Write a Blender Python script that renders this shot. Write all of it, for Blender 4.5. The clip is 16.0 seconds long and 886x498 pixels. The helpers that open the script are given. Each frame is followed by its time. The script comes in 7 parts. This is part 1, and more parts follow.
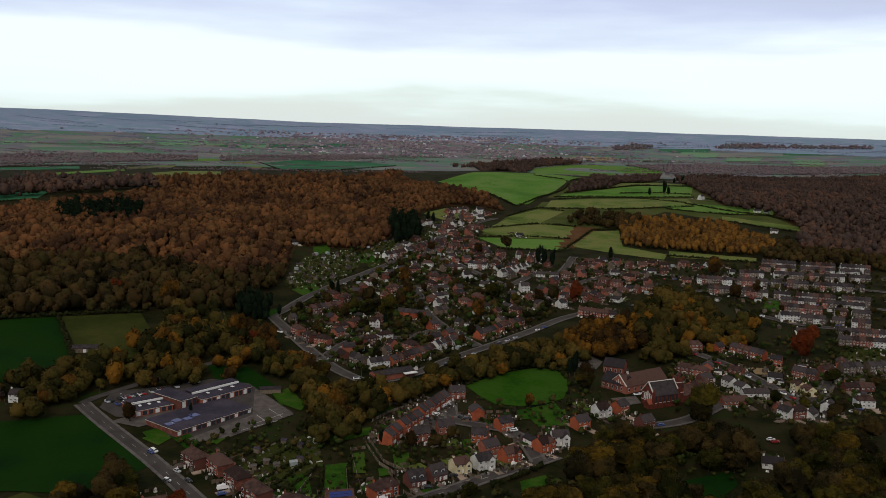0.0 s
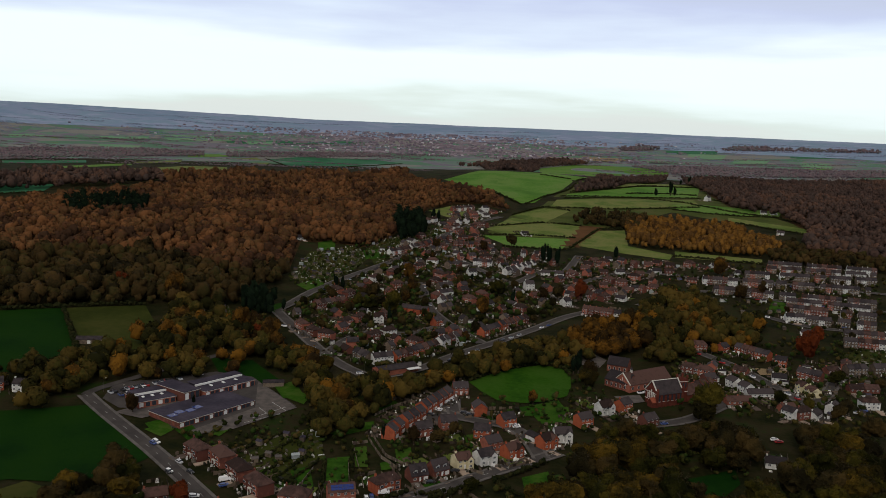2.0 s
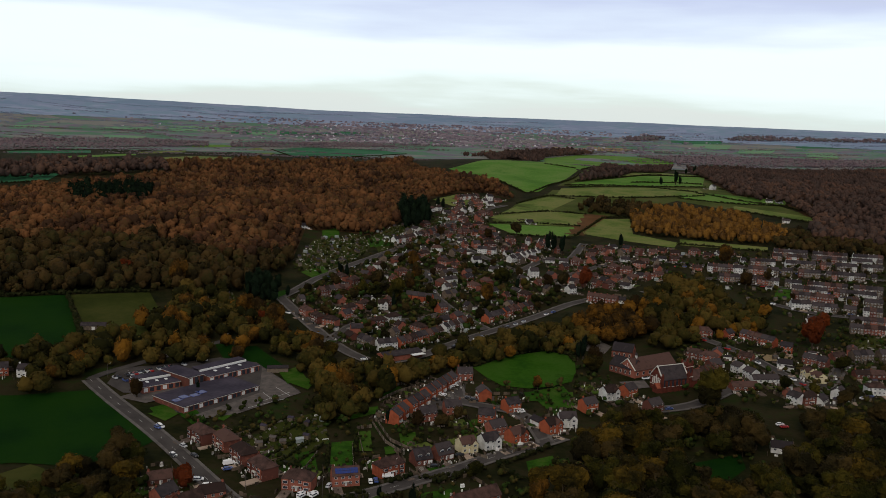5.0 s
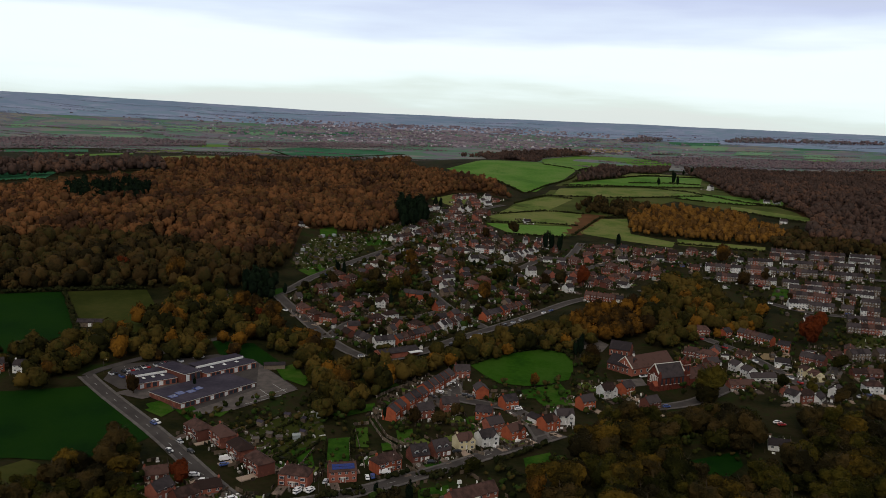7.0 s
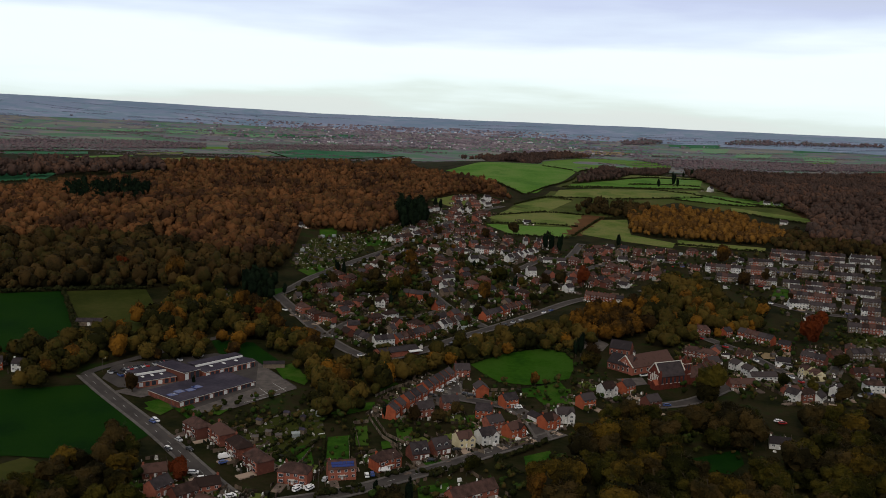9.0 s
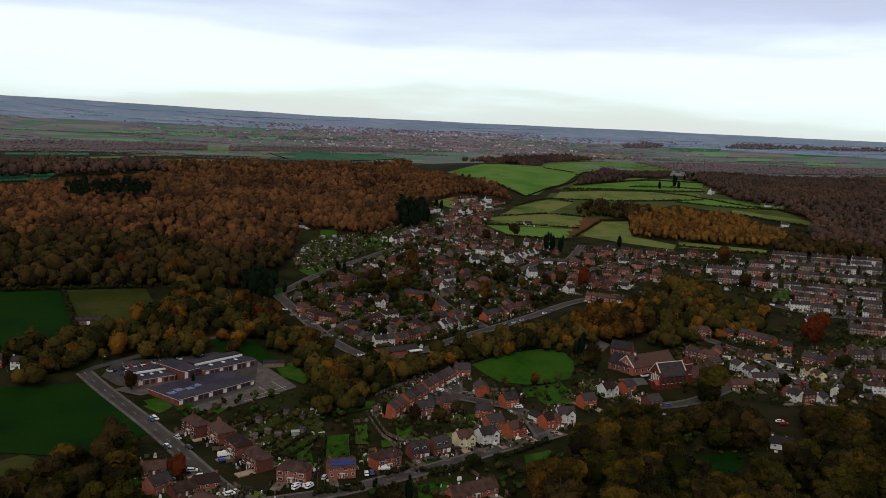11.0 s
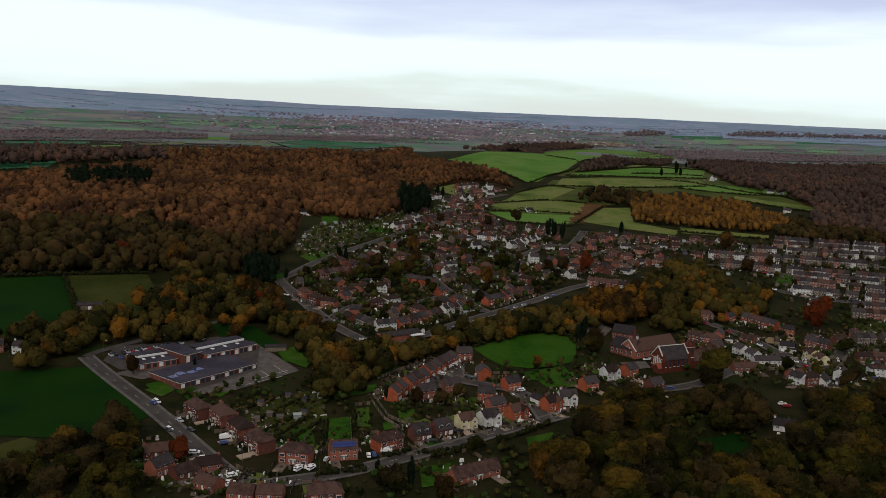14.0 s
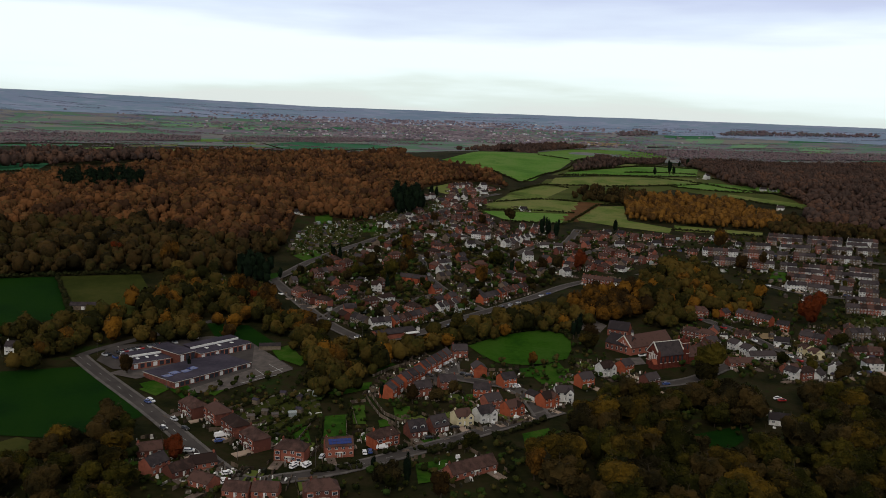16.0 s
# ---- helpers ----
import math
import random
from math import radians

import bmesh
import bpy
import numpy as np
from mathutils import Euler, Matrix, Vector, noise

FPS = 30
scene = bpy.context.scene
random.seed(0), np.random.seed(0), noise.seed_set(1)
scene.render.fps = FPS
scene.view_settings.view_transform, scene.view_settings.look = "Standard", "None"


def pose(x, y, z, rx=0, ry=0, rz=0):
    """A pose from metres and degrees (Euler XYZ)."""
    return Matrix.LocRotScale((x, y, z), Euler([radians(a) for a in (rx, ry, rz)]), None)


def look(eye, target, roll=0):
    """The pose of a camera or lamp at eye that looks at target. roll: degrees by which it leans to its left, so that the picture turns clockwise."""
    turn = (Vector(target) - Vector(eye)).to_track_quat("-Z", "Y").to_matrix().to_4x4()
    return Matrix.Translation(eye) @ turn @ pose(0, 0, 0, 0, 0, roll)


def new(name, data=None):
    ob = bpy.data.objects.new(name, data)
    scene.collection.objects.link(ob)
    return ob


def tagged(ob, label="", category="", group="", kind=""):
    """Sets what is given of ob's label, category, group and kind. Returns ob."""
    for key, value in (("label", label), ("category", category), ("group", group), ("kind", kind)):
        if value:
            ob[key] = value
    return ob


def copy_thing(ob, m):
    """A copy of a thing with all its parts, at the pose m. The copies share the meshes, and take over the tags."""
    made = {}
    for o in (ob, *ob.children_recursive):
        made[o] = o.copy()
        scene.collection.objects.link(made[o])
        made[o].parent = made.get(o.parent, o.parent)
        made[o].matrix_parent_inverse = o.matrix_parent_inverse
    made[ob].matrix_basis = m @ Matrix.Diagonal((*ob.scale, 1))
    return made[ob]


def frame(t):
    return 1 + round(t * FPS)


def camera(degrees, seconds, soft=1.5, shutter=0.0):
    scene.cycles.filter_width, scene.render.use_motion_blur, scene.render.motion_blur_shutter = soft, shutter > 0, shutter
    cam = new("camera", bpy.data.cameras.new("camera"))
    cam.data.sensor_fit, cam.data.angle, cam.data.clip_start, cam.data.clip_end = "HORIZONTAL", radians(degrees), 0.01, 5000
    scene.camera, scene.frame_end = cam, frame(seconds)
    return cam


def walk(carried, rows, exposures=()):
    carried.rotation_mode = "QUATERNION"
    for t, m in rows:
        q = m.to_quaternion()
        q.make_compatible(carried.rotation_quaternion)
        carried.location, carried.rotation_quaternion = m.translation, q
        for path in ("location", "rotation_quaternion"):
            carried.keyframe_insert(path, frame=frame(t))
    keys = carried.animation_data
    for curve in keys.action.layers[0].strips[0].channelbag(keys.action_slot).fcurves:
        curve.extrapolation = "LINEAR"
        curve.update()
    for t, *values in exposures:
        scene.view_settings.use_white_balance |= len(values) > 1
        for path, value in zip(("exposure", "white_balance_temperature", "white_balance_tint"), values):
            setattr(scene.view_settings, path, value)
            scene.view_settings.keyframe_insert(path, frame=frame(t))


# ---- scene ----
cam = camera(54.1, 16.0, soft=0.6)
PATH = [
    (0, (-0.501, -2.450, 163.385), (0.599, 96.450, 148.835), 1.7),
    (0.5, (-0.421, -2.624, 162.957), (0.529, 96.376, 148.807), 1.6),
    (1, (-0.567, -2.473, 162.315), (0.583, 96.377, 147.465), 2.0),
    (1.5, (-0.348, -2.298, 161.761), (0.502, 96.552, 146.711), 2.5),
    (2, (-0.236, -1.989, 161.118), (0.264, 96.911, 146.468), 2.4),
    (2.5, (0.018, -1.786, 160.304), (-0.182, 97.014, 144.954), 2.3),
    (3, (0.143, -1.575, 159.781), (0.143, 97.175, 144.181), 2.3),
    (3.5, (-0.082, -1.436, 159.357), (0.068, 97.364, 143.907), 2.2),
    (4, (0.058, -1.349, 158.725), (0.008, 97.451, 143.275), 2.1),
    (6.5, (0.154, -0.452, 155.521), (0.354, 98.248, 139.471), 2.6),
    (7, (0.130, -0.536, 154.884), (0.430, 98.264, 139.384), 2.5),
    (7.5, (0.271, -0.339, 154.335), (-0.029, 98.411, 138.585), 2.6),
    (8, (0.479, -0.116, 153.660), (0.229, 98.684, 138.210), 2.8),
    (8.5, (0.396, -0.086, 152.720), (0.346, 98.764, 137.770), 2.5),
    (9, (0.242, 0.142, 152.169), (0.542, 98.992, 137.019), 2.5),
    (11.5, (0.360, 1.192, 148.981), (0.610, 100.092, 134.231), 2.7),
    (12, (0.304, 1.405, 148.296), (0.904, 100.155, 132.796), 2.8),
    (12.5, (0.273, 1.679, 147.689), (0.973, 100.379, 131.739), 3.1),
    (13, (0.127, 1.836, 147.128), (0.927, 100.586, 131.528), 2.8),
    (13.5, (0.116, 2.010, 146.818), (0.666, 100.710, 130.668), 2.5),
    (14, (0.383, 1.922, 146.144), (0.483, 100.622, 130.144), 2.5),
    (14.5, (0.219, 2.061, 145.458), (0.569, 100.861, 129.958), 2.5),
    (15, (0.035, 2.284, 144.959), (0.635, 100.984, 128.809), 2.8),
    (15.5, (0.068, 2.256, 144.080), (1.018, 101.156, 129.380), 2.9),
    (16, (0.116, 2.510, 143.582), (0.916, 101.260, 127.782), 2.2),
]
walk(cam, [(t, look(eye, target, roll)) for t, eye, target, roll in PATH])

# ---- light ----
world = bpy.data.worlds.new("overcast_sky")
scene.world = world
world.use_nodes = True
wn, wl = world.node_tree.nodes, world.node_tree.links
wn.clear()
w_out, w_bg = wn.new("ShaderNodeOutputWorld"), wn.new("ShaderNodeBackground")
w_sky = wn.new("ShaderNodeTexSky")
w_sky.sky_type, w_sky.sun_disc = "NISHITA", False
w_sky.sun_elevation, w_sky.sun_rotation = radians(42), radians(194)
w_co, w_sep, w_ramp = wn.new("ShaderNodeTexCoord"), wn.new("ShaderNodeSeparateXYZ"), wn.new("ShaderNodeValToRGB")
w_map, w_noise, w_warp = wn.new("ShaderNodeMapping"), wn.new("ShaderNodeTexNoise"), wn.new("ShaderNodeMath")
w_map.inputs["Scale"].default_value = (1.6, 1.6, 13)
w_noise.inputs["Scale"].default_value, w_noise.inputs["Detail"].default_value = 1.5, 5
w_noise.inputs["Roughness"].default_value = 0.5
wl.new(w_co.outputs["Generated"], w_sep.inputs[0])
wl.new(w_co.outputs["Generated"], w_map.inputs[0])
wl.new(w_map.outputs[0], w_noise.inputs["Vector"])
# height over the horizon, made uneven by the cloud noise
w_warp.operation = "MULTIPLY_ADD"
w_sub = wn.new("ShaderNodeMath")
w_sub.operation = "SUBTRACT"
wl.new(w_noise.outputs["Fac"], w_sub.inputs[0])
w_sub.inputs[1].default_value = 0.5
wl.new(w_sub.outputs[0], w_warp.inputs[0])
w_warp.inputs[1].default_value = 0.15
wl.new(w_sep.outputs["Z"], w_warp.inputs[2])
wl.new(w_warp.outputs[0], w_ramp.inputs["Fac"])
el = w_ramp.color_ramp.elements
el[0].position, el[0].color = 0.0, (0.70, 0.76, 0.74, 1)
el[1].position, el[1].color = 1.0, (0.4, 0.385, 0.36, 1)
for pos, col in ((0.01, (0.70, 0.80, 0.77, 1)), (0.022, (0.80, 0.92, 0.92, 1)), (0.04, (0.87, 0.97, 1.0, 1)), (0.08, (0.89, 0.98, 1.0, 1)),
                 (0.105, (0.70, 0.79, 0.94, 1)), (0.135, (0.56, 0.62, 0.83, 1)), (0.2, (0.48, 0.51, 0.60, 1)), (0.35, (0.42, 0.41, 0.41, 1))):
    e = el.new(pos)
    e.color = col
w_add = wn.new("ShaderNodeMixRGB")
w_add.blend_type = "ADD"
w_add.inputs[0].default_value = 0.01
wl.new(w_ramp.outputs[0], w_add.inputs[1])
wl.new(w_sky.outputs[0], w_add.inputs[2])
wl.new(w_add.outputs[0], w_bg.inputs[0])
w_bg.inputs[1].default_value = 1.0
wl.new(w_bg.outputs[0], w_out.inputs[0])

sun = new("sun", bpy.data.lights.new("sun", "SUN"))
sun.data.energy, sun.data.angle, sun.data.color = 1.15, radians(30), (1.0, 0.9, 0.78)
sun.matrix_world = look((0, 0, 300), (25, 100, 205))
scene.view_settings.exposure = 0.0


# ---- materials ----
def rich(c, k=1.1):
    """The colour, a little more saturated."""
    grey = 0.3 * c[0] + 0.6 * c[1] + 0.1 * c[2]
    return tuple(max(0.0015, grey + (v - grey) * k) for v in c)


def mat(name, colours, scale=1.0, rough=0.9, bump=0.0, fine=8.0, metal=0.0, island=0.0, per_object=0.0, spread=(0.3, 0.7), spec=0.04, tint=0.0):
    """A surface whose colours vary by noise at two scales (scale and scale * fine, per metre), by island or by object."""
    colours = [rich(c) for c in colours]
    m = bpy.data.materials.new(name)
    m.use_nodes = True
    n, l = m.node_tree.nodes, m.node_tree.links
    b = n["Principled BSDF"]
    b.inputs["Roughness"].default_value, b.inputs["Metallic"].default_value = rough, metal
    b.inputs["Specular IOR Level"].default_value = spec
    geo = n.new("ShaderNodeNewGeometry")
    big, small = n.new("ShaderNodeTexNoise"), n.new("ShaderNodeTexNoise")
    for t, s in ((big, scale), (small, scale * fine)):
        t.inputs["Scale"].default_value, t.inputs["Detail"].default_value = s, 3
        l.new(geo.outputs["Position"], t.inputs["Vector"])
    ramp = n.new("ShaderNodeValToRGB")
    r = ramp.color_ramp.elements
    r[0].position, r[1].position = spread
    r[0].color, r[1].color = (*colours[0], 1), (*colours[-1], 1)
    for i, c in enumerate(colours[1:-1]):
        e = r.new(spread[0] + (spread[1] - spread[0]) * (i + 1) / (len(colours) - 1))
        e.color = (*c, 1)
    mix = n.new("ShaderNodeMath")
    mix.operation = "MULTIPLY_ADD"
    mix.inputs[1].default_value = 0.35
    l.new(small.outputs["Fac"], mix.inputs[0])
    off = n.new("ShaderNodeMath")
    off.operation = "SUBTRACT"
    l.new(big.outputs["Fac"], off.inputs[0])
    off.inputs[1].default_value = 0.175
    l.new(off.outputs[0], mix.inputs[2])
    last = mix.outputs[0]
    info = n.new("ShaderNodeObjectInfo") if per_object else None
    tone = n.new("ShaderNodeAttribute") if tint else None
    if tint:
        tone.attribute_name = "tint"
    for amount, out in ((tint, tone.outputs["Fac"] if tint else None), (island, geo.outputs["Random Per Island"]), (per_object, info.outputs["Random"] if info else None)):
        if amount:
            centre, add = n.new("ShaderNodeMath"), n.new("ShaderNodeMath")
            centre.operation, add.operation = "SUBTRACT", "MULTIPLY_ADD"
            centre.inputs[1].default_value, add.inputs[1].default_value = 0.5, amount
            l.new(out, centre.inputs[0])
            l.new(centre.outputs[0], add.inputs[0])
            l.new(last, add.inputs[2])
            last = add.outputs[0]
    l.new(last, ramp.inputs["Fac"])
    l.new(ramp.outputs[0], b.inputs["Base Color"])
    if bump:
        bp = n.new("ShaderNodeBump")
        bp.inputs["Strength"].default_value, bp.inputs["Distance"].default_value = min(1, bump), bump
        l.new(small.outputs["Fac"], bp.inputs["Height"])
        l.new(bp.outputs[0], b.inputs["Normal"])
    return m


def plain(name, colour, rough=0.6, metal=0.0, vary=0.15, scale=2.0, per_object=0.0):
    lo, hi = tuple(c * (1 - vary) for c in colour), tuple(min(1, c * (1 + vary)) for c in colour)
    return mat(name, (lo, hi), scale, rough, metal=metal, per_object=per_object, spec=0.5 if rough < 0.5 else 0.1)


M_SOIL = mat("rough_ground", ((0.006, 0.008, 0.003), (0.013, 0.014, 0.005), (0.022, 0.018, 0.009), (0.014, 0.024, 0.006)), 0.045, 1.0, 0.4, 9)
M_FIELD = mat("pasture_grass", ((0.013, 0.044, 0.005), (0.022, 0.062, 0.007), (0.03, 0.07, 0.011), (0.018, 0.052, 0.006)), 0.03, 1.0, 0.2, 14)
# deep green, darkened further in the colour for the view's dim left edge
M_FIELD_DEEP = mat("playing_field_grass", ((0.003, 0.016, 0.0015), (0.0055, 0.023, 0.0022), (0.0075, 0.026, 0.003)), 0.03, 1.0, 0.2, 12)
M_FIELD_OLIVE = mat("rough_pasture", ((0.06, 0.088, 0.024), (0.095, 0.125, 0.036), (0.14, 0.145, 0.056), (0.075, 0.11, 0.03)), 0.022, 1.0, 0.3, 14)
M_PASTURE = mat("bright_pasture", ((0.05, 0.115, 0.022), (0.075, 0.155, 0.031), (0.105, 0.17, 0.048), (0.06, 0.13, 0.026)), 0.012, 1.0, 0.2, 18)
M_ROUGH = mat("dark_rough_grass", ((0.02, 0.026, 0.006), (0.03, 0.036, 0.009), (0.042, 0.044, 0.013)), 0.03, 1.0, 0.3, 9)
# the blue in this green stands in for haze over distant fields
M_FIELD_BLUE = mat("haze_tinted_field", ((0.0216, 0.084, 0.042), (0.036, 0.114, 0.06), (0.048, 0.12, 0.072)), 0.01, 1.0)
M_FIELD_STUBBLE = mat("stubble", ((0.169, 0.13, 0.078), (0.26, 0.208, 0.13)), 0.02, 1.0)
# a brighter version of the haze-tinted field, for the far slopes
M_FAR_GREEN = mat("far_pasture", ((0.1, 0.2, 0.12), (0.13, 0.23, 0.14), (0.15, 0.21, 0.13)), 0.008, 1.0)
M_TUSSOCK = mat("tussocky_grass", ((0.034, 0.045, 0.013), (0.052, 0.066, 0.019), (0.072, 0.07, 0.028)), 0.025, 1.0, 0.3, 16)
M_BRACKEN = mat("dead_bracken", ((0.06, 0.034, 0.016), (0.1, 0.05, 0.024)), 0.05, 1.0, 0.3, 9)
M_LITTER = mat("leaf_litter", ((0.03, 0.018, 0.009), (0.06, 0.034, 0.016)), 0.05, 1.0, 0.3, 12)
M_LAWN = mat("garden_lawn", ((0.014, 0.042, 0.006), (0.026, 0.066, 0.009), (0.042, 0.075, 0.015)), 0.15, 1.0, 0.1, 6, per_object=0.4)
# plain colours run to lilac and blue: distance haze mixed into the paint
M_FAR = mat("haze_tinted_plain", ((0.085, 0.155, 0.105), (0.125, 0.118, 0.14), (0.15, 0.132, 0.16), (0.1, 0.19, 0.125), (0.12, 0.112, 0.14), (0.17, 0.17, 0.155)), 0.006, 1.0, 0, 5)
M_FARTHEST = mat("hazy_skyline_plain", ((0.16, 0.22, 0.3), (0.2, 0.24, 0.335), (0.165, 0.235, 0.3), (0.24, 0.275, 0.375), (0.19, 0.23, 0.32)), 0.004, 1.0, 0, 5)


def patchwork(m, size, amount):
    """Lays a patchwork of fields over a plain's colours: cells of about that size shift the colour."""
    n, l = m.node_tree.nodes, m.node_tree.links
    ramp = next(x for x in n if x.type == "VALTORGB")
    src = ramp.inputs["Fac"].links[0].from_socket
    geo = next(x for x in n if x.type == "NEW_GEOMETRY")
    cells, sep = n.new("ShaderNodeTexVoronoi"), n.new("ShaderNodeSeparateColor")
    cells.inputs["Scale"].default_value = 1.0 / size
    l.new(geo.outputs["Position"], cells.inputs["Vector"])
    l.new(cells.outputs["Color"], sep.inputs[0])
    centre, add = n.new("ShaderNodeMath"), n.new("ShaderNodeMath")
    centre.operation, add.operation = "SUBTRACT", "MULTIPLY_ADD"
    centre.inputs[1].default_value, add.inputs[1].default_value = 0.5, amount
    l.new(sep.outputs[0], centre.inputs[0])
    l.new(centre.outputs[0], add.inputs[0])
    l.new(src, add.inputs[2])
    l.new(add.outputs[0], ramp.inputs["Fac"])


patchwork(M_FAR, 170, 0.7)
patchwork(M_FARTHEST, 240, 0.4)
M_ROAD = mat("asphalt", ((0.04, 0.036, 0.035), (0.068, 0.061, 0.058)), 0.12, 0.85, 0.02, 20)
M_PAVE = mat("paving", ((0.07, 0.063, 0.06), (0.115, 0.1, 0.092)), 0.3, 0.9, 0.02, 10)
M_KERB = mat("pavement_slabs", ((0.075, 0.069, 0.066), (0.125, 0.114, 0.108)), 0.3, 0.9, 0.02, 10)
M_LINE = plain("road_paint", (0.34, 0.34, 0.33))
M_BARK = mat("bark", ((0.03, 0.024, 0.018), (0.07, 0.055, 0.04)), 1.5, 1.0, 0.1)
M_WOOD_RUST = mat("rust_beech_leaves", ((0.036, 0.02, 0.012), (0.072, 0.033, 0.018), (0.056, 0.035, 0.016), (0.105, 0.046, 0.022), (0.074, 0.045, 0.021), (0.128, 0.06, 0.028)), 0.014, 1.0, 0.5, 40, island=0.12, tint=0.42)
# brown branches, darkened in the colour for the view's dim lower left
M_WOOD_DIM = mat("bare_brown_branches", ((0.011, 0.009, 0.004), (0.024, 0.018, 0.008), (0.042, 0.026, 0.011), (0.023, 0.022, 0.008), (0.05, 0.032, 0.013)), 0.018, 1.0, 0.5, 36, island=0.12, tint=0.4)
M_WOOD_OLIVE = mat("olive_brown_leaves", ((0.012, 0.012, 0.004), (0.028, 0.024, 0.007), (0.05, 0.035, 0.011), (0.028, 0.028, 0.008), (0.068, 0.047, 0.014)), 0.025, 1.0, 0.5, 30, island=0.1, tint=0.5)
# bare twigs, their purple greyed further to paint in haze
M_WOOD_PURPLE = mat("hazed_purple_bare_twigs", ((0.032, 0.023, 0.02), (0.064, 0.04, 0.032), (0.046, 0.035, 0.031), (0.086, 0.05, 0.036)), 0.005, 1.0, 0.5, 90, island=0.1, tint=0.36)
M_WOOD_GOLD = mat("golden_larch", ((0.055, 0.031, 0.014), (0.125, 0.064, 0.02), (0.18, 0.092, 0.026), (0.09, 0.05, 0.02)), 0.02, 1.0, 0.5, 40, island=0.12, tint=0.4)
M_WOOD_DARK = mat("dark_conifer_needles", ((0.004, 0.008, 0.0045), (0.009, 0.016, 0.008)), 0.2, 1.0, 0.8, 20, island=0.16, tint=0.34)
M_HEDGE = mat("hedge_leaves", ((0.012, 0.016, 0.006), (0.03, 0.03, 0.012)), 0.2, 1.0, 0.8, 20, island=0.15, tint=0.4)
M_OLIVE = mat("olive_leaves", ((0.007, 0.008, 0.002), (0.015, 0.0155, 0.004), (0.029, 0.026, 0.006), (0.055, 0.044, 0.01)), 0.1, 1.0, 0.8, 16, island=0.16, per_object=0.35)
M_ORANGE = mat("orange_leaves", ((0.019, 0.012, 0.005), (0.05, 0.027, 0.008), (0.095, 0.047, 0.012), (0.135, 0.066, 0.015)), 0.1, 1.0, 0.8, 16, island=0.15, tint=0.4, per_object=0.35)
M_GOLDEN = mat("golden_olive_leaves", ((0.01, 0.009, 0.003), (0.024, 0.018, 0.005), (0.05, 0.034, 0.008), (0.088, 0.055, 0.012)), 0.1, 1.0, 0.8, 16, island=0.16, per_object=0.3)
M_RED = mat("red_leaves", ((0.07, 0.018, 0.008), (0.15, 0.036, 0.012)), 0.1, 1.0, 0.8, 20, island=0.14, tint=0.4)
M_BROWN = mat("brown_leaves", ((0.008, 0.007, 0.003), (0.017, 0.014, 0.006), (0.032, 0.023, 0.009), (0.048, 0.032, 0.012)), 0.1, 1.0, 0.8, 16, island=0.16, per_object=0.3)
M_BRICK = mat("orange_red_brick", ((0.2, 0.058, 0.035), (0.31, 0.093, 0.052)), 0.5, 0.9, 0.02, 10, per_object=0.5)
M_BRICK_DULL = mat("brown_red_brick", ((0.11, 0.046, 0.036), (0.26, 0.1, 0.072)), 0.5, 0.9, 0.02, 10, per_object=0.8)
M_STONE = mat("buff_brick", ((0.085, 0.066, 0.052), (0.17, 0.13, 0.1)), 0.5, 0.9, 0.02, 10, per_object=0.6)
M_RENDER = mat("white_render", ((0.4, 0.4, 0.385), (0.66, 0.66, 0.64)), 0.25, 0.8, 0.01, 8)
M_CREAM = mat("cream_render", ((0.45, 0.4, 0.26), (0.62, 0.56, 0.38)), 0.25, 0.8, 0.01, 8)
M_ROOF = mat("brown_roof_tiles", ((0.027, 0.018, 0.016), (0.05, 0.031, 0.027), (0.08, 0.047, 0.04)), 0.4, 0.75, 0.05, 9, per_object=0.7)
M_SLATE = mat("grey_slate", ((0.026, 0.022, 0.024), (0.052, 0.043, 0.044)), 0.4, 0.6, 0.05, 9, per_object=0.6)
M_ROOF_RED = mat("red_roof_tiles", ((0.15, 0.045, 0.03), (0.25, 0.08, 0.05)), 0.4, 0.75, 0.05, 9, per_object=0.5)
M_FLAT = mat("felt_flat_roof", ((0.028, 0.025, 0.036), (0.058, 0.05, 0.066)), 0.08, 0.7, 0.01, 8)
M_WHITE = plain("white_plastic", (0.66, 0.66, 0.65), 0.4, 0, 0.06)
M_GLASS = plain("window_glass", (0.03, 0.035, 0.045), 0.08, 0, 0.2)
M_TRIM = plain("pale_cladding", (0.5, 0.48, 0.44), 0.7)
M_TYRE = plain("tyre_rubber", (0.02, 0.02, 0.02), 0.9)
M_CAR = [plain(n, c, 0.3, 0.0, 0.03) for n, c in (("white_car_paint", (0.75, 0.75, 0.76)), ("silver_car_paint", (0.42, 0.43, 0.45)),
         ("black_car_paint", (0.015, 0.015, 0.018)), ("blue_car_paint", (0.04, 0.07, 0.22)), ("red_car_paint", (0.3, 0.02, 0.02)))]
M_SHED = mat("weathered_boards", ((0.07, 0.055, 0.045), (0.16, 0.13, 0.1)), 0.8, 0.9, 0.02, 6, per_object=0.6)
M_SOLAR = plain("solar_cell_blue", (0.015, 0.03, 0.14), 0.15, 0, 0.2)
M_TIMBER = mat("pale_sand", ((0.16, 0.12, 0.07), (0.24, 0.18, 0.11)), 1.0, 0.8)

# ---- helpers ----
PROFILE = ((0, 405, 540, 675, 810, 890, 1040, 1150, 1350, 1485, 1690, 2200, 2750, 3100, 3550, 4000, 4500, 4950),
           (0, 0, 4, 8, 13.5, 21.5, 29.5, 35, 48.5, 47, 44.5, 29, 20.5, 29, 40.5, 67, 103, 136))


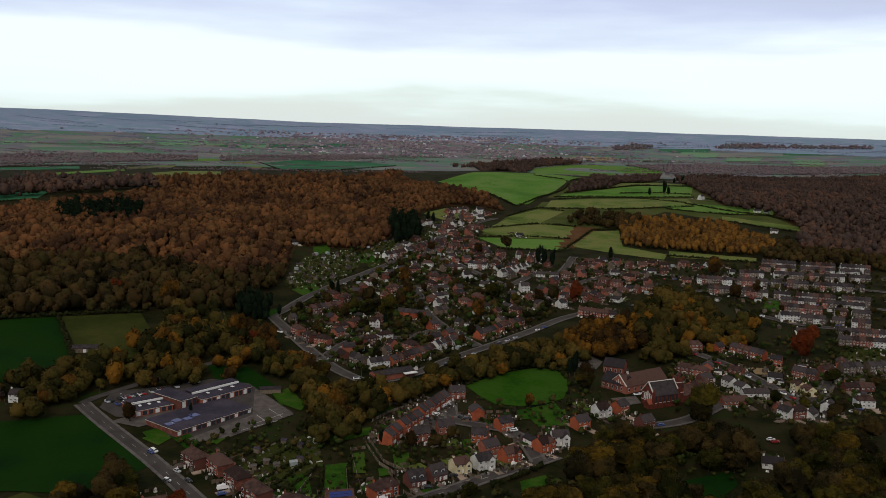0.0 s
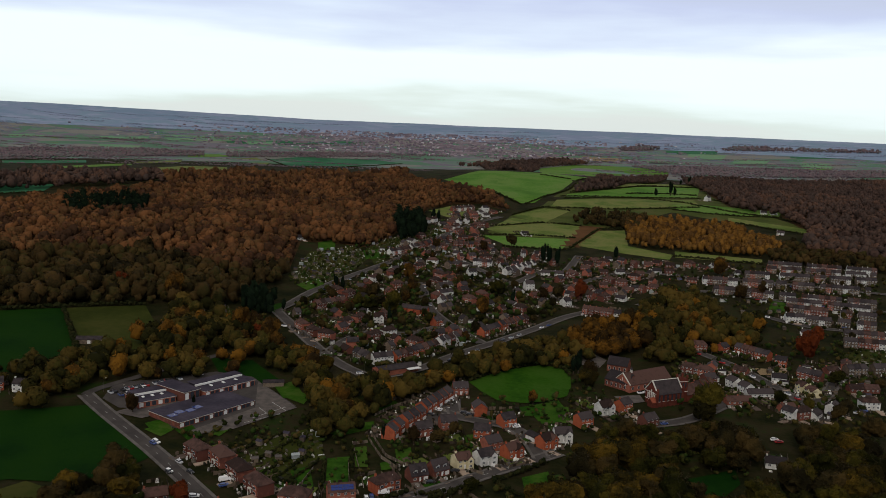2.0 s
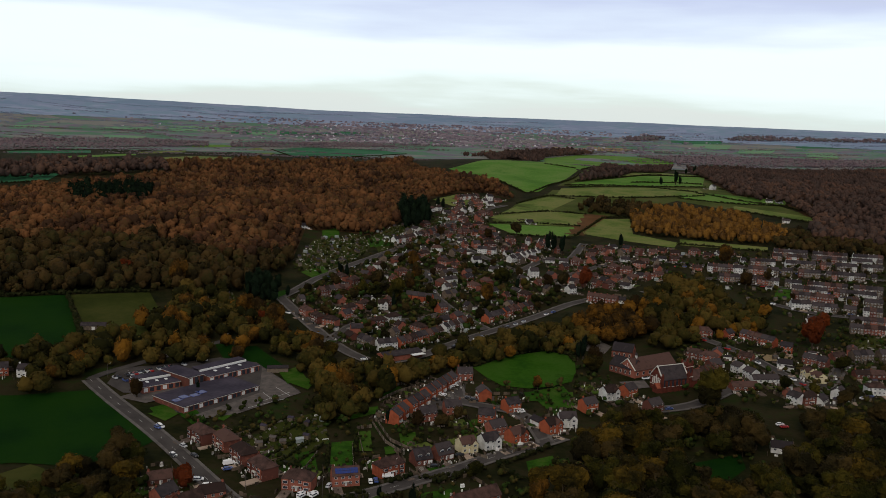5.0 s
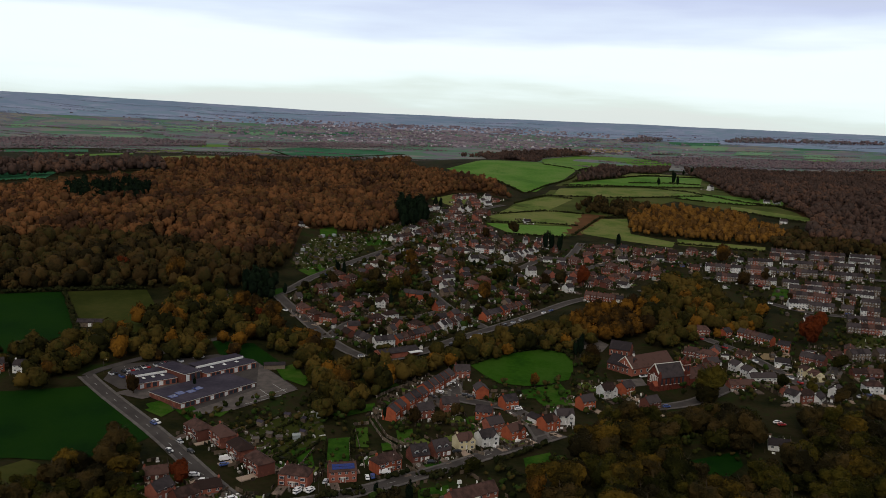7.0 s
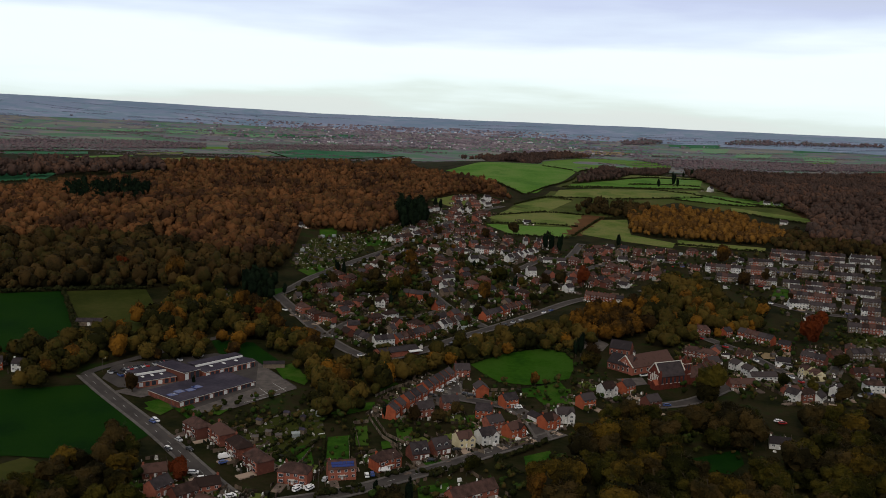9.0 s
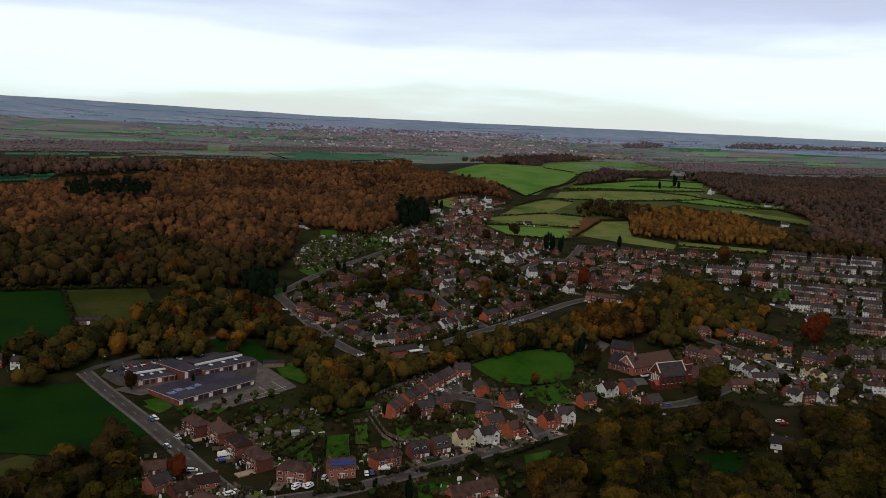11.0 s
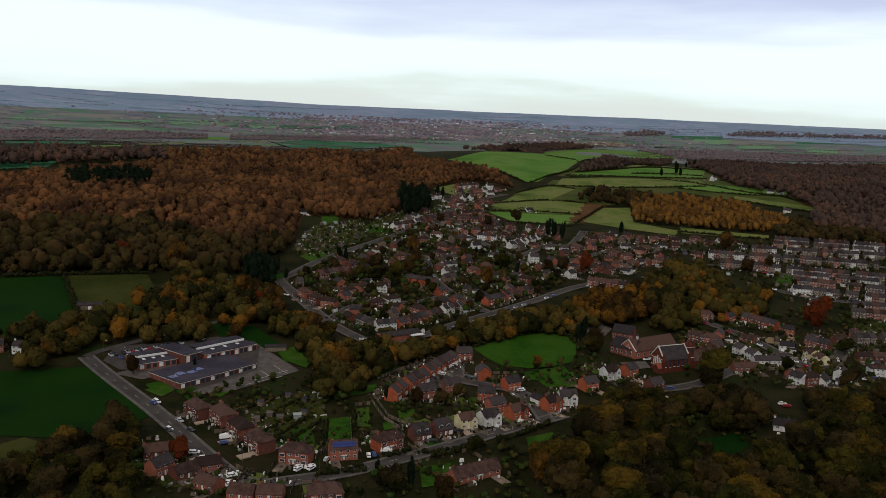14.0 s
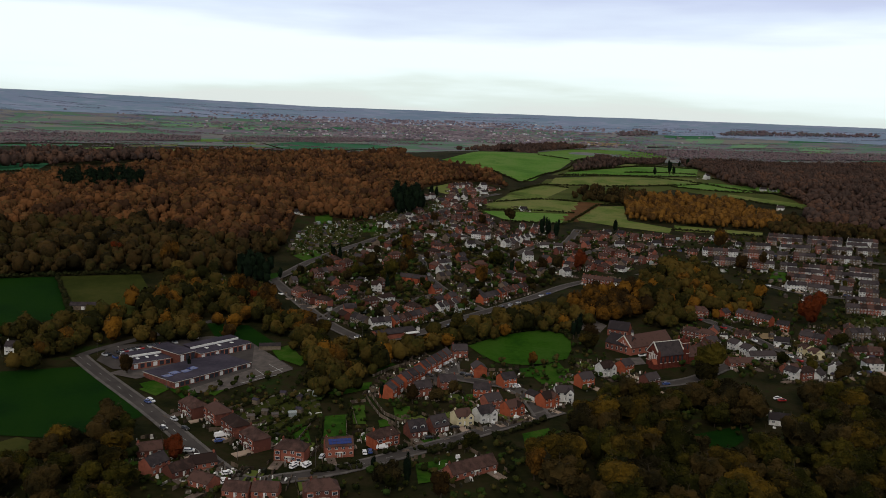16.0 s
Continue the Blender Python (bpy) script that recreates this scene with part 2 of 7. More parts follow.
def height(x, y):
    """The lie of the land: a valley floor, a wooded hill, a brow with fields and a plain shortened and raised to fit
    the camera's skyline.
    """
    z = np.interp(np.hypot(x, y), *PROFILE)
    z = z + 24 * np.exp(-((x - 135) / 255) ** 2 - ((y - 1780) / 285) ** 2)
    z = z + 36 * np.clip((-x - 700) / 1700, 0, 1) * np.clip((np.hypot(x, y) - 3600) / 1300, 0, 1)
    return z + 16 * np.exp(-((x + 310) / 230) ** 2 - ((y - 865) / 310) ** 2)


def mesh_of(name, verts, faces, material, smooth=False):
    me = bpy.data.meshes.new(name)
    me.from_pydata([tuple(map(float, v)) for v in verts], [], faces)
    me.materials.append(material)
    if smooth:
        me.polygons.foreach_set("use_smooth", [True] * len(me.polygons))
    return me


def part(name, data, material, parent, label="", at=None):
    """Links a mesh, or a bmesh, as one part under a thing or part."""
    if isinstance(data, bmesh.types.BMesh):
        me = bpy.data.meshes.new(name)
        bmesh.ops.recalc_face_normals(data, faces=data.faces)
        data.to_mesh(me)
        data.free()
        me.materials.append(material)
        data = me
    ob = new(name, data)
    ob.parent = parent
    if at is not None:
        ob.matrix_basis = at
    if label:
        tagged(ob, label)
    return ob


def add_box(bm, x0, y0, z0, x1, y1, z1, bevel=0.0):
    made = bmesh.ops.create_cube(bm, size=1)["verts"]
    for v in made:
        v.co = Vector(((x0 + x1) / 2 + v.co.x * (x1 - x0), (y0 + y1) / 2 + v.co.y * (y1 - y0), (z0 + z1) / 2 + v.co.z * (z1 - z0)))
    if bevel:
        edges = {e for v in made for e in v.link_edges}
        bmesh.ops.bevel(bm, geom=list(edges), offset=bevel, segments=1, affect="EDGES")
    return bm


def box(x0, y0, z0, x1, y1, z1, bevel=0.0):
    return add_box(bmesh.new(), x0, y0, z0, x1, y1, z1, bevel)


def thing(name, x, y, turn=0, label="", category="", group="", z=None, kind=""):
    ob = new(name)
    ob.matrix_basis = pose(x, y, float(height(x, y)) if z is None else z, 0, 0, turn)
    return tagged(ob, label, category, group, kind)


def inside(pts, poly):
    """Which points lie in the polygon."""
    x, y = pts[:, 0], pts[:, 1]
    hit = np.zeros(len(pts), bool)
    for (ax, ay), (bx, by) in zip(poly, poly[1:] + poly[:1]):
        hit ^= ((ay > y) != (by > y)) & (x < (bx - ax) * (y - ay) / (by - ay + 1e-9) + ax)
    return hit


def scatter(poly, gap, seed):
    """Jittered places in a polygon, about gap metres apart."""
    rs = np.random.RandomState(seed)
    p = np.array(poly)
    (x0, y0), (x1, y1) = p.min(0), p.max(0)
    gx, gy = np.meshgrid(np.arange(x0, x1, gap), np.arange(y0, y1, gap))
    pts = np.stack([gx.ravel(), gy.ravel()], 1)
    pts = pts + rs.uniform(-0.42, 0.42, pts.shape) * gap
    return pts[inside(pts, poly)]


TAKEN = []  # discs that buildings and roads occupy


def free(pts, margin=0.0):
    if not len(pts) or not TAKEN:
        return pts
    t = np.array(TAKEN)
    d = np.hypot(pts[:, None, 0] - t[None, :, 0], pts[:, None, 1] - t[None, :, 1])
    return pts[(d > t[None, :, 2] + margin).all(1)]


# ---- ground ----
def terrain():
    radii = np.concatenate([[0], np.linspace(80, 2000, 200), np.geomspace(2020, 4960, 80)])
    angles = np.concatenate([np.linspace(-50, 50, 181), np.linspace(55, 305, 51)])
    verts, faces = [], []
    for r in radii:
        for a in angles:
            x, y = r * math.sin(radians(a)), r * math.cos(radians(a))
            verts.append((x, y, height(x, y) - 9 * min(1, max(0, (r - 4040) / 60)) + (noise.noise((x / 260, y / 260, 0)) * 5 if 2150 < r < 3950 else 0)))
    n = len(angles)
    for i in range(len(radii) - 1):
        for j in range(n):
            k = (j + 1) % n
            faces.append((i * n + j, i * n + k, (i + 1) * n + k, (i + 1) * n + j))
    me = mesh_of("ground", verts, faces, M_SOIL, True)
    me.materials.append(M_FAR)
    # beyond 2420 m the faces take the haze-tinted colours
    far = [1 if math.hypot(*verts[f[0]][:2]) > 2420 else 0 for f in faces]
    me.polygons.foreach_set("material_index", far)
    me.flip_normals()
    # the distance, haze painted in, a sheet of its own over the last kilometre
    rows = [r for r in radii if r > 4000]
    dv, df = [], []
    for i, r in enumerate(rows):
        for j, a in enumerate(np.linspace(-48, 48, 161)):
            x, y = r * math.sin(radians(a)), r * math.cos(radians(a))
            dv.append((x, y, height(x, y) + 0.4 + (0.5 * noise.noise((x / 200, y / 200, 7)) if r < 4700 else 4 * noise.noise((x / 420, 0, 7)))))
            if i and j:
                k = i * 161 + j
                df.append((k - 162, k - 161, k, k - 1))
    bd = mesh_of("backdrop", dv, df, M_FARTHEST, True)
    tagged(new("backdrop", bd), "distant plain along the skyline, painted blue-grey for haze", "backdrop", kind="structure")
    tagged(new("ground", me), "dark rough ground rolling from a valley to a far plain", "ground", kind="structure")


def patch(name, poly, material, label, category="field", lift=0.35, step=None, kind=""):
    """A field: the polygon cut to a lattice and draped over the land."""
    bm = bmesh.new()
    f = bm.faces.new([bm.verts.new((x, y, 0)) for x, y in poly])
    p = np.array(poly)
    span = p.max(0) - p.min(0)
    step = step or max(8, span.max() / 24)
    for axis in (0, 1):
        for c in np.arange(p.min(0)[axis] + step, p.max(0)[axis], step):
            no = (1, 0, 0) if axis == 0 else (0, 1, 0)
            co = (c, 0, 0) if axis == 0 else (0, c, 0)
            bmesh.ops.bisect_plane(bm, geom=bm.verts[:] + bm.edges[:] + bm.faces[:], plane_co=co, plane_no=no)
    for v in bm.verts:
        v.co.z = height(v.co.x, v.co.y) + lift
    bmesh.ops.recalc_face_normals(bm, faces=bm.faces)
    if sum(f.normal.z for f in bm.faces) < 0:
        bmesh.ops.reverse_faces(bm, faces=bm.faces)
    me = bpy.data.meshes.new(name)
    bm.to_mesh(me)
    bm.free()
    me.materials.append(material)
    me.polygons.foreach_set("use_smooth", [True] * len(me.polygons))
    return tagged(new(name, me), label, category, kind=kind)


def smooth_line(pts, step=6.0):
    """A rounded line through the points, cut into even steps."""
    out = []
    q = [Vector((*p, 0)) for p in pts]
    q = [q[0] * 2 - q[1]] + q + [q[-1] * 2 - q[-2]]
    for a, b, c, d in zip(q, q[1:], q[2:], q[3:]):
        n = max(2, int((c - b).length / step))
        for i in range(n):
            t = i / n
            out.append(0.5 * (2 * b + (c - a) * t + (2 * a - 5 * b + 4 * c - d) * t * t + (3 * b - a - 3 * c + d) * t ** 3))
    return out + [q[-2]]


def strip(line, width, lift, side=0.0, depth=0.0):
    """Verts and faces of a band along a line, draped on the land; depth gives it edges that go down."""
    verts, faces = [], []
    for i, p in enumerate(line):
        d = (line[min(i + 1, len(line) - 1)] - line[max(i - 1, 0)]).normalized()
        nrm = Vector((d.y, -d.x, 0))
        for s in ((-0.5, 0), (-0.5, 1), (0.5, 1), (0.5, 0)):
            e = p + nrm * (side + s[0] * width)
            verts.append((e.x, e.y, float(height(p.x, p.y)) + lift - (0 if s[1] else depth + 0.3)))
        if i:
            k = 4 * i
            for a in range(3):
                faces.append((k - 4 + a, k - 3 + a, k + 1 + a, k + a))
    return verts, faces


def road(pts, width, label, dashed=False, pavement=True):
    line = smooth_line(pts)
    ob = new("road", mesh_of("road", *strip(line, width, 0.42), M_ROAD))
    tagged(ob, label, "road", kind="structure")
    if pavement:
        for s in (-1, 1):
            me = mesh_of("pavement", *strip(line, 1.5, 0.54, s * (width / 2 + 0.75)), M_KERB)
            tagged(new("pavement", me), "worn grey pavement raised along the road", "pavement", kind="structure")
    if dashed:
        verts, faces = [], []
        for k in range(0, len(line) - 1, 2):
            v, f = strip([line[k], line[k].lerp(line[k + 1], 0.6)], 0.14, 0.435)
            faces += [tuple(len(verts) + q for q in face) for face in f]
            verts += v
        tagged(new("road_marking", mesh_of("road_marking", verts, faces, M_LINE)), "faded white dashes painted on the road", "road marking", kind="structure")
    for p in line:
        TAKEN.append((p.x, p.y, width / 2 + 1.5))


# ---- trees ----
def ico(sub):
    bm = bmesh.new()
    bmesh.ops.create_icosphere(bm, subdivisions=sub, radius=1)
    v = np.array([x.co[:] for x in bm.verts])
    f = [tuple(x.index for x in q.verts) for q in bm.faces]
    bm.free()
    return v, f


ICO, ICO_LOW = ico(2), ico(1)


def crown_shape(seed, leaves, size, lumps, slim=1.0, core=True, low=False):
    """A unit crown (radius about 1, base at 0): uneven lumps with many small leaf sprays on and around them."""
    rs = np.random.RandomState(seed)
    v, f = [], []
    centres = [(0, 0, 0.85 * slim, 0.72)]
    for i in range(lumps):
        a, r = rs.uniform(0, 2 * math.pi), rs.uniform(0.3, 0.62)
        centres.append((r * math.cos(a), r * math.sin(a), rs.uniform(0.45, 1.35) * slim, rs.uniform(0.3, 0.5)))
    if core:
        for nth, (cx, cy, cz, r) in enumerate(centres):
            base = len(v)
            iv, jf = ICO_LOW if low or (nth and lumps < 5) else ICO
            for p in iv:
                k = r * (0.9 + 0.4 * noise.noise((p[0] * 2.1 + seed, p[1] * 2.1 + cx * 9, p[2] * 2.1)) + rs.uniform(-0.17, 0.17))
                v.append((cx + p[0] * k, cy + p[1] * k, cz + p[2] * k * 0.95 * slim))
            f += [tuple(base + i for i in q) for q in jf]
    for i in range(leaves):
        cx, cy, cz, r = centres[rs.randint(len(centres))]
        n = rs.normal(size=3)
        n /= np.linalg.norm(n)
        n[2] = abs(n[2]) if rs.rand() < 0.75 else n[2]
        k = r * rs.uniform(0.86, 1.14)
        p = np.array((cx + n[0] * k, cy + n[1] * k, cz + n[2] * k * slim))
        a = np.cross(n + rs.normal(size=3) * 0.5, rs.normal(size=3))
        a /= np.linalg.norm(a)
        b = np.cross(n, a)
        s = size * rs.uniform(0.6, 1.4)
        base = len(v)
        v += [tuple(p + a * s), tuple(p + b * s * 0.8 + n * s * 0.4), tuple(p - a * s), tuple(p - b * s * 0.8 - n * s * 0.2)]
        f.append((base, base + 1, base + 2, base + 3))
    return np.array(v), f


def joined_crowns(name, places, radii, shapes, material, stretch=1.15, sink=0.0):
    """One mesh of many crowns, each a turned and scaled copy of a shape."""
    rs = np.random.RandomState(len(places))
    allv, idx, sizes, tints = [], [], [], []
    base = 0
    for (x, y), r in zip(places, radii):
        near = shapes if math.hypot(x, y) < 1150 or len(shapes) < 6 else FAR_SHAPES
        v, f = near[rs.randint(len(near))]
        a = rs.uniform(0, 2 * math.pi)
        c, s = math.cos(a), math.sin(a)
        k = rs.uniform(0.85, 1.2) * stretch
        w = np.stack([x + r * (v[:, 0] * c - v[:, 1] * s), y + r * (v[:, 0] * s + v[:, 1] * c), float(height(x, y)) + 0.04 * r - sink + v[:, 2] * r * k], 1)
        allv.append(w)
        tints.append(np.full(len(w), rs.rand()))
        for q in f:
            idx.extend(i + base for i in q)
            sizes.append(len(q))
        base += len(v)
    me = bpy.data.meshes.new(name)
    co = np.concatenate(allv)
    me.vertices.add(len(co))
    me.vertices.foreach_set("co", co.ravel())
    me.loops.add(len(idx))
    me.loops.foreach_set("vertex_index", np.array(idx, np.int32))
    me.polygons.add(len(sizes))
    sizes = np.array(sizes)
    me.polygons.foreach_set("loop_start", np.concatenate([[0], np.cumsum(sizes)[:-1]]).astype(np.int32))
    me.update(calc_edges=True)
    me.attributes.new("tint", "FLOAT", "POINT").data.foreach_set("value", np.concatenate(tints).astype(np.float32))
    me.materials.append(material)
    return me


WOOD_SHAPES = [crown_shape(s, 90, 0.11, 4) for s in range(8)]
FAR_SHAPES = [crown_shape(s + 20, 10, 0.22, 1, low=True) for s in range(4)]
MID_SHAPES = [crown_shape(s + 30, 20, 0.14, 2) for s in range(8)]
TINY_SHAPES = [crown_shape(s + 50, 0, 0.2, 0, low=True) for s in range(4)]
CONE_SHAPES = [crown_shape(s + 40, 44, 0.18, 1, 1.9, low=True) for s in range(3)]


def wood(poly, gap, radius, material, label, seed, shapes=WOOD_SHAPES, stretch=1.15, avoid=True, name="woodland"):
    pts = scatter(poly, gap, seed)
    if avoid:
        pts = free(pts, 1.0)
    if not len(pts):
        return
    rs = np.random.RandomState(seed)
    radii = radius * rs.uniform(0.6, 1.4, len(pts))
    ob = new(name, joined_crowns(name, pts, radii, shapes, material, stretch))
    return tagged(ob, label, "woodland", kind="stuff")


def hedge(pts, width, tall, label="dark unclipped hedge between the fields"):
    """A hedgerow: overlapping low bushes along a line."""
    line = smooth_line(pts, width * 0.36)
    rs = np.random.RandomState(int(abs(line[0].x) * 7) % 1000)
    places = [(p.x + rs.uniform(-0.3, 0.3) * width, p.y + rs.uniform(-0.3, 0.3) * width) for p in line]
    me = joined_crowns("hedge", places, rs.uniform(0.28, 0.7, len(places)) * width, FAR_SHAPES, M_HEDGE, tall / width)
    return tagged(new("hedge", me), label, "hedge")


terrain()

# ---- fields ----
patch("field", [(-284.7, 414.9), (-218.4, 427.0), (-182.4, 440.7), (-128.9, 384.9), (-144.3, 350.9), (-180.6, 352.0), (-230.6, 334.0)], M_FIELD_DEEP, "dark green playing field beside the road")
patch("field", [(-367.8, 573.6), (-270.3, 610.5), (-223.4, 523.6), (-229.6, 488.2), (-297.7, 462.1)], M_FIELD_DEEP, "dark green meadow below the wood")
patch("field", [(-267.8, 611.2), (-216.8, 631.0), (-177.8, 555.1), (-196.7, 513.0), (-233.7, 552.2)], M_ROUGH, "olive rough field below the wood")
patch("field", [(-402.5, 718.5), (-350.6, 728.2), (-332.5, 680.9), (-374.2, 667.4)], M_FIELD, "small green clearing in the wood")
patch("field", [(-140.8, 527.7), (-114.6, 528.5), (-90.4, 494.7), (-94.7, 483.3), (-128.8, 502.0)], M_FIELD_DEEP, "green lawn behind the school")
patch("field", [(21.3, 510.2), (30.6, 520.8), (41.1, 532.0), (56.2, 543.0), (70.9, 550.4), (83.2, 543.4), (86.4, 530.4), (84.1, 509.4), (78.9, 491.7), (65.5, 481.8), (52.8, 477.1), (37.3, 479.9), (28.5, 494.0)], M_FIELD, "bright green recreation field ringed by trees")
patch("field", [(120.2, 382.7), (146.6, 395.6), (143.8, 379.2), (123.4, 354.7), (111.6, 356.2)], M_FIELD_DEEP, "dark green glade among the trees")
patch("field", [(-185.4, 334.4), (-173.0, 351.2), (-159.0, 344.0), (-152.4, 322.2), (-171.9, 309.5)], M_ROUGH, "rough brown grass beside the playing field")
patch("field", [(4, 1553), (76, 1724), (154, 1722), (249, 1758), (242, 1599), (203, 1458), (138, 1279), (118, 1273), (73, 1406)], M_PASTURE, "bright green pasture on the brow")
patch("field", [(311, 2775), (488, 3049), (773, 2925), (692, 2679), (252, 1627), (193, 1673)], M_PASTURE, "long green pasture under the far wood")
patch("field", [(204, 1397), (321, 1549), (543, 1995), (555, 1860), (437, 1476), (191, 1334)], M_PASTURE, "narrow green strip field")
patch("field", [(176, 1315), (414, 1414), (389, 1294), (262, 1253), (160, 1255)], M_FIELD_OLIVE, "narrow olive strip field")
patch("field", [(335, 1615), (633, 2448), (709, 2381), (611, 2050), (326, 1574)], M_FIELD_OLIVE, "pale strip field by the conifers")
patch("field", [(97, 1170), (148, 1237), (184, 1223), (133, 1117)], M_FIELD_OLIVE, "small olive paddock")
patch("field", [(57, 1055), (96, 1152), (181, 1105), (162, 1020), (86, 1016)], M_FIELD_OLIVE, "pale olive paddock")
patch("field", [(49, 1011), (155, 1011), (137, 949), (78, 952)], M_PASTURE, "green paddock behind the houses")
patch("field", [(153, 974), (198, 1075), (233, 1084), (216, 979), (256, 935), (245, 908), (200, 936)], M_FIELD_OLIVE, "pale green paddock beside the larches")
patch("field", [(181, 1112), (210, 1102), (157, 960), (136, 968)], M_BRACKEN, "russet strip of dead bracken")
patch("field", [(263, 956), (349, 922), (340.7, 899.5), (255, 922)], M_FIELD_OLIVE, "grass strip below the larches")
patch("field", [(362, 1354), (435, 1307), (496, 1255), (476, 1212), (401, 1227), (338, 1261)], M_PASTURE, "green strip field by the white farmhouse")
patch("field", [(402, 1203), (485, 1118), (471, 1084), (391, 1170)], M_FIELD_OLIVE, "grass ride between woods")
patch("field", [(-16, 1177), (17, 1230), (55, 1185), (16, 1121)], M_FIELD_OLIVE, "pale green paddock by the dark conifers")
patch("field", [(-662, 1160), (-544, 1224), (-529, 1148), (-614, 1076)], M_FIELD_BLUE, "field behind the wood, painted blue-green for haze")
patch("field", [(-540, 2671), (-450, 2865), (-269, 2911), (-126, 2752), (-274, 2325), (-391, 2222)], M_FIELD_BLUE, "field beyond the wood, painted blue-green for haze")
patch("field", [(-625, 2630), (-584, 2732), (-479, 2449), (-454, 2212)], M_FIELD_OLIVE, "yellow-green field beyond the wood")
patch("field", [(-765, 2161), (-706, 2361), (-672, 2236), (-726, 2051)], M_FIELD_OLIVE, "thin yellow-green field beyond the wood")
patch("field", [(-772, 1751), (-744, 2084), (-693, 1941), (-725, 1644)], M_PASTURE, "thin green field beyond the wood")
patch("field", [(-674, 3329), (-557, 3337), (-534, 3199), (-612, 3074)], M_FIELD_STUBBLE, "pale stubble field on the plain")
patch("field", [(331, 3496), (475, 3556), (749, 3437), (644, 3240), (341, 3363)], M_FIELD_STUBBLE, "pale stubble field on the far slope")
patch("field", [(1365, 3306), (1489, 3321), (1435, 3197), (1328, 3165)], M_PASTURE, "bright green field among far woods")
patch("field", [(-206, 1619), (-160, 1631), (-152, 1551), (-202, 1546)], M_FIELD_OLIVE, "pale clearing on the crest of the wood")
patch("field", [(-1519, 3168), (-1424, 3230), (-1302, 2953), (-1391, 2901)], M_PASTURE, "green field on the far plain")
patch("field", [(-870, 3511), (-356, 3818), (-345, 3704), (-823, 3323)], M_FIELD_BLUE, "blue-green field on the far plain")

patch("field", [(58, 1038), (97, 1170), (151, 1267), (225, 1515), (474, 2291), (764, 2567), (443, 1333), (485, 1118), (471, 1084), (390, 1165), (331, 1236), (201, 1084), (150, 956), (74, 944)], M_TUSSOCK, "rough grass between the strip fields", "field", 0.18)

patch("field", [(-642, 1547), (-588, 2010), (-499, 2020), (-443, 1791), (-585, 1408)], M_FIELD_OLIVE, "pale strip field behind the wood")
patch("field", [(-797, 2725), (-666, 2837), (-641, 2735), (-766, 2618)], M_PASTURE, "thin green field on the plain")
patch("field", [(-1007, 1991), (-882, 2157), (-825, 2018), (-924, 1827)], M_FIELD_BLUE, "blue-green field behind the wood")
patch("field", [(37, 3502), (200, 3587), (185, 3305), (14, 3194)], M_FIELD_BLUE, "blue-green field beyond the brow")
patch("field", [(996, 3893), (1231, 3921), (1182, 3759), (953, 3720)], M_FIELD_BLUE, "blue-green field on the far slope")
patch("field", [(1519, 3813), (1900, 3784), (1841, 3664), (1459, 3659)], M_FIELD_BLUE, "blue-green field on the far slope")
for poly in ([(1059.8, 3756.5), (1221.8, 3744.7), (1134.8, 3532.3), (964.3, 3478.5)],
             [(1417.5, 3459.1), (1527.9, 3449.3), (1463.8, 3259.4), (1333.5, 3205.2)],
             [(828.1, 3470.8), (927.7, 3485.6), (856.9, 3283.0), (765.3, 3279.2)],
             [(1188.9, 3548.7), (1337.1, 3552.1), (1255.3, 3380.3), (1124.4, 3379.7)],
             [(-1611.2, 3238.4), (-1502.4, 3288.9), (-1362.2, 3049.3), (-1442.0, 2927.2)],
             [(-1372.9, 3469.8), (-1178.0, 3520.8), (-1143.4, 3366.0), (-1294.7, 3314.3)],
             [(-1162.6, 3584.0), (-894.8, 3684.2), (-831.6, 3498.2), (-1065.4, 3390.8)],
             [(-1097.0, 2511.8), (-937.7, 2463.9), (-868.3, 2251.2), (-991.5, 2218.1)],
             [(-1187.2, 2999.5), (-1040.3, 3017.1), (-1012.0, 2892.2), (-1116.8, 2858.4)],
             [(-801.4, 3522.5), (-684.4, 3568.1), (-663.3, 3459.1), (-754.4, 3392.2)]):
    patch("field", poly, M_FAR_GREEN, "green field on the far slopes", "field", 0.6)

# ---- roads ----
road([(-189.9, 455.4), (-170.4, 432.8), (-128.9, 387.0), (-101.6, 352.1), (-81.9, 327.1), (-69.3, 316.2), (-54.9, 320.5), (-34.2, 331.0), (-12.4, 347.3), (9.1, 364.3), (30.0, 382.6), (46.9, 395.8), (63.4, 408.9)], 6.2, "grey asphalt road with faded white lines", True)
road([(-189.9, 455.4), (-186.4, 465.7), (-166.7, 495.0), (-137.3, 534.7)], 5.5, "narrow grey lane under trees", False, False)
road([(54.1, 400.6), (49.5, 425.2), (42.0, 440.3), (30.3, 445.3), (16.8, 450.2), (7.7, 457.6)], 6.0, "grey asphalt close between red houses")
road([(12.3, 454.8), (10.8, 474.1), (5.3, 488.0)], 5.5, "grey asphalt turning head of the close")
road([(-122.4, 645.8), (-98.7, 600.5), (-71.6, 549.6), (-50.1, 520.5), (-33.8, 512.6), (-8.6, 531.9), (13.0, 561.9), (41.1, 596.2), (72.9, 636.5), (104.0, 678.6), (136.1, 707.8)], 6.2, "grey asphalt main road through the village")
road([(-122.4, 645.8), (-114.9, 668.3), (-100.4, 720.4), (-65.3, 807.4), (-39.0, 860.0), (-19, 943), (16, 1021), (53, 1112), (81, 1156)], 6.2, "grey asphalt road climbing out of the village")
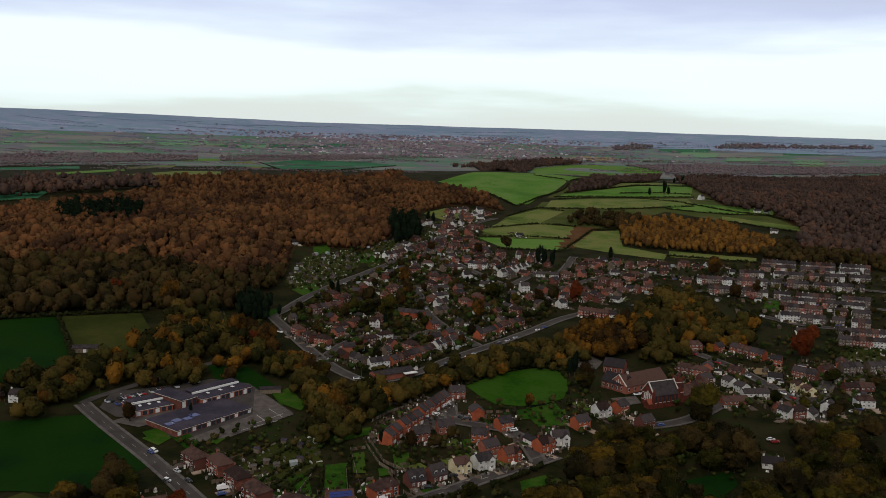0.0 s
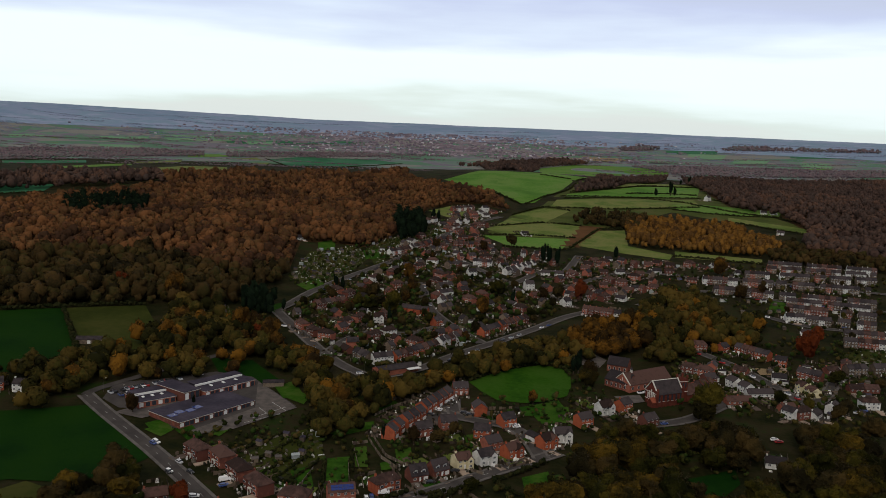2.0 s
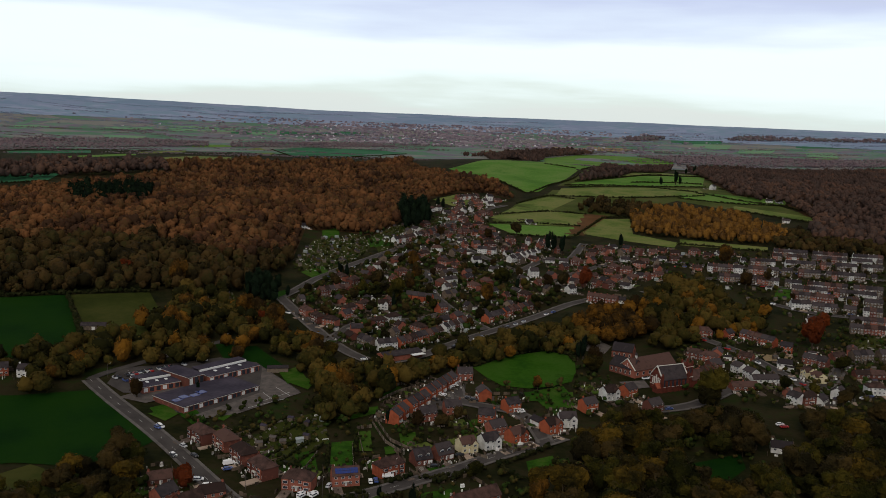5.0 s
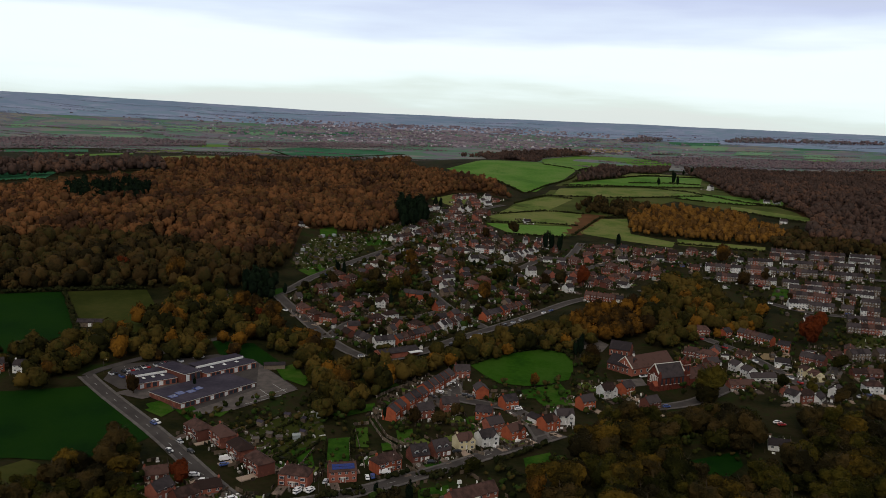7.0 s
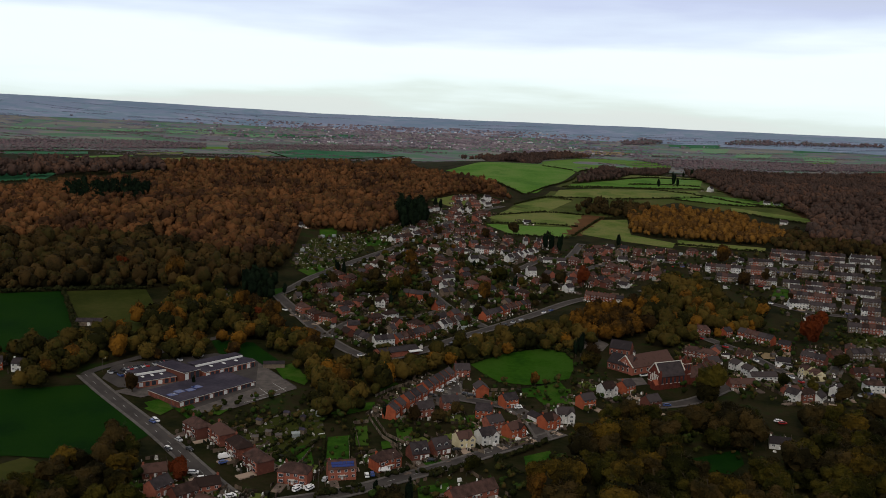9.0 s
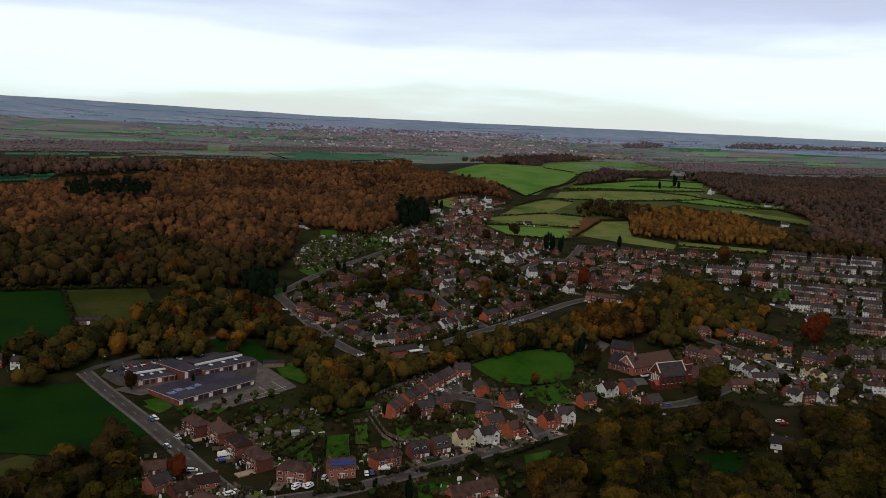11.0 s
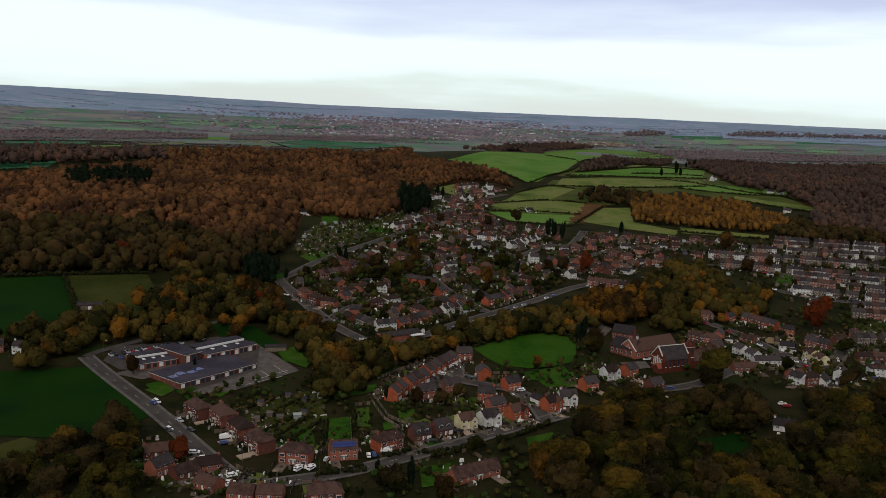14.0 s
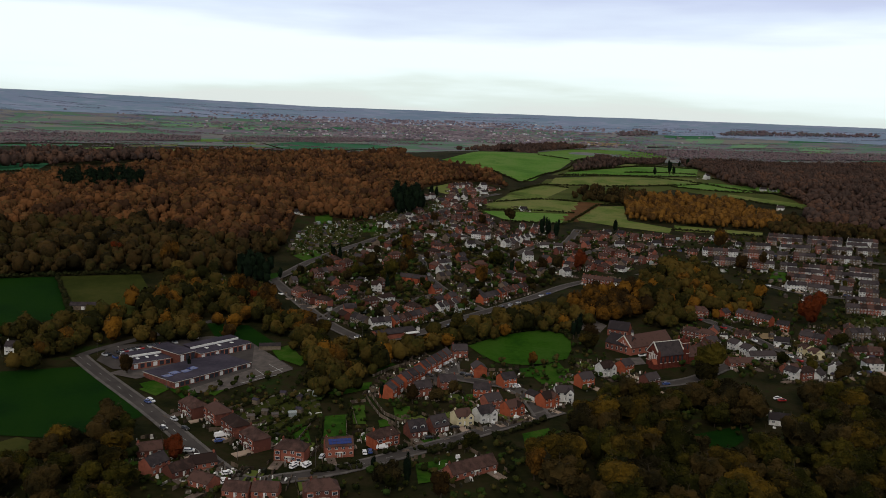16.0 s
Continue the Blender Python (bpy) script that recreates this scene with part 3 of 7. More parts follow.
road([(-23.3, 894.0), (14.8, 874.9), (42.2, 833.3), (69.3, 789.3), (94.2, 754.3), (113.3, 712.8)], 5.8, "grey asphalt street between shops")
road([(-13.7, 772.9), (-8.3, 699.6), (9.3, 640.9), (33.1, 594.4)], 6.0, "grey asphalt side street")
road([(69.3, 789.3), (103.5, 840.9), (126.2, 845.2), (150, 914)], 6.0, "grey asphalt lane past white houses")
road([(-71.6, 549.6), (-61.0, 585.1), (-43.5, 609.6), (-19.1, 608.7), (9.3, 640.9)], 5.5, "grey asphalt side street of semis")
road([(178.9, 605.0), (201.5, 562.8), (214.3, 516.9), (221.3, 491.6), (238.6, 507.1), (257.1, 534.9), (276.9, 554.3), (318.6, 569.9)], 5.8, "grey asphalt road curving past white cottages")
road([(221.3, 491.6), (220.5, 470.5), (216.7, 443.9)], 5.0, "grey asphalt lane among trees", False, False)
road([(112.3, 448.3), (143.2, 461.1), (179.0, 494.3), (214.3, 516.9)], 6.0, "grey asphalt road past the church")
road([(94.2, 754.3), (156.2, 824.7), (198.7, 845.2), (261.4, 830.8), (335.5, 809.8), (422.5, 771.0)], 6.0, "grey asphalt street of terraces")
road([(172.8, 725.2), (242.6, 783.7), (288.0, 765.3), (330.3, 744.9), (395.9, 718.8)], 6.0, "grey asphalt street of terraces")
road([(264.4, 711.7), (299.7, 671.4), (362.6, 654.7)], 6.0, "grey asphalt street of terraces")

# ---- distance ----
def far_woods(label, material, near, far, count, seed, spread=38):
    rs = np.random.RandomState(seed)
    pts = []
    for i in range(count):
        d, a = rs.uniform(near, far), radians(rs.uniform(-spread, spread))
        lng, t, wide = rs.uniform(40, 240), rs.normal(0, 0.25), rs.choice([5, 8, 26])
        for k in range(int(lng * (0.3 + wide * 0.015))):
            u, w = rs.uniform(-1, 1) * lng, rs.uniform(-1, 1) * wide
            pts.append((d * math.sin(a) + u * math.cos(t) - w * math.sin(t), d * math.cos(a) + u * math.sin(t) + w * math.cos(t)))
    pts = np.array(pts)
    ob = new("far_woodland", joined_crowns("far_woodland", pts, rs.uniform(2.4, 4.6, len(pts)), TINY_SHAPES, material, 0.6))
    tagged(ob, label, "woodland", kind="stuff")


# distant trees paled to lilac and blue; their haze is in the colour
M_FAR_WOOD = mat("far_woods", ((0.095, 0.077, 0.088), (0.145, 0.105, 0.112), (0.115, 0.115, 0.115)), 0.008, 1.0, tint=0.4)
M_FAR_BLUE = mat("haze_blue_woods", ((0.15, 0.175, 0.23), (0.185, 0.21, 0.275)), 0.02, 1.0)
far_woods("brown woods and hedges on the plain", M_FAR_WOOD, 2150, 3700, 170, 3)
far_woods("far woods painted blue-grey for haze", M_FAR_BLUE, 3500, 4650, 120, 4)


def far_town(label, near, far, lo, hi, count, seed):
    rs = np.random.RandomState(seed)
    verts, faces = [], []
    for i in range(count):
        d, a = rs.uniform(near, far), radians((lo + hi) / 2 + (hi - lo) * 0.28 * rs.normal())
        x, y = d * math.sin(a), d * math.cos(a)
        z, w, l, h = float(height(x, y)), rs.uniform(3, 4.5), rs.uniform(3, 7), rs.uniform(2.5, 4.5)
        if rs.rand() < 0.015:
            l, h = rs.uniform(20, 60), 7
        b = len(verts)
        verts += [(x + sx * l, y + sy * w, z + sz) for sz in (-3, h) for sx, sy in ((-1, -1), (1, -1), (1, 1), (-1, 1))]
        verts += [(x - l, y, z + h + 2), (x + l, y, z + h + 2)]
        faces += [tuple(b + k for k in q) for q in ((0, 1, 5, 4), (1, 2, 6, 5), (2, 3, 7, 6), (3, 0, 4, 7), (4, 5, 9, 8), (6, 7, 8, 9), (5, 6, 9), (7, 4, 8))]
    me = mesh_of("far_town", verts, faces, M_TOWN)
    tagged(new("far_town", me), label, "town", kind="stuff")


# grey-lilac walls, with the haze of distance put into the tones
M_TOWN = mat("haze_tinted_town_walls", ((0.1, 0.09, 0.115), (0.16, 0.13, 0.15), (0.22, 0.19, 0.21), (0.6, 0.6, 0.64)), 0.02, 0.9, island=0.6, spread=(0.2, 1.0))
far_town("distant town of small roofs on the plain", 3200, 4300, -13, 11, 2200, 6)

# ---- houses ----
def gable_walls(w, d, eaves, ridge):
    bm = bmesh.new()
    x, y = w / 2, d / 2
    p = [(-x, -y, -1), (x, -y, -1), (x, y, -1), (-x, y, -1), (-x, -y, eaves), (x, -y, eaves), (x, y, eaves), (-x, y, eaves), (-x, 0, ridge), (x, 0, ridge)]
    v = [bm.verts.new(q) for q in p]
    for q in ((0, 1, 5, 4), (2, 3, 7, 6), (1, 2, 6, 9, 5), (3, 0, 4, 8, 7), (4, 5, 9, 8), (6, 7, 8, 9)):
        bm.faces.new([v[i] for i in q])
    return bm


def gable_roof(w, d, eaves, ridge, over=0.35, hip=0.0, thick=0.22):
    """A roof of two slopes with overhang and thickness; hip draws the ridge ends in."""
    bm = bmesh.new()
    x, y = w / 2 + (over if hip else 0.2), d / 2 + over
    drop = (ridge - eaves) / (d / 2) * over
    lo, top = eaves - drop + 0.06, ridge + 0.08
    rx = x - hip
    ring = []
    for up in (0, thick):
        ring.append([bm.verts.new(q) for q in ((-x, -y, lo + up), (x, -y, lo + up), (x, y, lo + up), (-x, y, lo + up), (-rx, 0, top + up), (rx, 0, top + up))])
    for r in ring:
        for q in ((0, 1, 5, 4), (2, 3, 4, 5)) + (((1, 2, 5), (3, 0, 4)) if hip else ()):
            bm.faces.new([r[i] for i in q])
    a, b = ring
    rim = ((0, 1), (1, 2), (2, 3), (3, 0)) if hip else ((0, 1), (1, 5), (5, 2), (2, 3), (3, 4), (4, 0))
    for i, j in rim:
        bm.faces.new((a[i], a[j], b[j], b[i]))
    # ridge tiles
    add_box(bm, -rx, -0.14, top + thick - 0.08, rx, 0.14, top + thick + 0.1)
    return bm


def window_parts(parent, x, y, z, w, h, face):
    """A white-framed window on the wall at y; face: -1 front, 1 back; or on a gable end (face 'l'/'r')."""
    f = bmesh.new()
    t = 0.08
    add_box(f, -w / 2, -0.06, 0, w / 2, 0.04, t)
    add_box(f, -w / 2, -0.06, h - t, w / 2, 0.04, h)
    for a in (-w / 2, -t / 2, w / 2 - t):
        add_box(f, a, -0.055, t, a + t, 0.035, h - t)
    turn = {-1: 0, 1: 180, "l": -90, "r": 90}[face]
    frame_ob = part("window", f, M_WHITE, parent, at=pose(x, y, z, 0, 0, turn))
    part("pane", box(-w / 2 + t, -0.02, t, w / 2 - t, 0.03, h - t), M_GLASS, frame_ob)


def far_window(parent, x, y, z, face):
    """The same window in one piece, for the houses far off."""
    bm = box(-0.75, -0.06, 0, 0.75, 0.04, 1.25)
    n = len(bm.faces)
    add_box(bm, -0.64, -0.075, 0.12, -0.05, 0, 1.13)
    add_box(bm, 0.05, -0.075, 0.12, 0.64, 0, 1.13)
    bm.faces.ensure_lookup_table()
    for f in bm.faces[n:]:
        f.material_index = 1
    ob = part("window", bm, M_WHITE, parent, at=pose(x, y, z, 0, 0, 0 if face == -1 else 180))
    ob.data.materials.append(M_GLASS)


def chimney(parent, x, z0, z1, material, y=0.0, far=False):
    bm = box(x - 0.45, y - 0.35, z0, x + 0.45, y + 0.35, z1)
    add_box(bm, x - 0.53, y - 0.43, z1 - 0.25, x + 0.53, y + 0.43, z1 - 0.1)
    c = part("chimney", bm, material, parent)
    if far:
        return
    pots = bmesh.new()
    for dx in (0.0,):
        bmesh.ops.create_cone(pots, cap_ends=True, segments=8, radius1=0.18, radius2=0.13, depth=0.5, matrix=Matrix.Translation((x + dx, y, z1 + 0.25)))
    part("chimney_pot", pots, M_ROOF_RED, c)


def house_template(name, w, d, eaves, ridge, wall, roof, label, hip=0.0, storeys=2, bays=2, porch=False, garage=False, stack=True, cross=False, group="", far=False):
    body = box(-w / 2, -d / 2, -1, w / 2, d / 2, eaves) if hip else gable_walls(w, d, eaves, ridge)
    h = new(name, None if not far else bpy.data.meshes.new(name))
    tagged(h, label, "house", group)
    if far:
        bmesh.ops.recalc_face_normals(body, faces=body.faces)
        body.to_mesh(h.data)
        body.free()
        h.data.materials.append(wall)
    else:
        part("wall", body, wall, h)
    part("roof", gable_roof(w, d, eaves, ridge, hip=hip), roof, h)
    if stack:
        chimney(h, -w / 2 + (0.7 if not hip else hip * 0.8), eaves + 0.5, ridge + 1.1, wall, 0.0, far)
    sides = ((-1, -d / 2), (1, d / 2))
    for face, y in sides:
        for s in range(storeys):
            for b in range(bays):
                x = -w / 2 + w * (b + 0.5) / bays
                if face == -1 and s == 0 and b == bays - 1 and garage:
                    part("garage_door", box(x - 1.2, y - 0.08, 0.05, x + 1.2, y + 0.05, 2.15, 0.02), M_WHITE, h)
                    continue
                if not far:
                    window_parts(h, x + (0.3 if s == 0 else 0), y, 0.95 + 2.65 * s, 1.5, 1.25, face)
                elif face == -1:
                    far_window(h, x, y, 0.95 + 2.65 * s, face)
    if not far:
        part("door", box(-0.45, -d / 2 - 0.07, 0.05, 0.45, -d / 2 + 0.05, 2.1, 0.02), M_WHITE, h)
    if porch:
        bm = box(-1.3, -d / 2 - 1.2, 2.2, 1.3, -d / 2, 2.4)
        add_box(bm, -1.25, -d / 2 - 1.1, 0, -1.1, -d / 2 - 0.95, 2.2)
        add_box(bm, 1.1, -d / 2 - 1.1, 0, 1.25, -d / 2 - 0.95, 2.2)
        part("porch", bm, M_TRIM, h)
    if cross:
        # front gable wing over half the face
        gw, gd = w * 0.42, 1.6
        bm = gable_walls(gd + d / 2, gw, eaves, ridge - 0.7)
        bmesh.ops.rotate(bm, verts=bm.verts, matrix=Matrix.Rotation(radians(90), 3, "Z"))
        bmesh.ops.translate(bm, verts=bm.verts, vec=(w / 2 - gw / 2 - 0.1, -d / 4 - gd / 2, 0))
        wing = part("wing_wall", bm, wall, h)
        bm = gable_roof(gd + d / 2, gw, eaves, ridge - 0.7)
        bmesh.ops.rotate(bm, verts=bm.verts, matrix=Matrix.Rotation(radians(90), 3, "Z"))
        bmesh.ops.translate(bm, verts=bm.verts, vec=(w / 2 - gw / 2 - 0.1, -d / 4 - gd / 2, 0))
        part("wing_roof", bm, roof, h)
        for z in (0.9, 3.5):
            (far_window(h, w / 2 - gw / 2 - 0.1, -d / 2 - gd, z, -1) if far else window_parts(h, w / 2 - gw / 2 - 0.1, -d / 2 - gd, z, 1.6, 1.3, -1))
    h.matrix_basis = pose(0, -3000, -200)
    return h


HOUSES = {
    "red": lambda far: house_template("house", 9.5, 8, 5.1, 7.9, M_BRICK, M_SLATE, "orange-red brick detached house with grey tiled roof", bays=3, porch=True, far=far),
    "red_cross": lambda far: house_template("house", 10, 7.5, 5.1, 7.9, M_BRICK, M_ROOF, "orange-red brick house with a front gable", cross=True, bays=3, far=far),
    "white": lambda far: house_template("house", 9.5, 8, 5.1, 7.8, M_RENDER, M_SLATE, "white rendered house with grey tiled roof", bays=3, far=far),
    "white_cross": lambda far: house_template("house", 10, 8, 5.1, 7.9, M_RENDER, M_SLATE, "white rendered house with a front gable", cross=True, bays=3, far=far),
    "cream": lambda far: house_template("house", 9, 8, 5.0, 7.6, M_CREAM, M_ROOF, "cream rendered house with brown tiled roof", bays=3, cross=True, far=far),
    "dark": lambda far: house_template("house", 10, 8, 4.6, 7.6, M_BRICK_DULL, M_SLATE, "dark brick house with grey tiled roof", bays=3, far=far),
    "dormer": lambda far: house_template("house", 9.5, 8.5, 3.2, 7.6, M_BRICK_DULL, M_SLATE, "chalet house with grey roof and white dormers", storeys=1, bays=3, garage=True, stack=False, far=far),
    "solar": lambda far: house_template("house", 13, 8, 5.2, 8.0, M_BRICK_DULL, M_ROOF, "brown-red brick semis with blue solar panels on the roof", bays=4, porch=True, far=far),
    "semi_red": lambda far: house_template("house", 14, 8, 5.2, 8.0, M_BRICK, M_ROOF, "orange-red brick semis with brown tiled roof", bays=4, porch=True, hip=2.0, far=far),
    "timbered": lambda far: house_template("house", 9.5, 8, 5.1, 8.2, M_RENDER, M_ROOF, "black and white timbered house with a front gable", bays=3, cross=True, far=far),
    "garage": lambda far: house_template("garage_block", 11, 6, 2.6, 4.4, M_BRICK, M_SLATE, "low brick garage block with white doors", storeys=0, stack=False, far=far),
    "tall_white": lambda far: house_template("house", 10, 9, 7.2, 10.5, M_RENDER, M_SLATE, "tall white rendered house with slate roof", storeys=3, bays=3, far=far),
    "semi": lambda far: house_template("house", 13, 8, 5.2, 8.0, M_BRICK_DULL, M_ROOF, "brown-red brick pair of semis with hipped roof", hip=3.4, bays=4, porch=True, far=far),
    "semi_white": lambda far: house_template("house", 13, 8, 5.2, 8.0, M_RENDER, M_ROOF, "pale rendered pair of semis with brown hipped roof", hip=3.4, bays=4, far=far),
    "terrace": lambda far: house_template("terraced_house", 5.4, 8.5, 5.3, 8.1, M_BRICK_DULL, M_ROOF, "brown-red brick terraced house with tiled roof", bays=2, far=far),
    "terrace_red": lambda far: house_template("terraced_house", 6.0, 8.5, 5.3, 8.1, M_BRICK, M_SLATE, "orange-red brick terraced house with grey roof", bays=2, garage=True, stack=False, far=far),
    "terrace_buff": lambda far: house_template("terraced_house", 5.4, 8.5, 5.3, 8.1, M_STONE, M_SLATE, "buff brick terraced house with slate roof", bays=2, far=far),
    "terrace_white": lambda far: house_template("terraced_house", 5.4, 8.5, 5.3, 8.1, M_RENDER, M_SLATE, "white-painted terraced house with slate roof", bays=2, far=far),
    "bungalow": lambda far: house_template("bungalow", 11, 8, 2.7, 5.4, M_BRICK_DULL, M_ROOF, "brick bungalow with brown tiled roof", storeys=1, bays=3, far=far),
    "longhouse": lambda far: house_template("bungalow", 25, 8, 2.7, 6.2, M_BRICK_DULL, M_ROOF, "long low brick house with a dark tiled roof", storeys=1, bays=6, porch=True, far=far),
    "bungalow_white": lambda far: house_template("bungalow", 11, 8, 2.7, 5.4, M_RENDER, M_SLATE, "white bungalow with slate roof", storeys=1, bays=3, far=far),
}
T = {kind: make(False) for kind, make in HOUSES.items()}
T_FAR = {kind: make(True) for kind, make in HOUSES.items()}
# white dormers, solar panels, black timbers and garage doors of the special ones
for x in (-2.2, 2.2):
    bm = box(x - 1.1, -3.4, 3.9, x + 1.1, 0, 5.5)
    dormer = part("dormer", bm, M_WHITE, T["dormer"])
    part("pane", box(x - 0.9, -3.47, 4.2, x + 0.9, -3.38, 5.2), M_GLASS, dormer)
    bm = gable_roof(3.6, 2.3, 5.5, 6.3)
    bmesh.ops.rotate(bm, verts=bm.verts, matrix=Matrix.Rotation(radians(90), 3, "Z"))
    bmesh.ops.translate(bm, verts=bm.verts, vec=(x, -1.8, 0))
    part("dormer_roof", bm, M_SLATE, dormer)
for i in range(6):
    for j in range(2):
        bm = box(-0.85, -0.7, 0, 0.85, 0.7, 0.08)
        part("solar_panel", bm, M_SOLAR, T["solar"], at=pose(-4.2 + 1.8 * i, -2.9 + 1.25 * j, 6.42 + 0.875 * j, 35))
for kind in ("semi", "semi_red"):
    for x in (-4.6, 4.6):
        bay = part("bay_window", box(x - 1.2, -4.75, 0.4, x + 1.2, -3.98, 5.0, 0.1), M_BRICK_DULL, T[kind], "two-storey brick bay")
        for z in (1.0, 3.4):
            part("window_frame", box(x - 1.06, -4.78, z - 0.1, x + 1.06, -4.7, z + 1.2), M_WHITE, bay)
            part("pane", box(x - 0.95, -4.8, z, x + 0.95, -4.72, z + 1.1), M_GLASS, bay)
for i in range(7):
    part("timber", box(-4.3 + 0.7 * i, -4.08, 2.6, -4.15 + 0.7 * i, -3.98, 5.0), M_TYRE, T["timbered"])
for i in range(4):
    part("garage_door", box(-5 + 2.6 * i, -3.1, 0.05, -2.8 + 2.6 * i, -2.95, 2.2, 0.02), M_WHITE, T["garage"])
WIDTH = {"red": 9.5, "red_cross": 10, "white": 9.5, "white_cross": 10, "semi": 13, "semi_white": 13, "bungalow": 11, "bungalow_white": 11, "terrace_red": 6.0, "cream": 9, "dark": 10, "dormer": 9.5, "solar": 13, "semi_red": 14, "timbered": 9.5, "garage": 11, "tall_white": 10, "longhouse": 25}


def place_house(kind, x, y, turn):
    w = WIDTH.get(kind, 5.4)
    scale = (0.97 if kind == "semi" else 0.89) if math.hypot(x, y) < 500 else 0.82
    h = copy_thing((T if math.hypot(x, y) < 500 else T_FAR)[kind], pose(x, y, float(height(x, y)) + 0.35, 0, 0, turn))
    if scale != 1.0:
        h.scale = (scale, scale, scale)
    PLOTS.append((x, y, turn, w))
    TAKEN.append((x, y, 4.6 if w < 8 else w * 0.56))
    return h


PLOTS = []
HOUSE_RNG = random.Random(3)


def row(ends, count, kinds, flip=False, wobble=0.0):
    """Houses side by side with a long wall on the line, set back to its left; they face over the line, or away when flipped."""
    (ax, ay), (bx, by) = ends
    turn = math.degrees(math.atan2(by - ay, bx - ax)) + (180 if flip else 0)
    length = math.hypot(bx - ax, by - ay)
    ax, bx = ax - (by - ay) / length * 3.5, bx - (by - ay) / length * 3.5
    ay, by = ay + (bx - ax) / length * 3.5, by + (bx - ax) / length * 3.5
    before = TAKEN[ROADS_END:]
    for i in range(count):
        t = (i + 0.5) / count
        x = ax + (bx - ax) * t + HOUSE_RNG.uniform(-wobble, wobble)
        y = ay + (by - ay) * t + HOUSE_RNG.uniform(-wobble, wobble)
        if any(math.hypot(x - a, y - b) < min(r, 4.4) + 1 for a, b, r in before):
            continue
        if count > 9 and (i % 8 == 7 or HOUSE_RNG.random() < 0.06):
            continue
        place_house(HOUSE_RNG.choice(kinds), x, y, turn + HOUSE_RNG.uniform(-1, 1) * wobble)


ROADS_END = len(TAKEN)


def fill_row(ends, kinds, flip=False, wobble=0.0):
    (ax, ay), (bx, by) = ends
    w = max(WIDTH.get(k, 5.4) for k in kinds) * (0.89 if math.hypot(ax, ay) < 500 else 0.82)
    row(ends, max(1, int(math.hypot(bx - ax, by - ay) / (w * (1.02 if w < 8 else 1.25)))), kinds, flip, wobble)



def infill(poly, gap, kinds, seed, turns, margin=3.0):
    """More houses wherever a quarter still has room, turned to its streets."""
    rs = random.Random(seed)
    for x, y in scatter(poly, gap, seed):
        if len(free(np.array([(x, y)]), margin)):
            place_house(rs.choice(kinds), x, y, rs.choice(turns) + rs.uniform(-5, 5))

# houses of the near street and the close
row([(22.3, 386.9), (32.5, 393.2)], 1, ["white_cross"])
row([(36.4, 395.8), (46.3, 403.7)], 1, ["red_cross"])
row([(12.0, 382.3), (20.5, 386.7)], 1, ["cream"])
row([(1.0, 372.1), (9.9, 378.5)], 1, ["dormer"])
row([(-9.1, 365.7), (0.3, 370.6)], 1, ["dormer"])
row([(-24.5, 350.3), (-10.7, 361.0)], 1, ["semi_red"])
row([(-43.5, 341.3), (-29.5, 345.0)], 1, ["solar"])
row([(-64.2, 337.7), (-48.4, 335.1)], 1, ["semi"])
row([(-117.0, 389.1), (-106.0, 378.1)], 1, ["semi"])
row([(-103.1, 383.4), (-94.2, 371.7)], 1, ["semi"])
row([(-91.8, 369.2), (-82.5, 357.0)], 1, ["semi"])
row([(-80.1, 354.1), (-71.5, 344.0)], 1, ["semi"])
fill_row([(-19.3, 414.2), (-13.6, 429.2)], ["terrace_red"])
fill_row([(-12.8, 431.0), (-3.2, 447.5)], ["terrace_red"])
fill_row([(-3.3, 451.1), (11.6, 479.7)], ["terrace_red"])
row([(12.3, 485.9), (20.1, 486.9)], 1, ["dark"])
row([(19.7, 470.8), (24.9, 443.8)], 1, ["red"])
row([(35.8, 436.4), (47.0, 442.7)], 1, ["red"])
row([(54.5, 408.9), (65.2, 418.2)], 1, ["red_cross"])
row([(63.6, 421.2), (71.4, 421.9)], 1, ["white_cross"])
row([(46.2, 427.5), (54.4, 415.7)], 1, ["garage"])
row([(-7.5, 420.3), (0.9, 424.4)], 1, ["dark"])
row([(2.9, 431.1), (15.5, 434.2)], 1, ["dark"], True)
row([(20.9, 422.5), (30.3, 421.1)], 1, ["red"], True)
row([(27.8, 405.7), (35.8, 410.9)], 1, ["dark"], True)
# the long low house and yard buildings below the street
row([(8.3, 322.3), (29.9, 337.4)], 1, ["longhouse"])
row([(-97.2, 315.8), (-90.5, 322.6)], 1, ["bungalow"])
row([(-92.0, 324.0), (-83.2, 328.6)], 1, ["bungalow"], True)
row([(-117.2, 334.4), (-107.7, 338.7)], 1, ["bungalow"])
row([(-75.7, 303.0), (-65.0, 301.5)], 1, ["bungalow"])
row([(-64.3, 303.0), (-54.9, 302.8)], 1, ["bungalow"])
row([(-43.9, 298.6), (-32.0, 301.9)], 1, ["semi"])
row([(-231.3, 452.7), (-218.6, 452.8)], 1, ["white"])
row([(-242.1, 450.3), (-232.6, 455.3)], 1, ["red"])
# by the church
row([(77.9, 441.2), (88.4, 446.9)], 1, ["red"])
row([(92.6, 460.6), (103.1, 466.6)], 1, ["timbered"])
row([(105.3, 465.1), (115.4, 473.9)], 1, ["red"])
row([(114.5, 444.4), (123.3, 449.8)], 1, ["dark"])
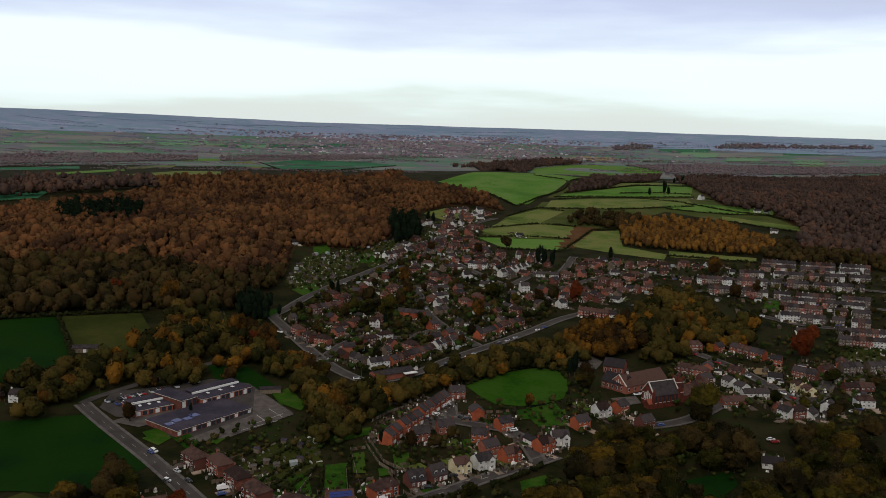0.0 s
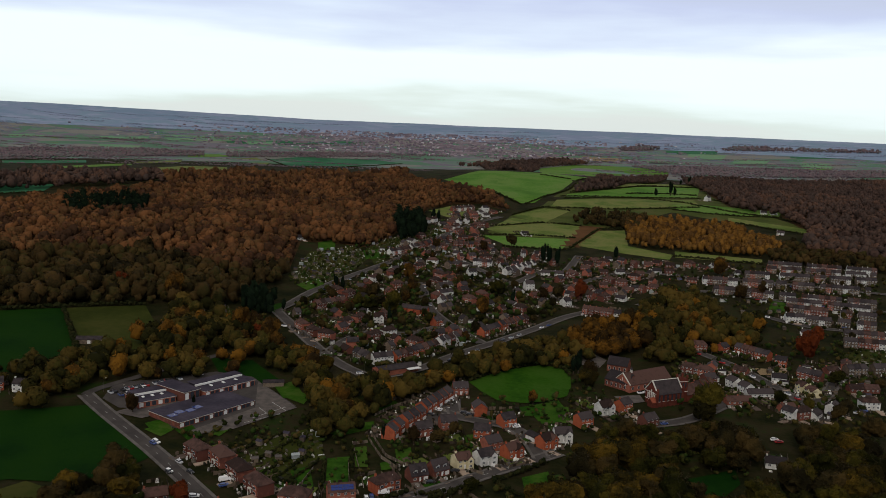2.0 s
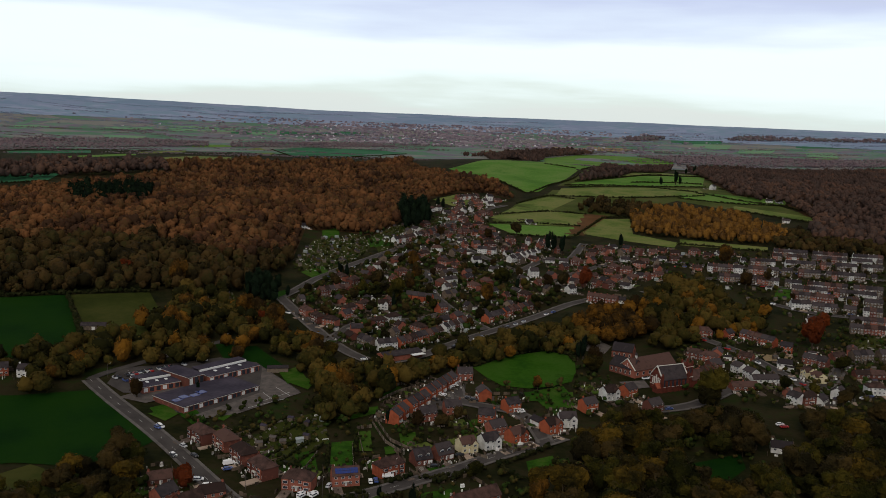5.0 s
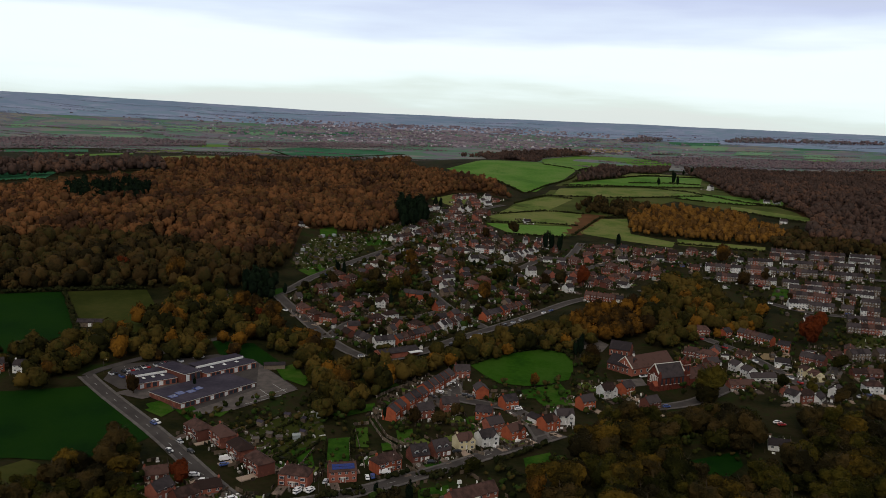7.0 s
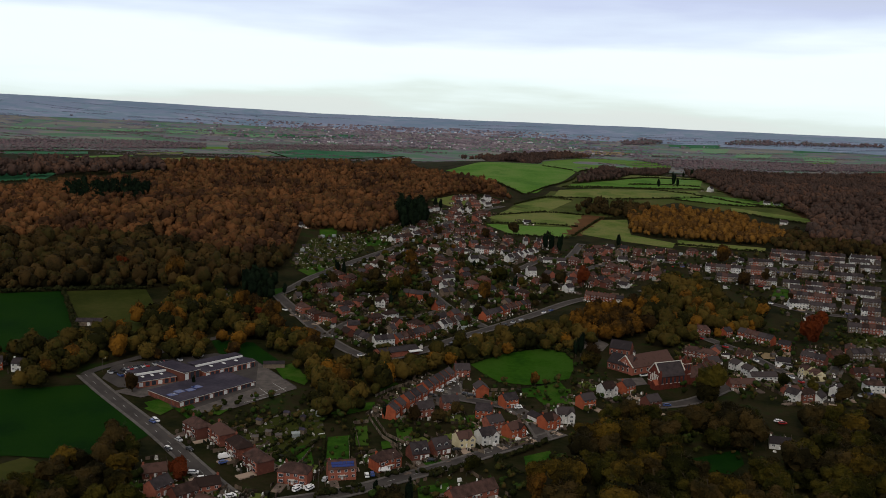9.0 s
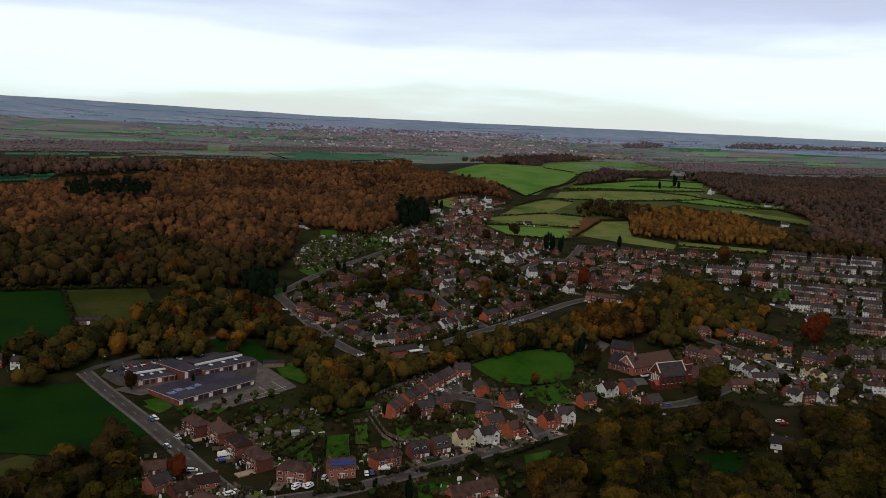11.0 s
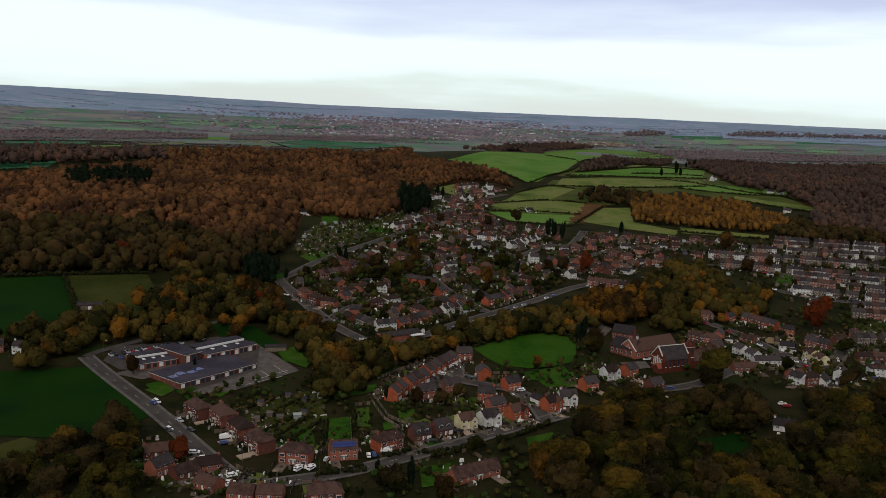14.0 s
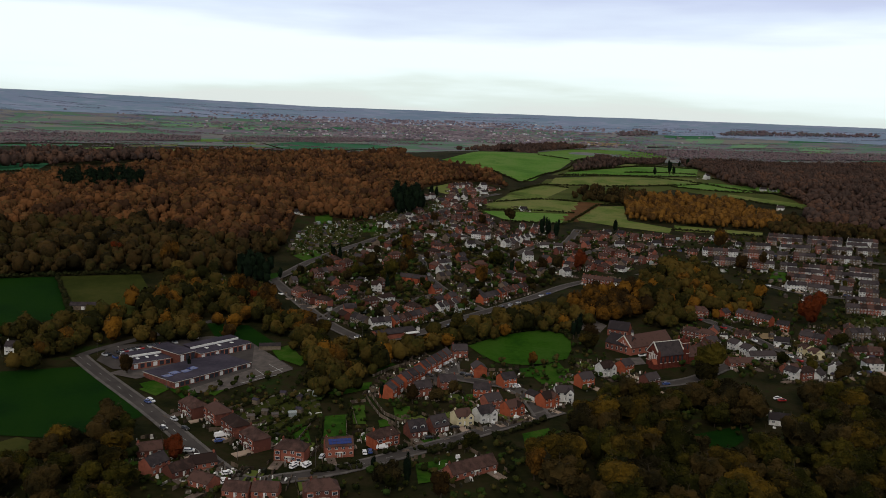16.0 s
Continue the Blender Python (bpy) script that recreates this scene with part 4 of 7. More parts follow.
# white cottages and the road that curves past them
row([(181.6, 524.7), (189.7, 504.0)], 2, ["white"])
row([(189.6, 499.8), (204.5, 501.7)], 2, ["bungalow_white"])
row([(223.6, 519.2), (227.7, 500.5)], 2, ["cream"])
row([(196.3, 471.3), (201.3, 462.8)], 1, ["white"])
row([(205.3, 464.2), (214.7, 468.0)], 1, ["semi"])
row([(215.1, 464.4), (222.4, 472.5)], 1, ["bungalow_white"])
row([(228.3, 471.4), (237.4, 481.8)], 1, ["white"])
row([(249.4, 485.1), (261.6, 484.6)], 1, ["semi_white"])
row([(162.0, 399.2), (172.3, 396.2)], 1, ["bungalow_white"])
row([(256.8, 514.7), (276.0, 514.8)], 2, ["bungalow"])
row([(200.4, 589.6), (211.6, 598.6)], 1, ["red"])
fill_row([(211.5, 595.6), (228.2, 575.9)], ["terrace", "terrace_red"])
row([(226.7, 567.8), (238.8, 561.7)], 1, ["red"])
row([(235.5, 543.9), (245.7, 533.4)], 2, ["dark"])
fill_row([(254.1, 548.8), (272.9, 553.8)], ["bungalow"])
fill_row([(271.3, 548.7), (319.5, 557.3)], ["terrace_buff"])
row([(161.0, 545.3), (176.4, 535.6)], 2, ["semi"])
row([(193.7, 550.2), (203.7, 541.9)], 1, ["bungalow"])
row([(172.9, 485.5), (186.6, 487.3)], 2, ["bungalow"])
fill_row([(159.1, 504.1), (173.2, 514.6)], ["terrace"])
fill_row([(179.0, 597.6), (196.5, 596.1)], ["semi"])
row([(175.3, 638.9), (192.0, 645.2)], 2, ["bungalow_white"])

# the island of streets inside the main road
fill_row([(-103.6, 609.7), (-83.3, 583.1)], ["semi"])
row([(-81.8, 583.5), (-71.9, 579.2)], 1, ["semi"])
fill_row([(-92.8, 656.9), (-75.5, 672.5)], ["terrace", "terrace", "terrace_buff"])
row([(-75.9, 690.9), (-64.2, 711.1)], 1, ["semi"])
fill_row([(-67.9, 610.1), (-50.2, 638.5)], ["semi", "semi_white"])
row([(-49.6, 632.0), (-36.2, 632.8)], 1, ["timbered"])
row([(-45.3, 583.7), (-35.8, 592.1)], 1, ["semi"])
row([(-36.7, 594.8), (-26.1, 603.7)], 1, ["semi_white"])
fill_row([(-53.6, 546.4), (-43.9, 536.2)], ["terrace_buff", "terrace"])
fill_row([(-42.4, 531.7), (-26.2, 540.3)], ["terrace", "terrace_white"])
fill_row([(-62.5, 565.1), (-47.7, 569.0)], ["dark"], True)
fill_row([(-24.1, 540.8), (3.5, 573.3)], ["terrace", "terrace_red"])
fill_row([(4.6, 579.2), (24.6, 604.4)], ["terrace", "terrace_red", "terrace_white"])
fill_row([(35.3, 610.1), (48.5, 625.9)], ["terrace_red"])
fill_row([(49.5, 629.4), (72.5, 655.3)], ["terrace", "terrace_red"])
fill_row([(-28.3, 665.1), (-7.3, 658.9)], ["terrace_red"], True)
row([(-1.2, 629.6), (7.2, 638.6)], 1, ["red"])
row([(11.3, 608.9), (18.3, 618.5)], 1, ["dark"], True)
for k, ends in enumerate(([(2.4, 744.5), (14.3, 753.1)], [(2.6, 719.2), (14.1, 727.0)], [(3.3, 695.6), (14.4, 702.9)], [(3.9, 673.4), (14.3, 680.1)])):
    fill_row(ends, ["terrace_buff", "terrace_white"], k % 2 == 1)
row([(-60.5, 753.3), (-46.5, 766.4)], 1, ["semi_white"])
row([(-44.7, 801.8), (-32.8, 816.0)], 1, ["bungalow_white"])
fill_row([(-47.8, 863.5), (-28.2, 883.7)], ["terrace_white", "terrace"])
fill_row([(-27.2, 889.0), (-14, 911)], ["terrace_white", "terrace"])
row([(-24.1, 815.0), (-8.2, 824.7)], 1, ["semi"])
row([(-14.2, 844.3), (0.9, 840.6)], 1, ["semi_white"])
fill_row([(-12, 919), (9, 956)], ["terrace", "dark"])
fill_row([(15, 925), (38, 927)], ["terrace", "terrace_red"])
fill_row([(18.2, 864.2), (40.8, 875.6)], ["terrace", "terrace_white", "dark"])
fill_row([(34.4, 850.8), (52.7, 846.9)], ["terrace_white", "terrace"])
row([(26.2, 800.2), (40.1, 805.0)], 1, ["tall_white"])
row([(12.0, 839.8), (21.3, 833.9)], 1, ["dark"])
fill_row([(8, 1017), (26, 1042)], ["semi", "semi_white"])
fill_row([(12, 1062), (41, 1093)], ["terrace_white", "semi"])
fill_row([(-18, 1066), (-1, 1094)], ["semi_white"])
fill_row([(17, 1180), (48, 1201)], ["terrace", "terrace_white"])
row([(54, 1184), (71, 1190)], 1, ["tall_white"])
fill_row([(23, 962), (48, 987)], ["semi", "terrace"])
fill_row([(60, 903), (82, 904)], ["terrace_buff", "semi"])
fill_row([(81.9, 892.2), (109.1, 894.3)], ["terrace_buff", "terrace_white", "semi"])
fill_row([(66.7, 820.4), (99.6, 857.7)], ["terrace_white", "white"])
fill_row([(97.7, 827.1), (123.4, 823.5)], ["bungalow", "bungalow_white"])
row([(77.5, 763.4), (89.5, 766.6)], 1, ["tall_white"])
fill_row([(64.3, 755.2), (74.4, 744.7)], ["bungalow_white"])
fill_row([(91.0, 771.6), (110.5, 745.2)], ["semi", "red", "dark"])
row([(107.5, 711.5), (114.9, 717.1)], 1, ["white"])
fill_row([(44.9, 770.0), (62.4, 763.7)], ["bungalow"])
fill_row([(118.5, 690.8), (141.4, 680.8)], ["terrace"])
row([(140.9, 688.0), (149.7, 686.0)], 1, ["bungalow_white"])
# bungalows and terraces of the slope
for ends in ([(153.4, 876.7), (186.0, 895.8)], [(137.1, 851.4), (154.1, 845.5)], [(155.5, 837.1), (185.9, 837.2)], [(146.2, 790.1), (164.9, 789.6)], [(164.9, 797.9), (177.9, 792.0)], [(175.0, 777.6), (191.2, 785.7)],
             [(194.6, 874.8), (220.9, 869.1)], [(224.0, 869.7), (246.6, 868.6)], [(187.0, 828.9), (207.7, 835.7)], [(120.1, 798.4), (144.0, 798.8)], [(209.6, 844.4), (237.2, 843.2)]):
    fill_row(ends, ["bungalow", "bungalow_white", "semi", "bungalow"], False, 1.0)
for ends in ([(249.7, 880.3), (271.8, 857.0)], [(277.0, 868.7), (302.0, 878.7)], [(236.1, 814.1), (250.4, 811.5)]):
    fill_row(ends, ["bungalow", "bungalow_white", "semi"], False, 0.6)
for ends in ([(339.7, 880.4), (439.0, 853.3)], [(330, 857), (428, 832)], [(290.2, 832.7), (416.7, 807.9)], [(251.9, 810.5), (314.3, 796.7)], [(316.9, 796.7), (398.9, 771.4)], [(252.4, 777.4), (289.1, 768.1)]):
    fill_row(ends, ["terrace_buff", "terrace_buff", "terrace", "terrace_buff", "terrace_white"])
for ends in ([(288.1, 765.4), (380.1, 732.4)], [(300, 742), (372, 716)], [(296.3, 716.8), (359.9, 691.1)], [(297.4, 680.1), (345.6, 662)], [(310, 640), (350, 628)], [(300, 618), (345, 606)]):
    fill_row(ends, ["terrace", "terrace_buff", "terrace_buff", "terrace_white", "terrace"])
row([(284.2, 686.8), (298.7, 685.3)], 2, ["white"])
row([(295.9, 803.3), (309.3, 796.4)], 2, ["bungalow_white"])
row([(277.6, 638.8), (283.5, 636.5)], 1, ["white"])
# farmhouse and barns by the strip fields
row([(426, 1402), (450, 1420)], 1, ["tall_white"])
row([(457, 1238), (484, 1233)], 2, ["bungalow_white"])
row([(421, 1085), (437, 1079)], 1, ["bungalow_white"])
row([(99, 1021), (106, 1023)], 1, ["bungalow_white"])
row([(-148.9, 889.7), (-141.5, 894.9)], 1, ["bungalow_white"])


MIX = ["terrace", "semi", "dark", "bungalow", "terrace", "terrace_buff", "semi", "bungalow", "dark", "terrace_buff", "bungalow_white"]
infill([(-107.6, 616.2), (-97.6, 701.4), (-63.6, 787.7), (-40.9, 843.2), (-20.4, 895.4), (14.8, 858.6), (47.3, 824.1), (68.4, 777.1), (93.7, 749.8), (107.9, 707.6), (74.4, 652.2), (38.0, 615.4), (-9.3, 554.3), (-35.6, 535.7), (-52.4, 541.6)], 25, MIX, 61, [35, 125, 50, -40], 3.5)
infill([(-49.4, 887.3), (-11, 996), (16, 1147), (72, 1214), (76, 1146), (49, 1023), (57, 918), (111, 913), (126.2, 845.2), (70.8, 809.2), (14.9, 882.1)], 18, MIX, 62, [50, -40, 30, -30], 2.5)
infill([(96.2, 773.0), (135.0, 869.0), (245.2, 896.6), (236.0, 838.9), (185.3, 759.4), (137.9, 718.1), (115.7, 729.5)], 18, MIX, 63, [-35, -45, 50], 3)
infill([(168.8, 581.7), (202.8, 566.9), (243.2, 572.8), (326.0, 584.2), (286.0, 507.5), (249.8, 503.2), (215.5, 469.9), (195.6, 467.5), (179.0, 494.3), (164.9, 502.7)], 21, ["bungalow", "dark", "semi", "bungalow", "bungalow_white"], 66, [-20, 20, 70], 4)
infill([(-125.5, 348.7), (-108.5, 351.1), (-79.3, 321.1), (-75.6, 306.6), (-107.5, 307.6)], 15, ["bungalow", "dark"], 67, [-30, 60], 2)

# ---- school ----
def flat_block(parent, ends, depth, tall, clerestory=False):
    """A low flat-roofed wing with a window band under a deep fascia."""
    (ax, ay), (bx, by) = ends
    length, turn = math.hypot(bx - ax, by - ay), math.degrees(math.atan2(by - ay, bx - ax))
    at = parent.matrix_basis.inverted() @ pose(ax, ay, float(height(ax, ay)), 0, 0, turn)
    wing = part("wing", box(0, 0, -1, length, depth, tall - 0.4), M_BRICK_DULL, parent, at=at)
    part("fascia", box(-0.3, -0.3, tall - 0.3, length + 0.3, depth + 0.3, tall - 0.05), M_TRIM, wing)
    roof = box(-0.25, -0.25, tall - 0.05, length + 0.25, depth + 0.25, tall + 0.12)
    part("flat_roof", roof, M_FLAT, wing)
    n = max(2, int(length / 3))
    for i in range(n):
        x = length * (i + 0.5) / n
        part("window", box(x - 1.1, -0.08, 1.0, x + 1.1, 0.06, tall - 0.8, 0.02), M_GLASS if i % 3 else M_WHITE, wing)
    if clerestory:
        part("clerestory", box(1, depth * 0.55, tall + 0.12, length - 1, depth * 0.62, tall + 1.1), M_WHITE, wing)
        part("upper_roof", box(0.6, depth * 0.6, tall + 1.1, length - 0.6, depth - 0.5, tall + 1.35), M_FLAT, wing)
        for i in range(3):
            part("skylight", box(length * (i + 1) / 4 - 0.7, depth * 0.3, tall + 0.1, length * (i + 1) / 4 + 0.7, depth * 0.42, tall + 0.5, 0.1), M_WHITE, wing)
    mx, my = (ax + bx) / 2, (ay + by) / 2
    for k in range(int(length / 6) + 1):
        t = k / max(1, int(length / 6))
        for q in (0.25, 0.75):
            TAKEN.append((ax + (bx - ax) * t - (by - ay) / length * depth * q, ay + (by - ay) * t + (bx - ax) / length * depth * q, 6))
    return wing


school = thing("school", *(-130.4, 449.2), 0, "low flat-roofed brick school with purple-grey felt roofs", "school")
flat_block(school, [(-155.4, 439.0), (-139.5, 452.3)], 19, 4.0, True)
flat_block(school, [(-134.4, 450.4), (-128.3, 458.8)], 24, 6.4)
front = flat_block(school, [(-126.7, 416.0), (-97.3, 454.5)], 26, 3.8)
flat_block(school, [(-125.4, 459.3), (-103.8, 484.7)], 19, 4.4, True)
for k in range(4):
    part("glazed_panel", box(1.5 + 5.5 * k, 9 + 1.5 * (k % 2), 3.93, 6 + 5.5 * k, 13 + 2 * (k % 2), 4.05), M_SOLAR, front, "blue glazed roof panels")
outbuilding = thing("outbuilding", *(-93.2, 486.5), 12, "dark timber hut beside the school lawn", "hut")
part("wall", box(-6, -2.5, -0.5, 6, 2.5, 2.6), M_SHED, outbuilding)
part("roof", gable_roof(12, 5, 2.6, 3.4), M_SLATE, outbuilding)
pavilion = thing("pavilion", *(-222.4, 542.4), 8, "long low sports pavilion on the olive field", "pavilion")
part("wall", box(-8, -3, -0.5, 8, 3, 2.8), M_SHED, pavilion)
part("roof", gable_roof(16, 6, 2.8, 4.2), M_SLATE, pavilion)
part("door", box(-1, -3.08, 0, 1, -2.95, 2.2), M_WHITE, pavilion)
patch("school_yard", [(-178.9, 450.7), (-181.2, 475.2), (-154.9, 487.8), (-131.2, 503.6), (-108.1, 498.6), (-74.7, 455.8), (-100.2, 429.8), (-123.1, 414.0), (-134.3, 419.3), (-155.1, 441.6)], M_ROAD, "worn grey asphalt all round the school", "yard", 0.38, 8, "structure")
patch("car_park", [(-178.3, 450.4), (-149.1, 480.7), (-144.1, 496.4), (-137.7, 491.2), (-146.8, 473.1), (-154.6, 440.9), (-165.7, 439.1)], M_ROAD, "grey asphalt car park of the school", "car park", 0.45, 6, "structure")
patch("playground", [(-100.7, 419.6), (-74.0, 453.4), (-90.2, 474.8), (-103.2, 491.1), (-96.0, 450.1), (-120.6, 415.3), (-118.9, 409.3)], M_PAVE, "grey asphalt playground with faded court lines", "playground", 0.42, 6, "structure")
patch("forecourt", [(-166.3, 432.9), (-156.0, 445.1), (-140.3, 452.2), (-128.6, 458.8), (-126.3, 445.4), (-136.4, 439.4), (-149.8, 427.1)], M_PAVE, "grey paved forecourt between school wings", "forecourt", 0.44, 6, "structure")
patch("close_forecourt", [(-7.5, 450.6), (8.3, 471.3), (16.4, 480.3), (14.9, 453.3), (8.2, 443.6), (-0.7, 436.6)], M_ROAD, "asphalt parking court before the terraces", "parking court", 0.45, 6, "structure")
patch("yard", [(214.0, 560.7), (234.8, 556.1), (226.8, 545.1), (212.3, 545.5)], M_TIMBER, "pale sandy building yard", "yard", 0.4, 6)
patch("yard", [(90.4, 577.7), (104.1, 591.6), (116.1, 566.1), (108.6, 549.3), (91.2, 556.4)], M_PAVE, "grey paved yard behind the hall", "yard", 0.4, 6)
patch("yard", [(107.4, 494.5), (123.4, 499.0), (124.0, 486.8), (109.7, 480.8)], M_PAVE, "pale paved forecourt of the hall", "yard", 0.4, 6)
for poly in ([(-48.8, 389.6), (-38.6, 393.0), (-36.0, 361.7), (-45.7, 360.7)], [(-37.9, 404.6), (-31.8, 406.8), (-28.8, 381.5), (-34.7, 380.9)], [(-5.1, 339.1), (7.7, 344.3), (9.3, 325.0), (-3.4, 319.8)], [(-61.2, 356.0), (-51.0, 360.2), (-50.3, 347.8), (-58.5, 347.0)],
             [(16.7, 426.1), (25.5, 428.7), (24.4, 417.4), (17.9, 414.4)], [(-53.3, 419.7), (-35.1, 436.5), (-34.1, 426.8), (-44.7, 418.7)], [(52.1, 471.3), (72.8, 484.2), (75.6, 468.2), (57.8, 449.4)], [(-125.4, 889.1), (-111, 916), (-104.8, 865.4), (-120.6, 857.0)],
             [(-147.9, 639.7), (-121.4, 667.6), (-114.7, 643.5), (-138.3, 634.8)], [(15.7, 642.6), (26.6, 650.8), (33.7, 609.7), (26.3, 607.9)], [(297.7, 757.1), (317.7, 763.5), (300.7, 717.3), (279.5, 714.0)], [(185.7, 525.3), (190.7, 517.0), (186.2, 505.6), (181.9, 513.6)],
             [(-129.1, 415.6), (-122.8, 422.9), (-113.6, 410.0), (-116.4, 400.6)], [(-111.9, 414.1), (-106.8, 426.9), (-102.1, 419.4), (-105.2, 409.7)], [(-143.7, 413.5), (-135.5, 422.7), (-129.1, 415.6), (-132.9, 405.8)], [(-120.4, 725.9), (-105.5, 755.0), (-97.9, 736.3), (-108.4, 710.7)],
             [(-17.7, 404.8), (-9.8, 407.6), (-8.4, 386.6), (-15.3, 384.4)], [(-41.1, 434.6), (-31.0, 439.4), (-29.3, 429.1), (-39.3, 426.1)], [(-63.5, 373.8), (-55.8, 379.9), (-50.6, 357.8), (-58.9, 354.4)], [(17.6, 421.4), (22.2, 424.6), (23.2, 413.5), (19.1, 410.5)], [(-3.3, 364.0), (4.5, 369.1), (5.4, 363.2), (-2.2, 358.0)], [(-23.7, 386.8), (-19.2, 389.8), (-17.6, 380.6), (-22.4, 378.0)], [(42.2, 376.8), (55.2, 385.1), (55.9, 375.2), (42.3, 362.5)], [(58.0, 466.9), (77.3, 473.9), (74.5, 449.1), (58.8, 446.4)], [(49.1, 470.3), (57.1, 473.7), (57.0, 457.8), (49.5, 456.8)], [(37.0, 397.0), (45.5, 403.6), (45.6, 398.1), (38.0, 392.5)], [(-31.8, 463.2), (-21.7, 471.7), (-18.2, 465.3), (-31.4, 449.9)], [(-145.8, 421.0), (-138.5, 428.3), (-130.6, 416.6), (-135.8, 407.5)], [(-113.6, 419.4), (-108.9, 425.2), (-104.7, 414.3), (-109.0, 409.9)], [(-91.8, 483.8), (-82.8, 495.7), (-74.9, 477.1), (-83.7, 466.0)], [(-123.7, 340.3), (-119.7, 345.1), (-115.7, 338.4), (-118.7, 332.5)],
             [(-77.3, 874.3), (-55.4, 890.0), (-47.5, 858.9), (-71.3, 841.6)], [(-68.9, 473.7), (-84.8, 482.4), (-85.7, 470.3), (-71.2, 459.0)]):
    patch("lawn", poly, M_LAWN, "green back garden lawn", "lawn", 0.4, 5)


# ---- church and hall ----
def big_gable(name, ends, depth, eaves, ridge, wall, roof, label, category):
    (ax, ay), (bx, by) = ends
    length, turn = math.hypot(bx - ax, by - ay), math.degrees(math.atan2(by - ay, bx - ax))
    cx, cy = (ax + bx) / 2 - (by - ay) / length * depth / 2, (ay + by) / 2 + (bx - ax) / length * depth / 2
    ob = thing(name, cx, cy, turn, label, category)
    part("wall", gable_walls(length, depth, eaves, ridge), wall, ob)
    part("roof", gable_roof(length, depth, eaves, ridge, 0.5), roof, ob)
    for s in (-0.3, 0.0, 0.3):
        for t in (-0.33, 0, 0.33):
            TAKEN.append((cx + length * t * math.cos(radians(turn)), cy + length * t * math.sin(radians(turn)), depth * 0.55))
    return ob, length


def coping(parent, x, depth, eaves, ridge):
    """Pale stone along both slopes of a gable."""
    for side in (-1, 1):
        y, run = side * depth / 4, math.hypot(depth / 2, ridge - eaves)
        slope = math.degrees(math.atan2(ridge - eaves, depth / 2))
        part("coping", box(-0.35, -run / 2 - 0.4, 0, 0.35, run / 2 + 0.3, 0.35), M_TRIM, parent, at=pose(x, y, (eaves + ridge) / 2 + 0.25, -side * slope))


M_CHURCH = mat("dark_red_brick", ((0.065, 0.021, 0.016), (0.12, 0.037, 0.027)), 0.4, 0.9, 0.02, 10)
church, cl = big_gable("church", [(128.9, 478.7), (145.5, 486.5)], 11, 7.5, 13.8, M_CHURCH, M_SLATE, "tall red brick church with pale stone bands and steep roof", "church")
n = 6
for i in range(n):
    x = -cl / 2 + cl * (i + 0.5) / n
    part("lancet_window", box(x - 0.6, -5.6, 3.0, x + 0.6, -5.44, 6.6, 0.05), M_GLASS, church)
    part("buttress", box(x + cl / n / 2 - 0.35, -6.3, -0.5, x + cl / n / 2 + 0.35, -5.4, 5.8, 0.1), M_CHURCH, church)
for i in range(5):
    y = -3.0 + 1.5 * i
    part("gable_window", box(-cl / 2 - 0.12, y - 0.45, 3.6, -cl / 2 + 0.05, y + 0.45, 6.6 + 2.4 * (1 - abs(i - 2) / 2), 0.05), M_TRIM, church, "tall pale stone-framed lancet")
for z in (2.8, 7.1):
    part("stone_band", box(-cl / 2 - 0.1, -5.6, z, cl / 2 + 0.1, 5.6, z + 0.3), M_TRIM, church)
for s in (-1, 1):
    coping(church, s * (cl / 2 + 0.1), 11, 7.5, 13.8)
    part("turret", add_box(box(s * cl / 2 - 0.7, -6.1, -0.5, s * cl / 2 + 0.7, -4.7, 9.6, 0.15), s * cl / 2 - 0.5, -5.9, 9.5, s * cl / 2 + 0.5, -4.9, 10.8, 0.3), M_CHURCH, church)
bm = gable_walls(3.2, 4.4, 2.8, 4.8)
bmesh.ops.translate(bm, verts=bm.verts, vec=(-cl / 2 - 1.6, -3, 0))
part("porch", bm, M_CHURCH, church)
bm = gable_roof(3.2, 4.4, 2.8, 4.8)
bmesh.ops.translate(bm, verts=bm.verts, vec=(-cl / 2 - 1.6, -3, 0))
part("porch_roof", bm, M_ROOF_RED, church)
bm = gable_walls(10, 10, 4.5, 9)
bmesh.ops.translate(bm, verts=bm.verts, vec=(cl / 2 + 10, 1, 0))
part("chancel", bm, M_CHURCH, church)
bm = gable_roof(10, 10, 4.5, 9)
bmesh.ops.translate(bm, verts=bm.verts, vec=(cl / 2 + 10, 1, 0))
part("chancel_roof", bm, M_ROOF, church)
tower = part("tower", box(cl / 2 + 0.3, -3.4, -0.5, cl / 2 + 5.3, 1.8, 14.2, 0.15), M_CHURCH, church, "square dark red brick tower")
for z in (6.4, 12.6):
    part("stone_band", box(cl / 2 + 0.2, -3.5, z, cl / 2 + 5.4, 1.9, z + 0.3), M_TRIM, tower)
for dx in (0.3, 4.3):
    for dy in (-3.4, 0.8):
        part("pinnacle", box(cl / 2 + dx - 0.1, dy - 0.1, 14.1, cl / 2 + dx + 1.1, dy + 1.1, 16.2, 0.3), M_CHURCH, tower)
for dx in (1.4, 3.2):
    part("louvre", box(cl / 2 + dx, -3.5, 9, cl / 2 + dx + 0.9, -3.35, 12, 0.04), M_GLASS, tower)
part("ridge_tiles", box(-cl / 2, -0.3, 13.95, cl / 2, 0.3, 14.25, 0.05), M_TRIM, church, "pale stone ridge along the roof")
hall, hl = big_gable("hall", [(118.1, 502.4), (148.1, 522.2)], 13, 4.2, 9.8, M_BRICK_DULL, M_ROOF, "large brick hall with steep brown roof and timbered gable", "hall")
